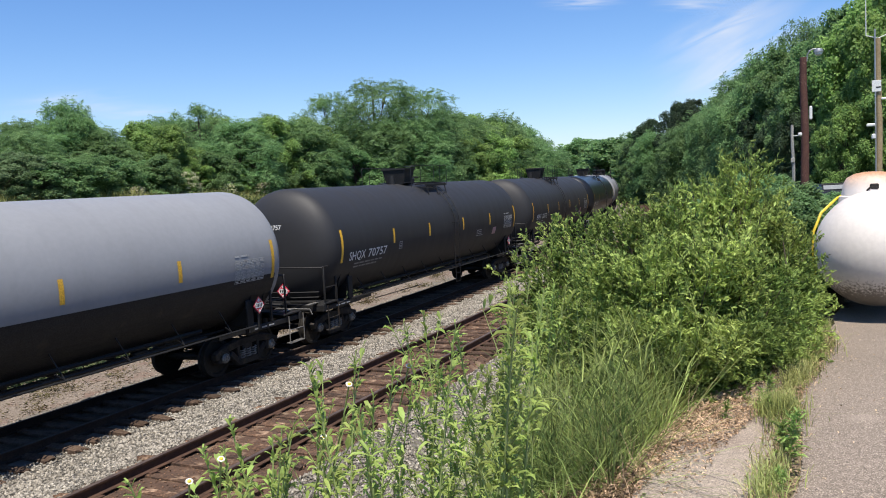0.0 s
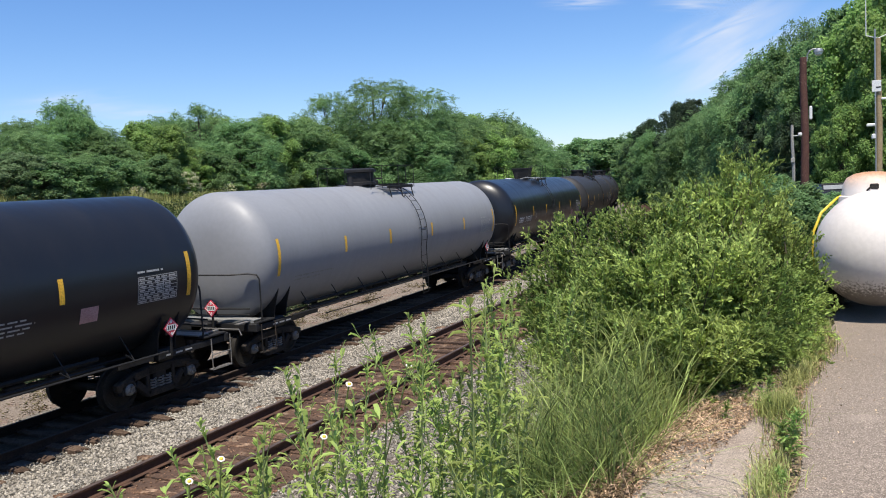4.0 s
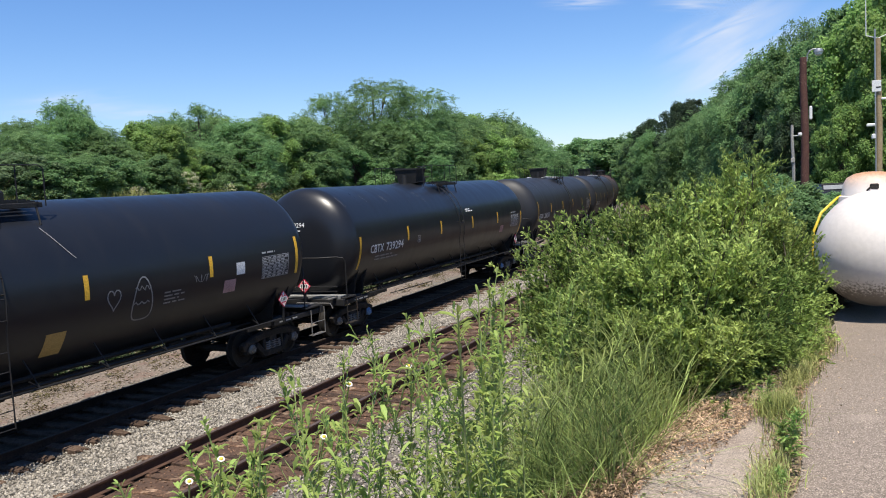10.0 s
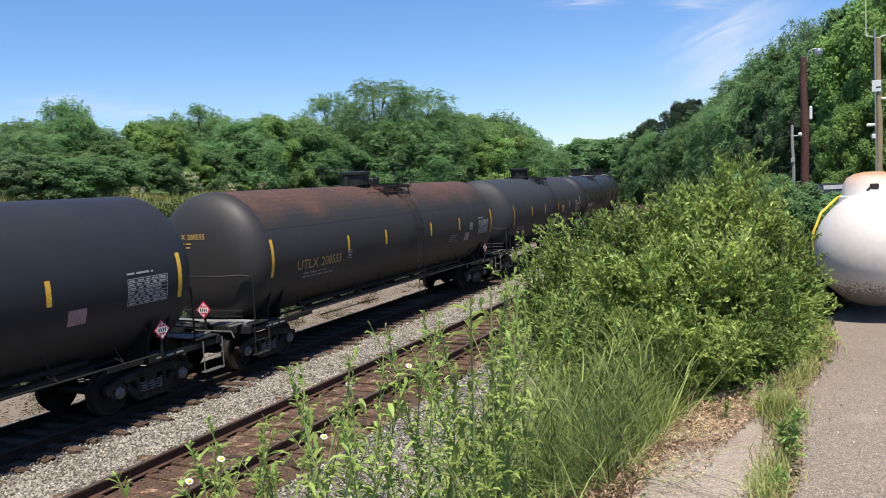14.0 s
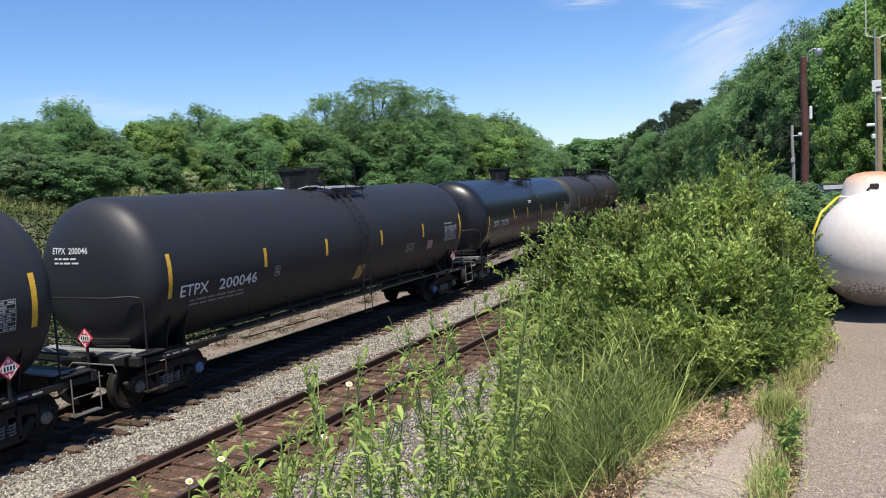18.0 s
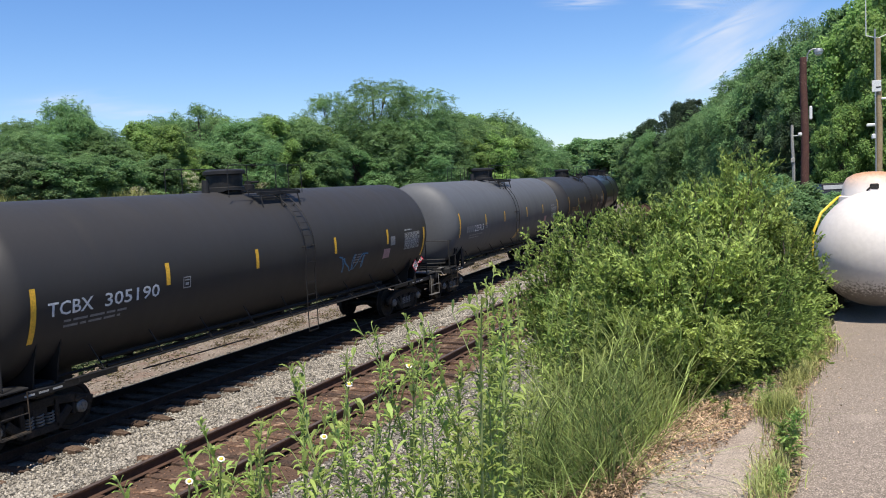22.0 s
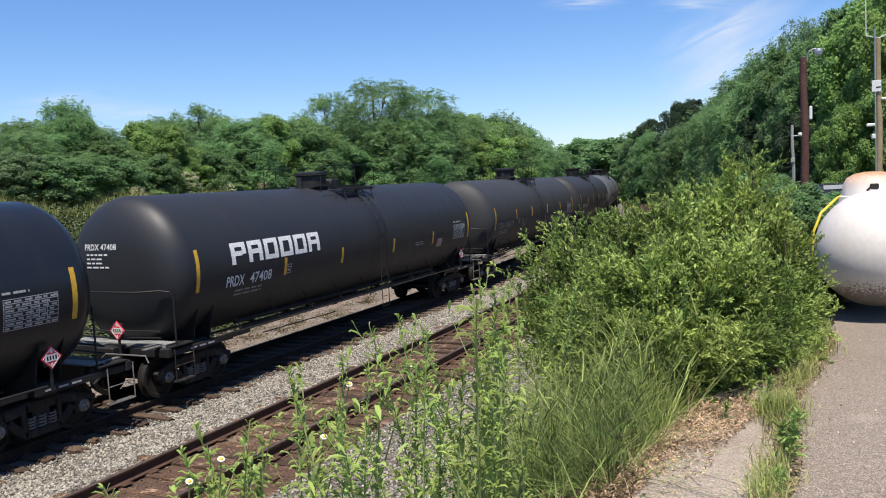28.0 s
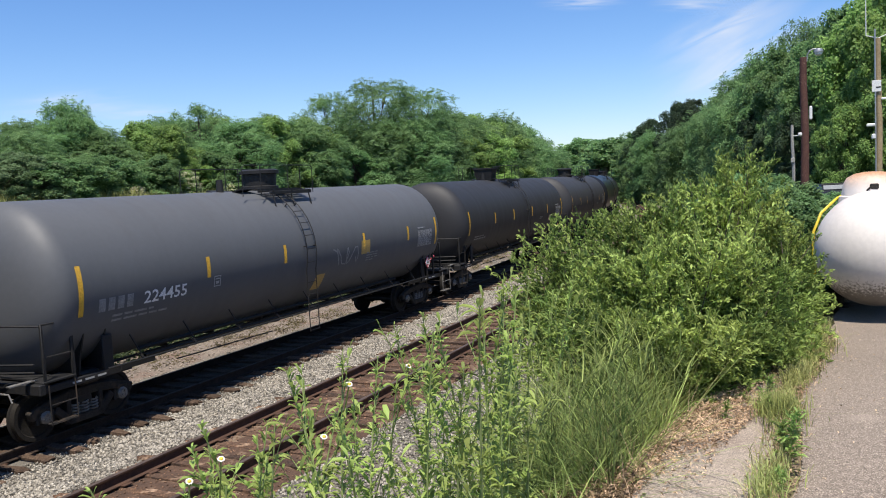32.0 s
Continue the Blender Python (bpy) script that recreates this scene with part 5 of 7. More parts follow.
def propane_tank():
    """A horizontal gas tank seen from its end, with a domed hood, legs and a hose."""
    r, length = 0.50, 4.4
    t = thing("gas_tank", None, None, "weathered white gas tank with mildewed belly and rusty hood", "gas tank",
              at=pose(7.8, -0.505, LOT_Z, 0, 0, -4.0))
    zc = 0.60
    prof = [(-r * math.cos(a), r * math.sin(a)) for a in np.linspace(0.001, math.pi / 2, 12)] + [(0.5, r), (1.6, r), (2.8, r)]
    prof += [(length - 1.13 + r * math.cos(a), r * math.sin(a)) for a in np.linspace(math.pi / 2, 0.001, 12)]
    part("vessel", Geo().lathe(prof, 48, "x", (0, 0, zc)), M_PROPANE, t, smooth=True)
    z = zc + r
    hood = [(z - 0.14, 0.262), (z - 0.02, 0.252), (z + 0.06, 0.236), (z + 0.115, 0.206), (z + 0.15, 0.14), (z + 0.163, 0.06), (z + 0.165, 0.001)]
    part("hood", Geo().lathe(hood, 28, "z", (0.42, 0.04, 0)), M_HOOD, t, "white hood with orange rust on top", smooth=True)
    part("collar", Geo().lathe([(z - 0.12, 0.285), (z - 0.05, 0.275), (z - 0.045, 0.25)], 28, "z", (0.42, 0.04, 0)), M_HOOD, t, smooth=True)
    part("latch", Geo().box(0.185, 0.02, z + 0.035, 0.03, 0.07, 0.05, 0.008).tube([(0.17, 0.05, z + 0.03), (0.16, 0.08, z - 0.0)], 0.008), M_GRIME, t)
    part("name_plate", Geo().box(0.16, -0.13, z - 0.05, 0.012, 0.16, 0.09, 0.003, pose(0, 0, 0, 0, -18, 24).to_3x3()), M_BOXWHITE, t)
    hose = [(0.42, 0.26, z - 0.03), (0.36, 0.33, z - 0.07), (0.24, 0.45, z - 0.19), (0.18, 0.515, z - 0.36), (0.18, 0.52, z - 0.52), (0.22, 0.5, 0.12), (0.3, 0.5, 0.02)]
    part("hose", Geo().tube(hose, 0.0125, 8), M_HOSE, t, "bright yellow gas hose", smooth=True)
    for x in (0.55, length - 1.7):
        for y in (-0.33, 0.33):
            part("leg", Geo().box(x, y, 0.13, 0.12, 0.09, 0.28, 0.012).box(x, y, 0.012, 0.2, 0.18, 0.024, 0.004), M_GRIME, t)
    return t


propane_tank()


def pole(name, label, x, y, z0, z1, r0, r1, mat, lean=0.0):
    t = thing(name, None, None, label, "pole", at=pose(x, y, z0))
    n = 9
    g = Geo().tube([(lean * i / n, 0.02 * math.sin(i), (z1 - z0) * i / n) for i in range(n + 1)], r0, 12, True, r1)
    part("shaft", g, mat, t, smooth=True)
    return t


base = float(ground_z(np.array(40.0), np.array(0.25))) - 0.1
lamp_pole = pole("lamp_pole", "reddish-brown wooden pole with a curved lamp arm", 40.0, 0.28, base, 8.75, 0.19, 0.15, M_CREO)
h = 8.75 - base
arm = [(0, -0.13, h - 0.2), (0, -0.16, h + 0.05), (0, -0.24, h + 0.25), (0, -0.4, h + 0.32), (0, -0.55, h + 0.30)]
part("arm", Geo().tube(arm, 0.035, 8), M_METAL, lamp_pole, smooth=True)
part("lamp_head", Geo().lathe([(h + 0.34, 0.05), (h + 0.3, 0.16), (h + 0.2, 0.2), (h + 0.16, 0.2)][::-1], 16, "z", (0, -0.62, 0)), M_METAL, lamp_pole, smooth=True)
part("lens", Geo().lathe([(h + 0.16, 0.17), (h + 0.06, 0.15), (h + 0.0, 0.07), (h - 0.01, 0.001)][::-1], 16, "z", (0, -0.62, 0)), M_BOXWHITE, lamp_pole, "frosted lamp bowl", smooth=True)
part("meter_box", Geo().box(0, -0.27, h - 2.5, 0.2, 0.13, 0.6, 0.03), M_BOXWHITE, lamp_pole, "white box on the shaft")

grey_pole = pole("camera_pole", "thin grey post with a small white camera", 38.0, 0.74, base, 5.68, 0.075, 0.06, M_PGREY)
part("camera_box", Geo().box(-0.1, -0.3, 5.25 - base, 0.3, 0.16, 0.14, 0.03).tube([(0, 0, 5.2 - base), (-0.05, -0.28, 5.2 - base)], 0.02), M_BOXWHITE, grey_pole)
part("conduit", Geo().tube([(-0.08, -0.03, 0), (-0.07, -0.03, 3.4)], 0.025, 6).box(-0.09, 0, 2.6, 0.08, 0.16, 0.2, 0.02), M_PGREY, grey_pole)

sign_pole = pole("aerial_pole", "weathered tan pole with a white sign and aerials", 36.0, -2.42, base, 8.7, 0.13, 0.10, M_POLE)
k = 6.85 - base
part("sign", Geo().box(-0.14, 0.08, k, 0.03, 0.32, 0.44, 0.01), M_BOXWHITE, sign_pole, "square white sign")
part("sign_mark", Geo().box(-0.158, 0.02, k - 0.05, 0.006, 0.16, 0.05), M_BLACK, sign_pole)
part("mast", Geo().tube([(-0.12, 0.12, k - 3.6), (-0.12, 0.12, k + 2.2)], 0.03, 6), M_METAL, sign_pole, "grey conduit and mast")
for dy in (0.42, -0.38):
    part("aerial", Geo().tube([(0, dy, k + 2.0), (0, dy, k + 4.2)], 0.02, 5).tube([(0, 0, k + 1.85), (0, dy, k + 2.0)], 0.02, 5), M_BOXWHITE, sign_pole, "thin white aerial")
part("bracket", Geo().box(-0.1, -0.35, k - 0.5, 0.1, 0.55, 0.08, 0.02), M_BOXWHITE, sign_pole)
part("floodlight", Geo().box(-0.2, 0.3, k - 1.5, 0.2, 0.3, 0.12, 0.03), M_BOXWHITE, sign_pole)
part("junction_box", Geo().box(-0.2, 0.2, k - 1.95, 0.14, 0.14, 0.2, 0.03), M_BOXWHITE, sign_pole)


def parked_car():
    """A dark car with a pale windscreen, half hidden by shrubs."""
    t = thing("parked_car", None, None, "dark parked car with a bright windscreen", "car", at=pose(34.0, -0.85, 1.68, 0, 0, 18))
    g = Geo()
    prof = [(-2.2, 0.3), (-2.25, 0.6), (-2.1, 0.82), (-1.0, 0.98), (1.3, 1.0), (2.1, 0.95), (2.25, 0.6), (2.2, 0.3)]
    n = len(prof)
    g.add([(x, -0.88, zz) for x, zz in prof] + [(x, 0.88, zz) for x, zz in prof],
          [tuple(range(n)), tuple(range(2 * n - 1, n - 1, -1))] + [(i, n + i, n + (i + 1) % n, (i + 1) % n) for i in range(n)])
    part("body", g, M_CARPAINT, t)
    g = Geo()
    vs = [(-1.05, -0.82, 0.97), (1.6, -0.82, 0.99), (1.6, 0.82, 0.99), (-1.05, 0.82, 0.97), (-0.3, -0.66, 1.44), (0.95, -0.66, 1.44), (0.95, 0.66, 1.44), (-0.3, 0.66, 1.44)]
    g.add(vs, [(0, 1, 5, 4), (1, 2, 6, 5), (2, 3, 7, 6), (3, 0, 4, 7)])
    part("cabin_glass", g, M_CARGLASS, t, "tinted windows")
    # Pale strips painted for the sky's reflection in the windscreens.
    part("windscreen", Geo().add([(-0.6, -0.68, 1.28), (-0.34, -0.6, 1.43), (-0.34, 0.6, 1.43), (-0.6, 0.68, 1.28)], [(0, 3, 2, 1)]).add([(1.61, -0.76, 1.01), (0.98, -0.6, 1.43), (0.98, 0.6, 1.43), (1.61, 0.76, 1.01)], [(0, 1, 2, 3)]), M_SCREENGLINT, t, "pale painted glint on the windscreen")
    part("roof", Geo().box(0.32, 0, 1.45, 1.3, 1.34, 0.05, 0.02), M_CARPAINT, t)
    for x in (-1.35, 1.35):
        for y in (-0.8, 0.8):
            w = part("wheel", Geo().lathe([(-0.1, 0.2), (-0.1, 0.32), (0.1, 0.32), (0.1, 0.2)], 20, "y"), M_BLACK, t, at=pose(x, y, 0.32))
            part("rim", Geo().lathe([(-0.11, 0.05), (-0.105, 0.2), (0.105, 0.2), (0.11, 0.05)], 16, "y"), M_METAL, w)


parked_car()


def canopy():
    t = thing("canopy_tent", None, None, "pale green canopy roof behind the shrubs", "tent", at=pose(37.5, 1.35, 2.3))
    part("roof", Geo().lathe([(0.62, 0.9), (0.8, 0.75), (1.0, 0.3), (1.06, 0.01)], 8, "z"), M_CANVAS, t)
    for a in range(4):
        part("post", Geo().tube([(0.6 * math.cos(a * 1.57 + 0.78), 0.6 * math.sin(a * 1.57 + 0.78), -0.1), (0.6 * math.cos(a * 1.57 + 0.78), 0.6 * math.sin(a * 1.57 + 0.78), 0.8)], 0.03), M_METAL, t)


canopy()

# ---------------------------------------------------------------- thin clouds


def cloud(label, az, el, wide, high, tilt, density, seed):
    """A thin veil of high cloud, far off, torn into streaks by its material."""
    m = bpy.data.materials.new("cirrus")
    m.use_nodes = True
    n, l = m.node_tree.nodes, m.node_tree.links
    n.remove(n["Principled BSDF"])
    tc, mp, no, gr = n.new("ShaderNodeTexCoord"), n.new("ShaderNodeMapping"), n.new("ShaderNodeTexNoise"), n.new("ShaderNodeTexGradient")
    gr.gradient_type = "QUADRATIC_SPHERE"
    mp.inputs["Scale"].default_value, mp.inputs["Location"].default_value = (1.0, 2.6, 1.0), (seed * 3.1, seed, 0)
    l.new(tc.outputs["Object"], mp.inputs["Vector"])
    l.new(mp.outputs[0], no.inputs["Vector"])
    l.new(tc.outputs["Object"], gr.inputs["Vector"])
    no.inputs["Scale"].default_value, no.inputs["Detail"].default_value, no.inputs["Distortion"].default_value = 1.3, 7.0, 0.7
    r, mu = n.new("ShaderNodeMapRange"), n.new("ShaderNodeMath")
    for k, v in ((1, 0.3), (2, 0.75), (3, 0.0), (4, density)):
        r.inputs[k].default_value = v
    l.new(no.outputs["Fac"], r.inputs[0])
    mu.operation = "MULTIPLY"
    l.new(r.outputs[0], mu.inputs[0])
    l.new(gr.outputs["Fac"], mu.inputs[1])
    tr, em, mx = n.new("ShaderNodeBsdfTransparent"), n.new("ShaderNodeEmission"), n.new("ShaderNodeMixShader")
    em.inputs["Color"].default_value, em.inputs["Strength"].default_value = (0.9, 0.93, 1.0, 1), 0.68
    l.new(mu.outputs[0], mx.inputs[0])
    l.new(tr.outputs[0], mx.inputs[1])
    l.new(em.outputs[0], mx.inputs[2])
    l.new(mx.outputs[0], n["Material Output"].inputs["Surface"])
    d = Vector((math.cos(az), math.sin(az), el)) * 3500
    g = Geo()
    k = 8
    g.add([((2 * i / k - 1), (2 * j / k - 1), 0) for i in range(k + 1) for j in range(k + 1)],
          [(i * (k + 1) + j, (i + 1) * (k + 1) + j, (i + 1) * (k + 1) + j + 1, i * (k + 1) + j + 1) for i in range(k) for j in range(k)])
    ob = thing("cloud", g, m, label, "cloud", at=look(d, EYE) @ pose(0, 0, 0, 0, 0, tilt), kind="structure")
    ob.scale = (wide, high, 1)
    ob.visible_shadow = False


cloud("soft white streak of high cloud", 0.088, 0.163, 430, 150, -20, 1.05, 1)
cloud("soft veil of white cloud above the trees", 0.07, 0.119, 480, 330, -28, 1.15, 2)
cloud("thin white streak of high cloud", 0.2519, 0.2122, 230, 45, 4, 0.9, 3)
cloud("thin white streak of high cloud", 0.1216, 0.1965, 230, 50, 6, 0.9, 6)
cloud("faint veil of cloud low over the wood", 0.8637, 0.1124, 340, 90, -5, 0.75, 4)
cloud("faint veil of cloud low over the wood", 0.79, 0.103, 260, 60, 0, 0.7, 5)

# ---------------------------------------------------------------- trees


def tree_meshes(seed, height, radius, low, leaf, count, leaf_mat, clumps=70, skirt=False, feather=False, airy=1.0):
    """A tapered trunk with limbs, and a crown of boughs, each a heap of leafy clumps. Height and radius in metres.
    feather: the leaves stand in drooping fronds of eight leaflets. airy: how small the clumps are."""
    rng = np.random.default_rng(seed)
    g = Geo()
    lean = rng.uniform(-0.3, 0.3, 2)
    top = height * 0.85
    g.tube([(lean[0] * t * t, lean[1] * t * t, top * t) for t in np.linspace(0, 1, 7)], height * 0.022, 8, True, height * 0.006)
    nb = max(9, clumps // 11)
    v = (np.arange(nb) + rng.uniform(0, 1, nb)) / nb
    if skirt:
        env = np.sqrt(np.clip(1 - v ** 2.4, 0.04, 1))
    else:
        env = np.sin(np.pi * (0.16 + 0.8 * v)) ** 0.7
    az = np.arange(nb) * 2.4 + rng.normal(0, 0.5, nb)
    out = env * radius * rng.uniform(0.45, 0.85, nb) * (1 + 0.16 * np.sin(3 * az + seed))
    bough = np.stack([np.cos(az) * out, np.sin(az) * out, low + (height - low) * (0.05 + 0.85 * v)], 1)
    wide = radius * rng.uniform(0.26, 0.44, nb) * (0.55 + 0.45 * env)
    own = np.arange(clumps) % nb
    d = rng.normal(size=(clumps, 3)) + np.array([0, 0, 0.5])
    d /= np.linalg.norm(d, axis=1)[:, None]
    cents = bough[own] + d * (wide[own] * rng.uniform(0.55, 1.05, clumps))[:, None] * np.array([1.1, 1.1, 0.8])
    for i in range(0, clumps, max(1, clumps // 18)):
        t = rng.uniform(0.35, 0.9)
        a, e = Vector((lean[0] * t * t, lean[1] * t * t, top * t)), Vector(cents[i])
        g.tube([a, (a + e) / 2 + Vector((0, 0, -0.03 * height)), e], height * 0.007, 5, False, height * 0.002)
    size = radius * 0.145 * airy * rng.uniform(0.6, 1.5, clumps)
    n = count // 8 if feather else count
    pick = rng.integers(0, clumps, n)
    off = rng.normal(size=(n, 3)) + 0.55 * d[pick] + np.array([0, 0, 0.2])
    off /= np.linalg.norm(off, axis=1)[:, None]
    pts = cents[pick] + off * (size[pick] * rng.uniform(0, 1, n) ** 0.4)[:, None]
    facing = 0.75 * off + 0.45 * d[pick] + np.array([0, 0, 0.45]) + rng.normal(0, 0.42, (n, 3))
    if feather:
        way = off * np.array([1, 1, 0.35]) + rng.normal(0, 0.35, (n, 3))
        way /= np.linalg.norm(way, axis=1)[:, None]
        side = np.cross(way, facing)
        side /= np.linalg.norm(side, axis=1)[:, None] + 1e-9
        u = np.linspace(0.05, 1.0, 8)[None, :, None]
        turn = np.array([1, -1] * 4)[None, :, None]
        span = (leaf * rng.uniform(2.4, 4.2, n))[:, None, None]
        p = pts[:, None, :] + way[:, None, :] * span * u - np.array([0, 0, 0.35]) * span * u * u + side[:, None, :] * turn * leaf * 0.5
        along = (side[:, None, :] * turn + way[:, None, :] * 0.5 + 0 * u).reshape(-1, 3)
        pts, facing = p.reshape(-1, 3), np.repeat(facing, 8, 0) + rng.normal(0, 0.15, (n * 8, 3))
        verts, tri = leaf_arrays(rng, pts, np.full(n * 8, leaf), 0.42, 0.2, 0.45, along=along, facing=facing)
    else:
        verts, tri = leaf_arrays(rng, pts, np.full(n, leaf), 0.66, 0.2, 0.45, facing=facing)
    verts[:, 2] *= height / np.percentile(verts[:, 2], 99.8)
    return g.mesh("trunk", M_BARK, True), fast_mesh("crown", verts, tri, leaf_mat)


KINDS = {
    "shrub": tree_meshes(11, 5.0, 2.6, 0.0, 0.15, 26000, M_LEAF, 200, True),
    "grey": tree_meshes(21, 5.0, 2.6, 0.0, 0.13, 26000, M_GREYLEAF, 230, True, airy=0.8),
    "round": tree_meshes(12, 8.0, 3.4, 0.2, 0.17, 44000, M_LEAF, 300, True, True),
    "round_b": tree_meshes(13, 8.0, 3.2, 0.2, 0.17, 44000, M_LEAF, 320, True, True),
    "tall": tree_meshes(14, 12.0, 3.9, 0.6, 0.2, 42000, M_LEAF, 330, True),
    "tall_b": tree_meshes(15, 12.0, 4.2, 0.6, 0.22, 42000, M_LEAF, 340, True),
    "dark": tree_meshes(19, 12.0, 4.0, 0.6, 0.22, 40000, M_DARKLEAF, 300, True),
    "open": tree_meshes(16, 9.0, 3.8, 3.6, 0.16, 17000, M_LEAF, 130, False, True, 0.9),
    "light": tree_meshes(17, 8.0, 3.2, 0.3, 0.17, 34000, M_LEAF2, 260, True),
    "far": tree_meshes(18, 12.0, 5.0, 0.2, 0.45, 14000, M_LEAF, 220, True),
}
KIND_H = {"shrub": 5.0, "grey": 5.0, "round": 8.0, "round_b": 8.0, "tall": 12.0, "tall_b": 12.0, "dark": 12.0, "open": 9.0, "light": 8.0, "far": 12.0}
TREE_RNG = random.Random(77)


def tree(kind, x, y, top, label, group, wide=1.0):
    """A tree whose highest leaves reach the height top."""
    z = float(ground_z(np.array(x), np.array(y))) - 0.15
    s = (top - z) / KIND_H[kind]
    t = thing("tree", None, None, label, "tree", at=pose(x, y, z, 0, 0, TREE_RNG.uniform(0, 360)), group=group)
    for name, me in zip(("trunk", "crown"), KINDS[kind]):
        part(name, me, None, t, at=Matrix.Diagonal((s * wide, s * wide, s, 1)))
    return t


LEFT = "green leafy tree in the wood beyond the tracks"
for row in ((25.0, 38.6, 7.7), (27.7, 39.2, 7.8), (27.0, 34.8, 7.6), (33.7, 36.9, 8.1), (36.5, 37.1, 8.6), (36.4, 34.3, 8.2), (42.0, 33.9, 8.8), (45.0, 33.4, 9.1), (47.8, 32.8, 9.0),
            (50, 34, 9.3), (39, 38, 8.6), (53, 37, 9.2), (46, 37.5, 9.0), (22, 41, 7.4), (17, 39, 8)):
    tree(TREE_RNG.choice(("round", "round_b", "round", "light")), *row, LEFT, "wood beyond the tracks", TREE_RNG.uniform(1.1, 1.4))
tree("round", 32.4, 38.1, 9.7, "dark full-crowned tree above the wood", "wood beyond the tracks", 0.9)
tree("open", 42.0, 37.1, 10.1, "thin-crowned tree above the wood", "wood beyond the tracks", 0.8)
tree("open", 55.5, 35.7, 11.7, "airy tree standing above the wood", "wood beyond the tracks", 0.9)
tree("open", 57.5, 32.4, 12.7, "tall airy tree standing above the wood", "wood beyond the tracks", 1.1)
tree("open", 60.8, 30.4, 12.1, "tall airy tree standing above the wood", "wood beyond the tracks", 1.0)
for row in ((56, 31, 9.3), (59, 29.6, 9.5), (63, 30, 9.6), (68.4, 30.8, 10.8), (74, 31, 10.2)):
    tree("round_b", *row, LEFT, "wood beyond the tracks", 1.2)
for row in ((66, 28.5, 8.5), (72, 29, 9.2), (77.6, 32.1, 10.9), (84, 32.5, 10.4)):
    tree("light", *row, "light green tree at the wood's edge", "wood beyond the tracks", 1.2)
for row in ((89.8, 33.9, 11.9), (96, 34.5, 11.0), (102.2, 35.0, 11.2), (110, 37, 10.3), (118.9, 38.5, 10.3), (126, 42, 9.0)):
    tree("round", *row, LEFT, "wood beyond the tracks", 1.1)
for row in ((30, 33.5, 6.4), (26, 34, 6.2), (22, 34, 6.0), (34, 33.2, 6.4), (38.5, 33, 6.6), (43, 32.8, 6.8), (48, 32, 7.0), (52.5, 31.5, 7.0), (18, 34.5, 6.2), (14, 35, 6.2), (57, 30.5, 7.0), (62, 30.2, 7.0), (69, 31, 7.2), (10, 36, 6.4)):
    tree("shrub", *row, "low leafy shrub at the foot of the wood", "wood beyond the tracks", TREE_RNG.uniform(1.2, 1.6))
for row in ((200.8, 61.4, 11.0), (193.4, 51.1, 13.4), (184.9, 43.5, 11.7), (166.5, 34.5, 11.4), (215, 72, 12), (150, 28, 11), (210, 57, 12), (195, 42, 12), (176, 33, 12), (225, 64, 13)):
    tree("far", *row, "distant green tree where the track bends away", "far wood", 1.4)
for i in range(17):
    a = 12 + i * 4.4
    tree("round_b" if i % 3 else "light", a + TREE_RNG.uniform(-1, 1), 45.5 - 0.13 * max(0, a - 30) + TREE_RNG.uniform(-1.5, 1.5), min(6.9 + 0.065 * a, 10.2) + TREE_RNG.uniform(-0.4, 0.3), LEFT, "wood beyond the tracks", 1.35)
for i in range(30):
    a = 13 + i * 2.0
    b = TRACK_Y + 19.4 + max(0, a - CURVE_S) ** 2 / (2 * CURVE_R) - 0.06 * max(0, a - 34) + TREE_RNG.uniform(-0.8, 1.0)
    grey = a < 27 or 33 < a < 36
    tree("grey" if grey else TREE_RNG.choice(("shrub", "shrub", "light")), a, b, TREE_RNG.uniform(5.4, 6.5), "grey-green shrub at the foot of the wood" if grey else "low leafy shrub at the foot of the wood", "wood beyond the tracks", TREE_RNG.uniform(1.5, 2.0))
for row in ((140, 26, 10.5), (147, 33, 10.5), (156, 37, 11), (172, 40, 11.5), (190, 46, 12.5), (205, 50, 12.5), (128, 25, 8), (160, 29, 9), (180, 37, 10), (220, 50, 13), (230, 80, 13)):
    tree("far", *row, "distant green tree where the track bends away", "far wood", 1.5)


def elder(x, y, top, wide):
    """A pale shrub in bloom: flat creamy heads over its leaves."""
    t = tree("light", x, y, top, "pale green shrub with creamy flower heads", "wood beyond the tracks", wide)
    rng = np.random.default_rng(int(10 * x))
    h, n = top - float(ground_z(np.array(x), np.array(y))), 80
    d = rng.normal(size=(n, 3)) + np.array([0, 0, 0.6])
    d /= np.linalg.norm(d, axis=1)[:, None]
    c = np.array([0, 0, h * 0.5]) + d * h * 0.45 * np.array([wide, wide, 1.1])
    pts = (c[:, None, :] + rng.normal(size=(n, 14, 3)) * np.array([0.09, 0.09, 0.03])).reshape(-1, 3)
    v, q = leaf_arrays(rng, pts, np.full(len(pts), 0.07), 0.9, 0.0, 1.5)
    part("blossom", fast_mesh("blossom", v, q, M_BLOOM), None, t, "flat creamy flower heads")


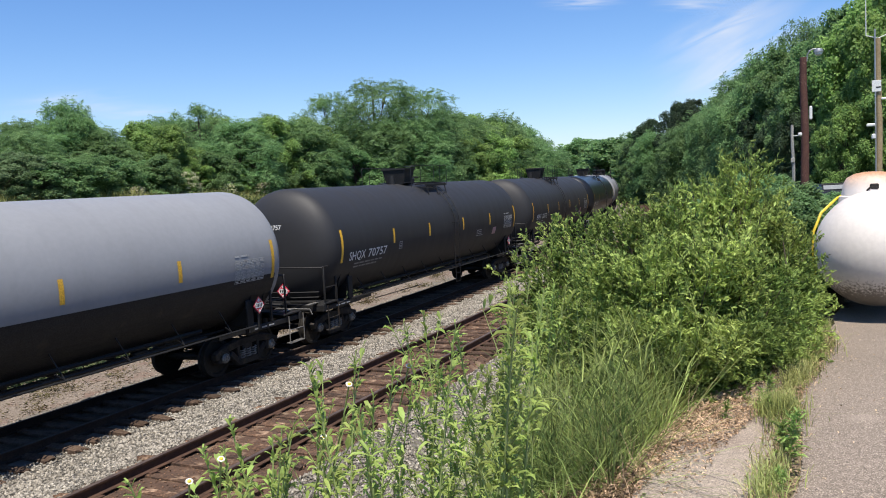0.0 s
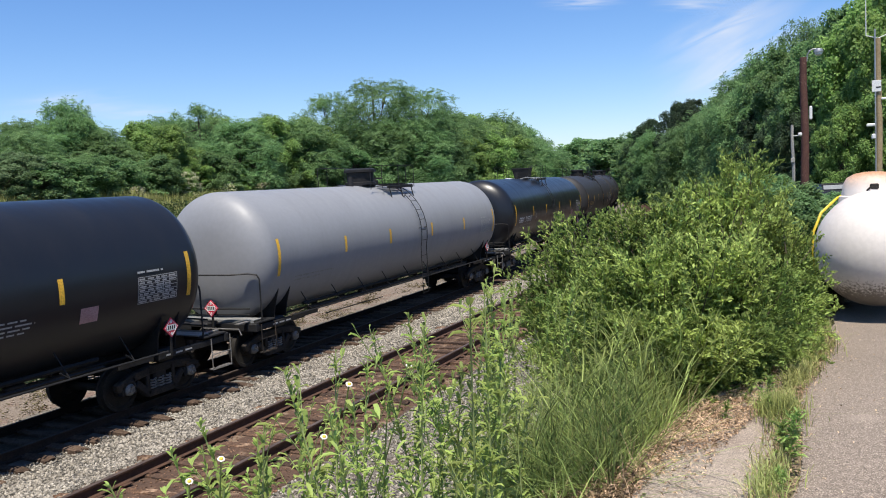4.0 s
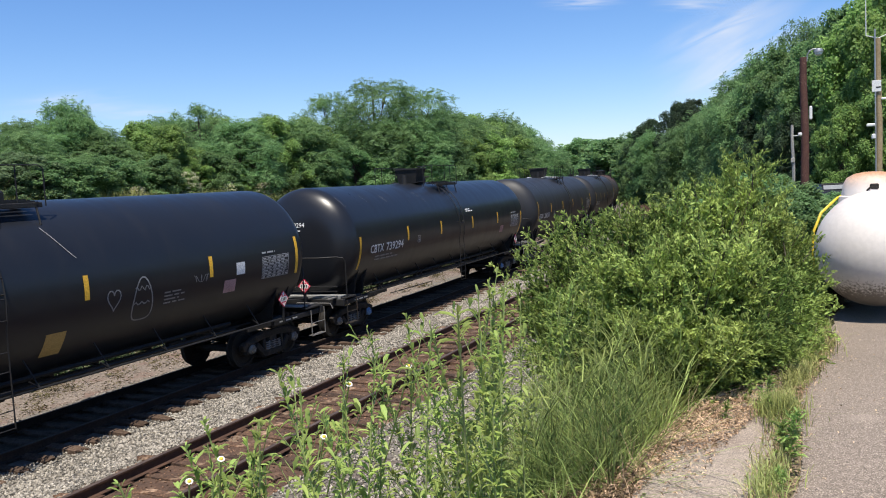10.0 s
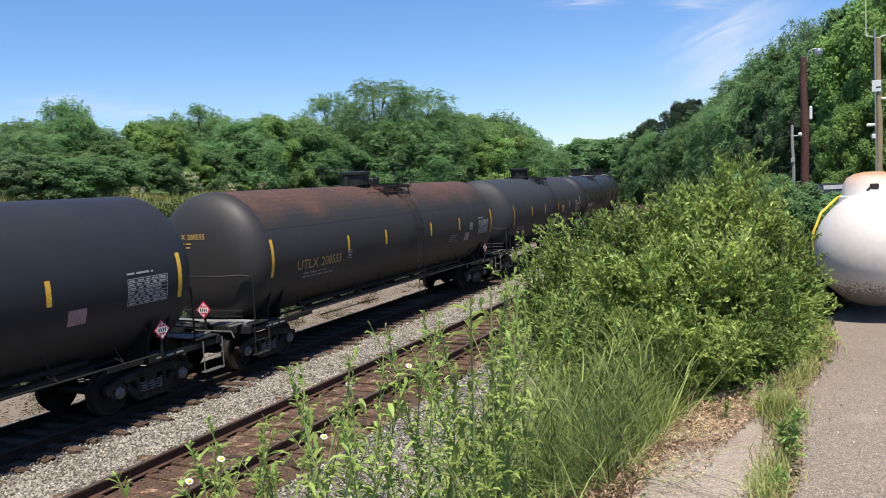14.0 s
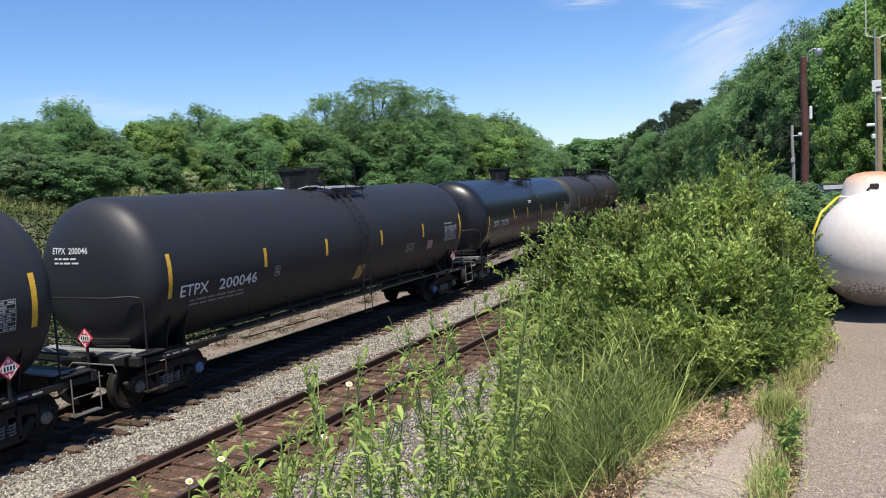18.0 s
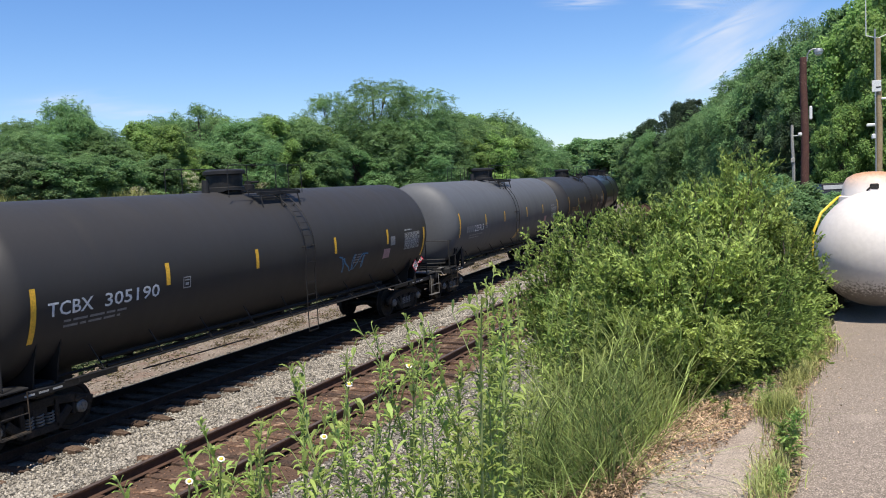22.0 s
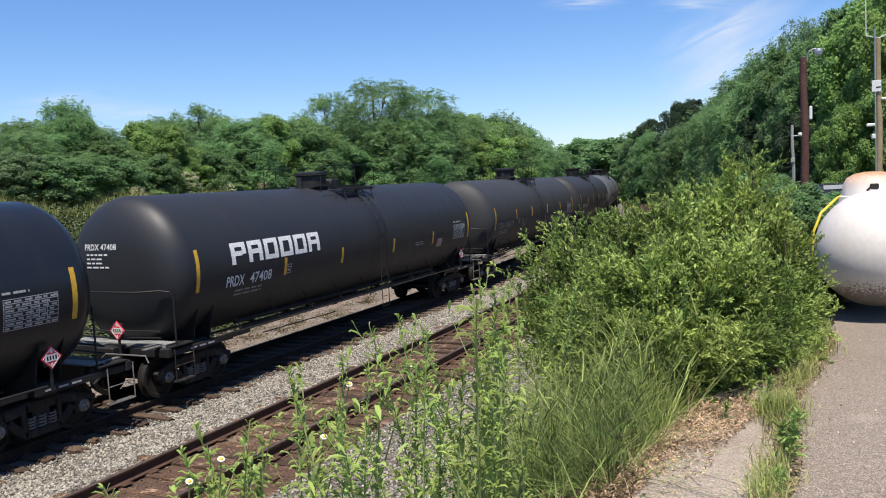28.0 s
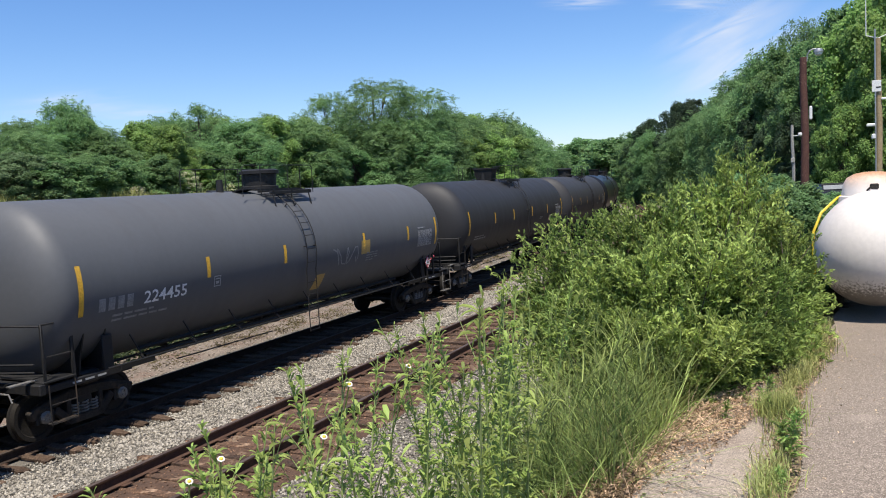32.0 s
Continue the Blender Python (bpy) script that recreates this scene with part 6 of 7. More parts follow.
for row in ((34.8, 31.8, 5.5, 0.8), (37.8, 31.5, 4.75, 0.7), (41.0, 31.4, 4.75, 0.7), (31.0, 31.8, 4.75, 0.7), (52.0, 33.0, 5.0, 0.7)):
    elder(*row)
RIGHT = "tall dark-green tree on the slope by the lot"
for row in ((146.9, 30.4, 9.6), (135, 25.5, 10.2), (125.7, 24.2, 10.6), (97.2, 11.6, 10.6), (94.5, 10.0, 11.0), (87.7, 7.6, 11.8), (80, 7.4, 10.4)):
    tree(TREE_RNG.choice(("tall", "tall_b")), *row, RIGHT, "trees by the lot", 1.05)
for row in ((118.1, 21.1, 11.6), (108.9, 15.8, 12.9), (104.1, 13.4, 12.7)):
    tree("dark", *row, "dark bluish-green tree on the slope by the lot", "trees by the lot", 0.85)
for row in ((77.8, 5.8, 12.4), (69.9, 3.9, 12.3), (62.0, 2.5, 12.0), (58.0, 1.1, 11.9), (72, 6.5, 9.6), (64, 4.6, 9.2), (58, 3.2, 8.6), (86, 10, 9.2), (98, 14.0, 9.4), (112, 20.0, 9.6), (120, 24.0, 9.0)):
    tree(TREE_RNG.choice(("tall", "tall_b", "round", "round_b")), *row, RIGHT, "trees by the lot", 0.85)
for row in ((55.0, -0.8, 12.0), (50.0, -1.6, 12.4), (51, 0.6, 9.4), (52, -5, 14), (57, -5, 15)):
    tree(TREE_RNG.choice(("tall", "tall_b")), *row, RIGHT, "trees by the lot", 0.8)
for row in ((45.9, -2.5, 12.0), (43.5, -4.4, 12.6), (44, -7, 13), (42.0, -1.5, 6.6), (42.6, -3.6, 6.8), (43.0, -2.4, 8.4)):
    tree("light", *row, "light-leaved tree by the poles", "trees by the lot", 0.72)
# Dark leaf colour paints the shaded hollow under the canopy.
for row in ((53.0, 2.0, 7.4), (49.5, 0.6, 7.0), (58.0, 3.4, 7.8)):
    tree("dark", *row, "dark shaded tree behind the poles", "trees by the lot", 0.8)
tree("open", 60.0, 0.1, 13.6, "airy tree rising above the wood by the lot", "trees by the lot", 0.55)

# ---------------------------------------------------------------- bush, grass and weeds in front


SWAY = []          # what the wind of the train stirs: the object, where it is rooted, how far it bends in degrees


def bush():
    """A dense leafy bush on the edge of the bank: upright shoots with small leaves all along."""
    rng = np.random.default_rng(5)
    t = thing("bush", None, None, "dense bright-green leafy bush on the bank's edge", "bush")
    crest = ((6.09, 1.97, 3.30), (6.34, 1.84, 3.51), (6.59, 1.66, 3.58), (6.46, 1.35, 3.64), (6.31, 1.06, 3.7), (6.35, 0.81, 3.8), (6.28, 0.48, 3.97), (6.5, 0.5, 3.8), (6.7, 0.5, 3.62))
    front = ((5.64, 1.75, 3.05), (5.44, 1.35, 3.36), (5.41, 0.99, 3.44), (5.36, 0.62, 3.44), (5.49, 0.42, 3.38), (5.85, 0.36, 3.24), (6.1, 0.3, 3.0), (5.9, 1.95, 2.95))
    low = ((5.17, 1.15, 2.98), (5.04, 0.77, 3.01), (4.98, 0.46, 2.99), (5.25, 0.42, 2.86), (5.7, 0.3, 2.8), (5.5, 1.7, 2.75), (5.0, 0.62, 2.8), (5.45, 0.36, 2.78))
    side = ((6.6, 0.24, 3.6), (6.85, 0.16, 3.42), (6.8, 0.1, 3.18), (6.75, 0.08, 2.96), (6.4, 0.16, 2.84), (6.0, 0.2, 2.76))
    for row, shoots, spread in ((crest, 46, 0.17), (front, 40, 0.14), (low, 38, 0.12), (side, 34, 0.1)):
        for cx, cy, top in row:
            g, pts, dirs = Geo(), [], []
            for i in range(shoots):
                tip = np.array([cx + rng.normal() * spread, cy + rng.normal() * spread, 0.0])
                tip[2] = top + 0.06 - abs(rng.normal()) * 0.26 - 0.5 * ((tip[0] - cx) ** 2 + (tip[1] - cy) ** 2)
                root = np.array([cx * 0.6 + 0.4 * 6.2 + rng.normal() * 0.12, cy * 0.6 + 0.4 * 0.9 + rng.normal() * 0.12, 2.25 - 0.15 * max(0, cy - 0.8)])
                mid = root * 0.45 + tip * 0.55 + np.array([0, 0, 0.14]) + rng.normal(size=3) * 0.06
                if i % 3 == 0:
                    g.tube([root, mid, tip], 0.007, 4, False, 0.0015)
                # side sprays with two rows of leaves, shorter towards the tip
                m = 11
                u = np.linspace(0.3, 0.97, m) + rng.normal(0, 0.02, m)
                w = u[:, None]
                at = (1 - w) ** 2 * root + 2 * w * (1 - w) * mid + w * w * tip
                along = 2 * (1 - w) * (mid - root) + 2 * w * (tip - mid)
                along /= np.linalg.norm(along, axis=1)[:, None]
                away = rng.normal(size=(m, 3))
                away -= along * np.sum(away * along, axis=1)[:, None]
                away /= np.linalg.norm(away, axis=1)[:, None]
                spray = away * 0.8 + along * 0.75 + np.array([0, 0, 0.15])
                long = (0.07 + 0.16 * (1.05 - u) * rng.uniform(0.6, 1.4, m))[:, None]
                for q in np.linspace(0.1, 1.0, 13):
                    pts.append(at + spray * long * q - np.array([0, 0, 0.05]) * q * q * long * 4 + rng.normal(size=(m, 3)) * 0.008)
                    dirs.append(spray + rng.normal(size=(m, 3)) * 0.55)
                q = np.linspace(0.72, 1.03, 16)[:, None]
                pts.append((1 - q) ** 2 * root + 2 * q * (1 - q) * mid + q * q * tip + rng.normal(size=(16, 3)) * 0.01)
                dirs.append(np.repeat(along[-1:], 16, 0) + rng.normal(size=(16, 3)) * 0.5)
            pts, dirs = np.concatenate(pts), np.concatenate(dirs)
            v, q = leaf_arrays(rng, pts, np.full(len(pts), 0.037), 0.38, 0.0, 1.0, 0.4, 0.12, dirs)
            base = np.array([cx * 0.6 + 0.4 * 6.2, cy * 0.6 + 0.4 * 0.9, 2.25])
            g.v = [(a - base[0], b - base[1], c - base[2]) for a, b, c in g.v]
            limb = part("branch", g, M_BARK, t, "thin brown leafy branch", at=pose(*base))
            part("foliage", fast_mesh("foliage", v - base, q, M_BUSH), None, limb)
            SWAY.append((limb, tuple(base), 1.3 if cy > 1.2 else 0.7))


bush()


def blades(rng, centres, heights, lean, width, mat, name, tilt=0.0):
    """Arching blades of four pieces each."""
    n = len(centres)
    az = rng.uniform(0, 2 * np.pi, n)
    out = np.stack([np.cos(az), np.sin(az), np.zeros(n)], 1)
    side = np.stack([-np.sin(az), np.cos(az), np.zeros(n)], 1)
    ln = np.abs(rng.normal(lean, lean * 0.6, n))
    vs = []
    for u, w in ((0, 1.0), (0.4, 0.9), (0.75, 0.6), (1.0, 0.08)):
        p = centres + out * (ln * u * u * heights)[:, None] + np.array([0, 0, 1]) * (heights * (u - 0.25 * np.minimum(ln, 1.2) * u * u))[:, None] + tilt * (heights * u)[:, None]
        vs += [p - side * width * w * 0.5, p + side * width * w * 0.5]
    v = np.stack(vs, 1).reshape(-1, 3)
    i = np.arange(n)[:, None] * 8
    q = np.concatenate([i + np.array([[2 * k, 2 * k + 1, 2 * k + 3, 2 * k + 2]]) for k in range(3)], 1).reshape(-1, 4)
    return fast_mesh(name, v, q, mat)


def grass():
    rng = np.random.default_rng(8)

    def put(name, label, x, y, h, lean, width, mat, tilt=0.0):
        z = ground_z(x, y) - 0.02
        z = np.where(y < 0.62, LOT_Z, z)
        thing(name, blades(rng, np.stack([x, y, z], 1), h, lean, width, mat, name, tilt), None, label, "grass", kind="stuff")

    for name, label, n, wide, mat, tall, lean, way in (
            ("tall_grass", "tall tangled green grass on the bank", 800, 0.006, M_GRASS, 1.0, 0.6, 0.4),
            ("low_grass", "short tangled green grass on the bank", 3600, 0.0065, M_GRASS, 0.5, 0.9, 0.6),
            ("seeding_grass", "pale seeding grass stalks in the clump", 520, 0.0042, M_PALEGRASS, 1.12, 0.35, 0.3)):
        x = rng.uniform(3.42, 5.05, n)
        lump = 0.75 + 0.25 * np.sin(x * 7.1 + 1.0) * np.sin(x * 3.3)
        y = 0.79 + (0.36 * x - 0.72) * rng.uniform(0, 1, n) ** 1.25 + rng.normal(0, 0.03, n)
        h = tall * (0.84 + 0.62 * np.clip(y - 0.85, 0, 0.55)) * lump * rng.uniform(0.35, 1.15, n) * (1 - 0.3 * np.maximum(0, x - 4.4))
        put(name, label, x, y, h, lean, wide, mat, rng.normal(0, way, (n, 3)) * np.array([1, 1, 0]))
    # upright culms with short arching blades set all the way up
    n, m = 300, 8
    x = rng.uniform(3.42, 5.0, n)
    y = 0.82 + (0.36 * x - 0.74) * rng.uniform(0, 1, n) ** 1.25 + rng.normal(0, 0.03, n)
    h = (0.9 + 0.5 * np.clip(y - 0.85, 0, 0.55)) * rng.uniform(0.5, 1.12, n) * (1 - 0.2 * np.maximum(0, x - 4.6)) * (0.8 + 0.2 * np.sin(x * 9.0) * np.sin(y * 8.0))
    way = rng.normal(0, 0.17, (n, 3)) * np.array([1, 1, 0])
    foot = np.stack([x, y, np.where(y < 0.62, LOT_Z, ground_z(x, y) - 0.02)], 1)
    stem = blades(rng, foot, h, 0.1, 0.0045, M_GRASS, "culms", way)
    culm = thing("culm_grass", stem, None, "upright grass culms with short arching blades", "grass", kind="stuff")
    u = rng.uniform(0.15, 1.0, (n, m))
    at = (foot[:, None, :] + (way + np.array([0, 0, 1.0]))[:, None, :] * (h[:, None] * u)[:, :, None]).reshape(-1, 3)
    part("blades", blades(rng, at, rng.uniform(0.08, 0.24, n * m), 0.75, 0.0062, M_GRASS, "blades", rng.normal(0, 0.55, (n * m, 3)) * np.array([1, 1, 0])), None, culm, kind="stuff")
    n = 2600
    x = rng.uniform(3.3, 5.1, n)
    y = 0.78 + np.abs(rng.normal(0, 0.3, n))
    put("under_grass", "short tangled grass under the clump", x, np.maximum(y, 0.74 + 0.05 * rng.normal(size=n)), rng.uniform(0.1, 0.4, n), 1.1, 0.007, M_GRASS)
    n = 46
    x, y = rng.normal(3.42, 0.09, n), 0.69 + np.abs(rng.normal(0, 0.06, n))
    put("broad_leaves", "broad dark-green leaves at the clump's foot", x, y, rng.uniform(0.1, 0.2, n), 0.7, 0.045, M_LOWWEED)
    n = 9000
    x, y = rng.uniform(1.6, 14, n), rng.uniform(0.8, 4.2, n)
    keep = (rng.uniform(size=n) < np.clip(1.1 - (y - 0.9) / 3.4, 0.05, 1)) & (y / x < 0.52)
    x, y = x[keep], y[keep]
    put("bank_grass", "rough green grass on the bank", x, y, rng.uniform(0.12, 0.5, len(x)), 0.5, 0.007, M_GRASS)
    n = 2600
    x = np.concatenate([rng.uniform(3.2, 7.4, 900), rng.normal(5.5, 0.28, 900), rng.normal(4.65, 0.16, 500), rng.normal(6.6, 0.4, 300)])
    clump = 0.5 + 0.5 * np.sin(x * 5.3) * np.sin(x * 2.1 + 1)
    y = np.array([crack_y(a) for a in x]) + 0.04 + rng.normal(size=n) * (0.02 + 0.05 * clump)
    put("crack_grass", "yellowish grass growing in the pavement crack", x, y, rng.uniform(0.03, 0.16, n) * (0.35 + clump), 0.6, 0.005, M_PALEGRASS)
    n = 600
    x = np.concatenate([rng.normal(3.5, 0.12, 400), rng.normal(4.72, 0.09, 200)])
    y = np.array([crack_y(a) for a in x]) + 0.035 + rng.normal(0, 0.04, n) + np.where(x > 4.2, 0.08, 0)
    put("bright_grass", "fresh green grass tuft in the pavement crack", x, y, rng.uniform(0.03, 0.13, n), 0.7, 0.0045, M_PALEGRASS)
    n = 20000
    x, o = rng.uniform(5, 75, n), rng.uniform(14.8, 19.5, n)
    y = TRACK_Y + o + np.where(x > CURVE_S, (x - CURVE_S) ** 2 / (2 * CURVE_R), 0)
    put("far_grass", "pale yellow-green meadow grass on the far bank", x, y, rng.uniform(0.25, 0.6, n), 0.4, 0.025, M_PALEGRASS)
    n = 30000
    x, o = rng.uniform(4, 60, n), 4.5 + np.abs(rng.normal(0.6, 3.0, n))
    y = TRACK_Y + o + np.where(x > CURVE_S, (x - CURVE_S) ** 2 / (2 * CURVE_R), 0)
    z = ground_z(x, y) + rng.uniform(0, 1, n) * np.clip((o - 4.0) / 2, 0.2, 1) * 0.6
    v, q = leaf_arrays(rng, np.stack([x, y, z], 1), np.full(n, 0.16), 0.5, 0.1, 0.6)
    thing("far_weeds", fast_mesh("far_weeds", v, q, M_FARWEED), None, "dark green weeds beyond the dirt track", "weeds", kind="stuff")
    n = 9000
    spot = rng.integers(0, 130, n)
    x = rng.uniform(4, 50, 130)[spot] + rng.normal(0, 0.25, n)
    o = rng.uniform(2.9, 5.2, 130)[spot] + rng.normal(0, 0.16, n)
    y = TRACK_Y + o + np.where(x > CURVE_S, (x - CURVE_S) ** 2 / (2 * CURVE_R), 0)
    v, q = leaf_arrays(rng, np.stack([x, y, ground_z(x, y) + 0.22 * rng.uniform(0, 1, n) ** 2], 1), np.full(n, 0.09), 0.3, 0.1, 0.6)
    thing("dry_weeds", fast_mesh("dry_weeds", v, q, M_DRYWEED), None, "brownish tufts on the dirt beyond the train", "weeds", kind="stuff")
    n = 60000
    x, o = rng.uniform(0, 60, n), rng.uniform(8, 16.5, n)
    y = TRACK_Y + o + np.where(x > CURVE_S, (x - CURVE_S) ** 2 / (2 * CURVE_R), 0)
    z = ground_z(x, y) + rng.uniform(0, 1, n) ** 2 * (0.3 + 0.5 * np.clip(np.sin(x * 1.7) * np.sin(y * 2.3 + x), 0, 1))
    v, q = leaf_arrays(rng, np.stack([x, y, z], 1), np.full(n, 0.15), 0.5, 0.1, 0.6)
    thing("bank_weeds", fast_mesh("bank_weeds", v, q, M_BANKWEED), None, "green weeds covering the far bank", "weeds", kind="stuff")


grass()


def litter():
    """Dry leaves and stalks along the pavement's edge and its crack."""
    rng = np.random.default_rng(21)
    n = 16000
    x = 2.4 + 3.4 * rng.uniform(0, 1, n) ** 1.3
    edge = np.interp(x, (2.4, 3.2, 3.9, 4.7, 5.2, 5.8), (0.72, 0.7, 0.66, 0.5, 0.4, 0.26))
    y = edge + np.abs(rng.normal(0.0, 0.16, n)) - 0.2 * rng.random(n) ** 2 * np.clip((x - 3.3) / 0.8, 0.2, 1)
    j = n // 3
    x[-j:] = rng.normal(4.4, 0.42, j)
    y[-j:] = np.interp(x[-j:], (2.4, 3.2, 3.9, 4.7, 5.2, 5.8), (0.72, 0.7, 0.66, 0.5, 0.4, 0.26)) + 0.06 - 0.3 * rng.uniform(0, 1, j) ** 1.6
    k = n // 4
    x[:k] = rng.uniform(3.2, 7.0, k)
    y[:k] = np.array([crack_y(a) for a in x[:k]]) + 0.03 + rng.normal(size=k) * 0.05
    z = np.where(y < edge + 0.12, LOT_Z + 0.004, np.maximum(ground_z(x, y), LOT_Z - 0.06 - (y - edge) * 0.1) + 0.012)
    v, q = leaf_arrays(rng, np.stack([x, y, z + rng.uniform(0, 0.02, n)], 1), np.full(n, 0.02), 0.3, 0.0, 2.0, 0.6)
    thing("leaf_litter", fast_mesh("leaf_litter", v, q, M_STRAW), None, "orange-brown dry leaves along the pavement edge", "leaf litter", kind="stuff")
    n = 3600
    x, y = rng.uniform(3.0, 3.62, n), 0.72 + np.abs(rng.normal(0, 0.13, n))
    z = np.maximum(ground_z(x, y), LOT_Z - 0.05 - (y - 0.7) * 0.2) + 0.09 * rng.uniform(0, 1, n) ** 1.6
    v, q = leaf_arrays(rng, np.stack([x, y, z], 1), np.full(n, 0.03), 0.22, 0.0, 0.6, 0.6)
    thing("dead_plants", fast_mesh("dead_plants", v, q, M_DEAD), None, "tangle of dead brown plants at the bank's edge", "dead plants", kind="stuff")
    n = 420
    x = rng.uniform(3.2, 9, n)
    y = np.array([crack_y(a) for a in x]) - 0.04 - 1.6 * rng.uniform(0, 1, n) ** 1.5
    v, q = leaf_arrays(rng, np.stack([x, y, np.full(n, LOT_Z + 0.004)], 1), np.full(n, 0.012), 0.5, 0.0, 2.5, 0.7)
    thing("lot_debris", fast_mesh("lot_debris", v, q, M_STRAW), None, "pale leaf scraps strewn over the asphalt", "leaf litter", kind="stuff")
    m = 40
    x = rng.uniform(3.2, 4.8, m)
    c = np.stack([x, 0.66 + np.abs(rng.normal(0, 0.16, m)), np.full(m, LOT_Z + 0.0)], 1)
    c[:, 2] = np.maximum(ground_z(c[:, 0], c[:, 1]), LOT_Z - 0.08) + 0.01
    thing("dry_stalks", blades(rng, c, rng.uniform(0.08, 0.3, m), 1.6, 0.003, M_STRAW, "dry_stalks"), None, "straw-coloured dry stalks by the bank", "dry grass", kind="stuff")


litter()


def weed_meshes(seed, leaves=150, length=0.056, height=1.0, low=0.05, mat=None, slim=1.0):
    """A stem with lance-shaped, folded leaves all the way up, tighter towards the tip, and a few side shoots."""
    rng = np.random.default_rng(seed)
    bend = rng.uniform(-0.14, 0.14, 2) * height

    def axis(u):
        return np.stack([bend[0] * u * u, bend[1] * u * u, u * height], 1)
    g = Geo().tube([tuple(p) for p in axis(np.linspace(0, 1, 7))], 0.0045, 5, False, 0.0018)
    n = leaves
    u = rng.uniform(low, 1.0, n) ** 0.75
    start = axis(u)
    az = np.arange(n) * 2.4 + rng.normal(0, 0.3, n)
    for i in range(4):
        a, u0 = rng.uniform(0, 6.28), rng.uniform(0.5, 0.9)
        p = axis(np.array([u0]))[0]
        tip = p + np.array([0.08 * math.cos(a), 0.08 * math.sin(a), 0.14]) * min(1.0, height * 1.2)
        g.tube([tuple(p), tuple(tip)], 0.002, 4, False, 0.001)
        sel = rng.integers(0, n, 7)
        w = rng.uniform(0.3, 1, 7)[:, None]
        start[sel] = p * (1 - w) + tip * w
    L = length * rng.uniform(0.55, 1.25, n) * (1.3 - 0.75 * u)
    el = rng.normal(0.6, 0.35, n) + 0.35 * (u > 0.88)
    flat = np.stack([np.cos(az), np.sin(az), 0 * az], 1)
    side = np.stack([-np.sin(az), np.cos(az), 0 * az], 1)
    up = np.array([0, 0, 1.0])

    def along(f, sag):
        return start + flat * (L * f * np.cos(el))[:, None] + up * (L * (f * np.sin(el) - sag))[:, None]
    wd = (L * slim * rng.uniform(0.1, 0.155, n))[:, None]
    m1, m2, tip = along(0.35, 0.0), along(0.7, 0.06), along(1.0, 0.24)
    lift = up * wd * 0.6
    v = np.stack([start, m1 + side * wd + lift, m1, m1 - side * wd + lift, m2 + side * wd * 0.8 + lift, m2, m2 - side * wd * 0.8 + lift, tip], 1).reshape(-1, 3)
    i = np.arange(n)[:, None] * 8
    tri = ((0, 1, 2), (0, 2, 3), (1, 4, 5), (1, 5, 2), (2, 5, 6), (2, 6, 3), (4, 7, 5), (5, 7, 6))
    q = np.concatenate([i + np.array([t]) for t in tri], 1).reshape(-1, 3)
    return g.mesh("stem", M_STEM), fast_mesh("leaves", v, q, mat or M_WEED)


WEEDS = [weed_meshes(40 + k) for k in range(7)]
WRNG = random.Random(12)


def weed(x, y, top, wide=1.0, label="tall leafy green weed on the bank", floor=None):
    z = (float(ground_z(np.array(x), np.array(y))) if floor is None else floor) - 0.02
    w = thing("weed", None, None, label, "weed", at=pose(x, y, z, 0, 0, WRNG.uniform(0, 360)), group="weeds on the bank")
    stem, leaves = WEEDS[WRNG.randrange(7)]
    size = Matrix.Diagonal((wide, wide, top - z, 1))
    part("stem", stem, None, w, at=size)
    part("foliage", leaves, None, w, at=size)
    SWAY.append((w, (x, y, z), WRNG.uniform(1.5, 3.0)))


def weed_slope(r):
    """How far below the eye, a metre off, the weeds' tips reach along each direction."""
    return float(np.interp(r, (0.33, 0.40, 0.46, 0.51, 0.6, 0.66, 0.81, 0.95), (-0.17, -0.125, -0.17, -0.165, -0.235, -0.21, -0.27, -0.31)))


for i in range(40):
    r = (0.378, 0.392, 0.4, 0.415, 0.43, 0.445, 0.475, 0.51, 0.54, 0.6, 0.63, 0.66, 0.72, 0.81, 0.88, 0.94)[i % 16] + WRNG.gauss(0, 0.011)
    d = WRNG.uniform(1.8, 2.9) if r < 0.6 else WRNG.uniform(1.7, 2.3)
    x = d / math.hypot(1, r)
    drop = weed_slope(r) - (0.0 if i < 16 else abs(WRNG.gauss(0, 0.09)))
    weed(x, x * r, 3.9 + d * drop, WRNG.uniform(0.75, 1.1))
for cx, cy, top, wide in ((1.72, 1.37, 3.28, 1.2), (1.66, 1.35, 3.24, 1.1), (1.8, 1.38, 3.24, 1.2), (1.62, 1.3, 3.2, 1.1), (1.36, 1.33, 3.24, 1.1), (1.43, 1.37, 3.21, 1.2), (1.4, 1.3, 3.2, 1.0), (1.75, 1.3, 3.18, 1.1), (1.69, 1.42, 3.22, 1.1), (1.48, 1.33, 3.18, 1.1)):
    weed(cx, cy, top, wide, "bushy leafy weed on the bank")
for i in range(14):
    weed(WRNG.uniform(4.7, 5.2), WRNG.uniform(0.95, 1.7), WRNG.uniform(2.9, 3.25), WRNG.uniform(1.0, 1.5), "leafy green shoot among the tall grass")
LOWWEEDS = [weed_meshes(60 + k, 110, 0.075, 0.24, 0.1, M_LOWWEED, 0.75) for k in range(4)]
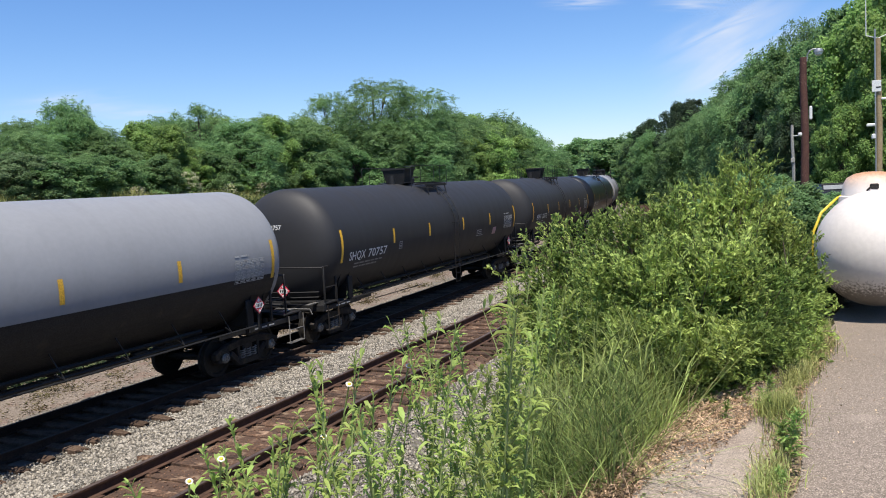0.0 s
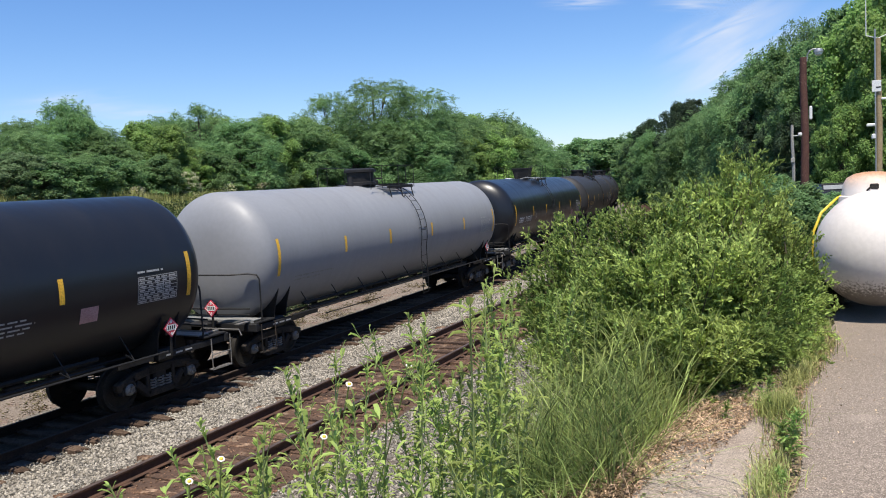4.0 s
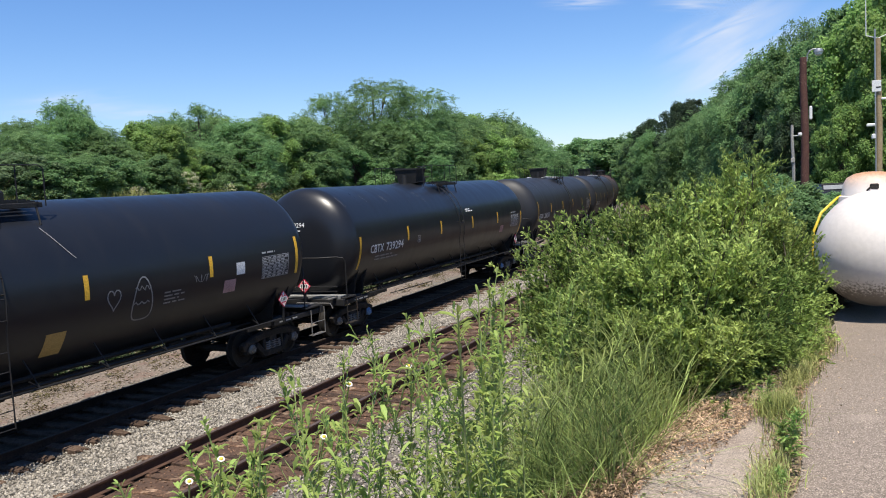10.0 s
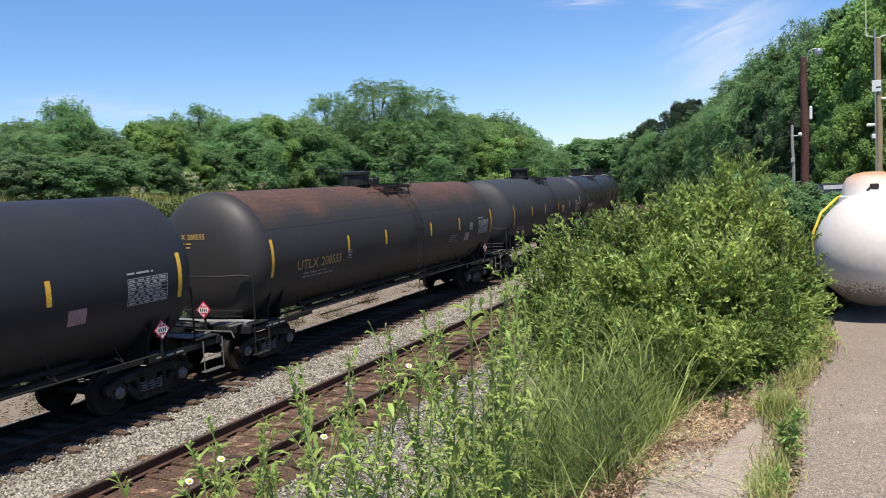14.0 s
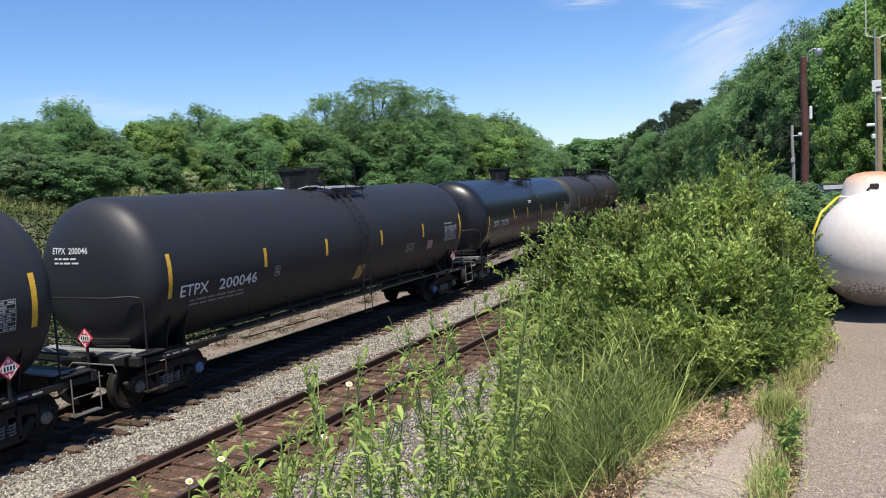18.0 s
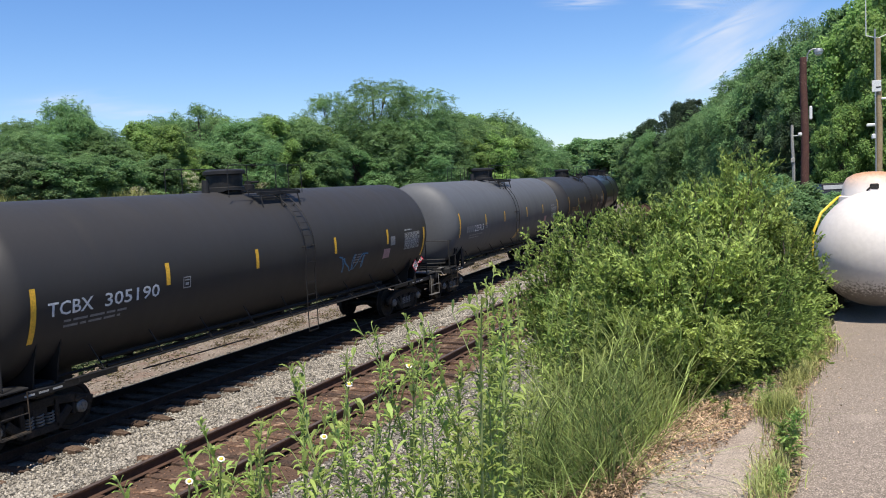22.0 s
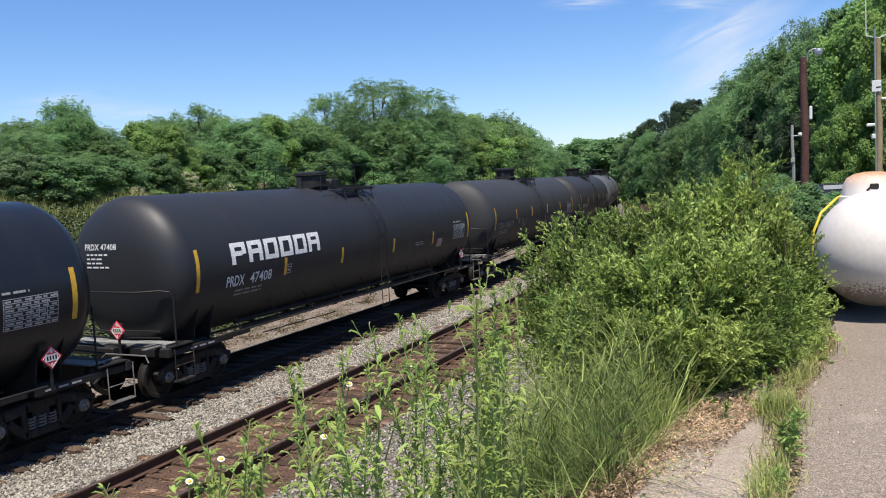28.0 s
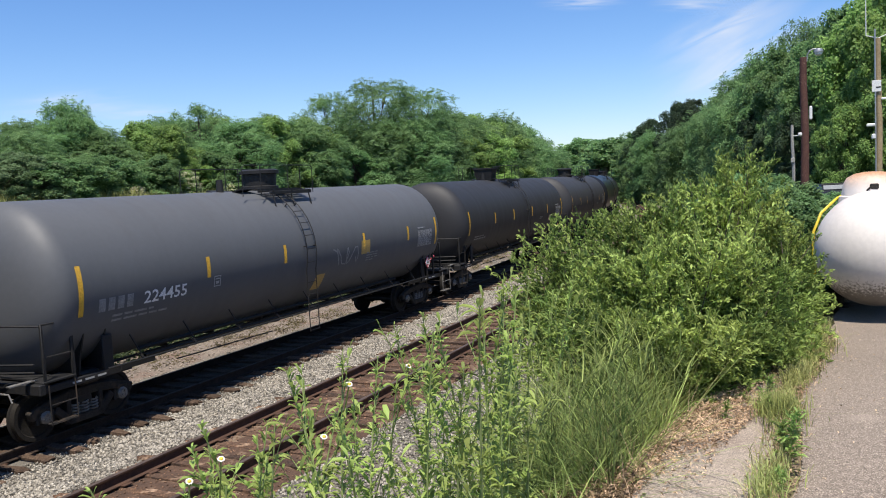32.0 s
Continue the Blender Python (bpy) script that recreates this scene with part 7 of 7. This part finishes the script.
for i, (x, y, size) in enumerate(((3.82, 0.11, 1.0), (3.85, 0.14, 0.8), (3.55, 0.15, 0.4), (3.46, 0.13, 0.45), (4.82, 0.24, 0.65), (4.72, 0.27, 0.5), (4.62, 0.23, 0.45),
                                  (4.42, 0.44, 0.5), (6.9, 0.0, 0.6), (7.3, 0.02, 0.8))):
    w = thing("weed", None, None, "bushy green weed in the pavement crack", "weed", at=pose(x, y, LOT_Z - 0.01, 0, 0, 77 * i), group="weeds in the pavement")
    stem, leaves = LOWWEEDS[i % 4]
    part("stem", stem, None, w, at=Matrix.Scale(size, 4))
    part("foliage", leaves, None, w, at=Matrix.Scale(size, 4))

# shrubs along the lot behind the bush
for x, y, top in ((8.6, 0.35, 3.55), (9.4, 0.9, 3.6), (10.0, 0.22, 3.66), (11.2, 0.25, 3.66), (12.2, 0.75, 3.7), (10.6, 1.5, 3.5), (14, 0.7, 3.75), (16, 1.3, 3.7), (19, 1.2, 3.7), (22, 1.6, 3.7), (26, 1.8, 3.7), (30, 2.4, 3.6), (12.6, -0.12, 3.4), (15.5, -0.2, 3.36), (18.5, -0.45, 3.3)):
    tree("shrub", x, y, top, "low dark-green shrub along the lot", "shrubs by the lot", 1.15)


def flower(x, y, z):
    f = thing("daisy", None, None, "small white daisy-like flower with a yellow disc", "flower", at=pose(x, y, z, 25, -20, 0), group="flowers on the bank")
    g = Geo()
    for k in range(16):
        a = 2 * math.pi * k / 16
        c, s = math.cos(a), math.sin(a)
        g.add([(0.003 * c, 0.003 * s, 0), (0.009 * c - 0.002 * s, 0.009 * s + 0.002 * c, 0.001), (0.0125 * c, 0.0125 * s, 0.0), (0.009 * c + 0.002 * s, 0.009 * s - 0.002 * c, 0.001)], [(0, 3, 2, 1)])
    part("petals", g, M_PETAL, f, at=Matrix.Scale(0.8, 4))
    part("disc", Geo().lathe([(-0.002, 0.005), (0.002, 0.005), (0.004, 0.003), (0.0045, 0.0005)], 10, "z"), M_DISC, f)
    part("stalk", Geo().tube([(0, 0, 0), (0.01, 0.0, -0.15), (0.0, 0.01, -1.1)], 0.0025, 4), M_STEM, f)


for p in ((1.65, 1.13, 3.28), (1.94, 1.03, 3.40), (1.72, 1.09, 3.40), (1.46, 1.30, 3.27), (1.36, 1.31, 3.25)):
    flower(*p)

# leaves stir in the wind that the train drags along
def stir():
    rng = random.Random(9)
    for ob, base, bend in SWAY:
        turn = ob.matrix_basis.to_3x3().to_4x4()
        rows = []
        for i in range(81):
            t = 0.4 * i
            a, b = bend * (0.35 + math.sin(t * 2.1 + base[0]) + 0.5 * rng.uniform(-1, 1)), bend * (math.cos(t * 1.7 + base[1] * 2) + 0.5 * rng.uniform(-1, 1))
            rows.append((t, pose(*base, a, -abs(b), 0) @ turn))
        walk(ob, rows)


motions()
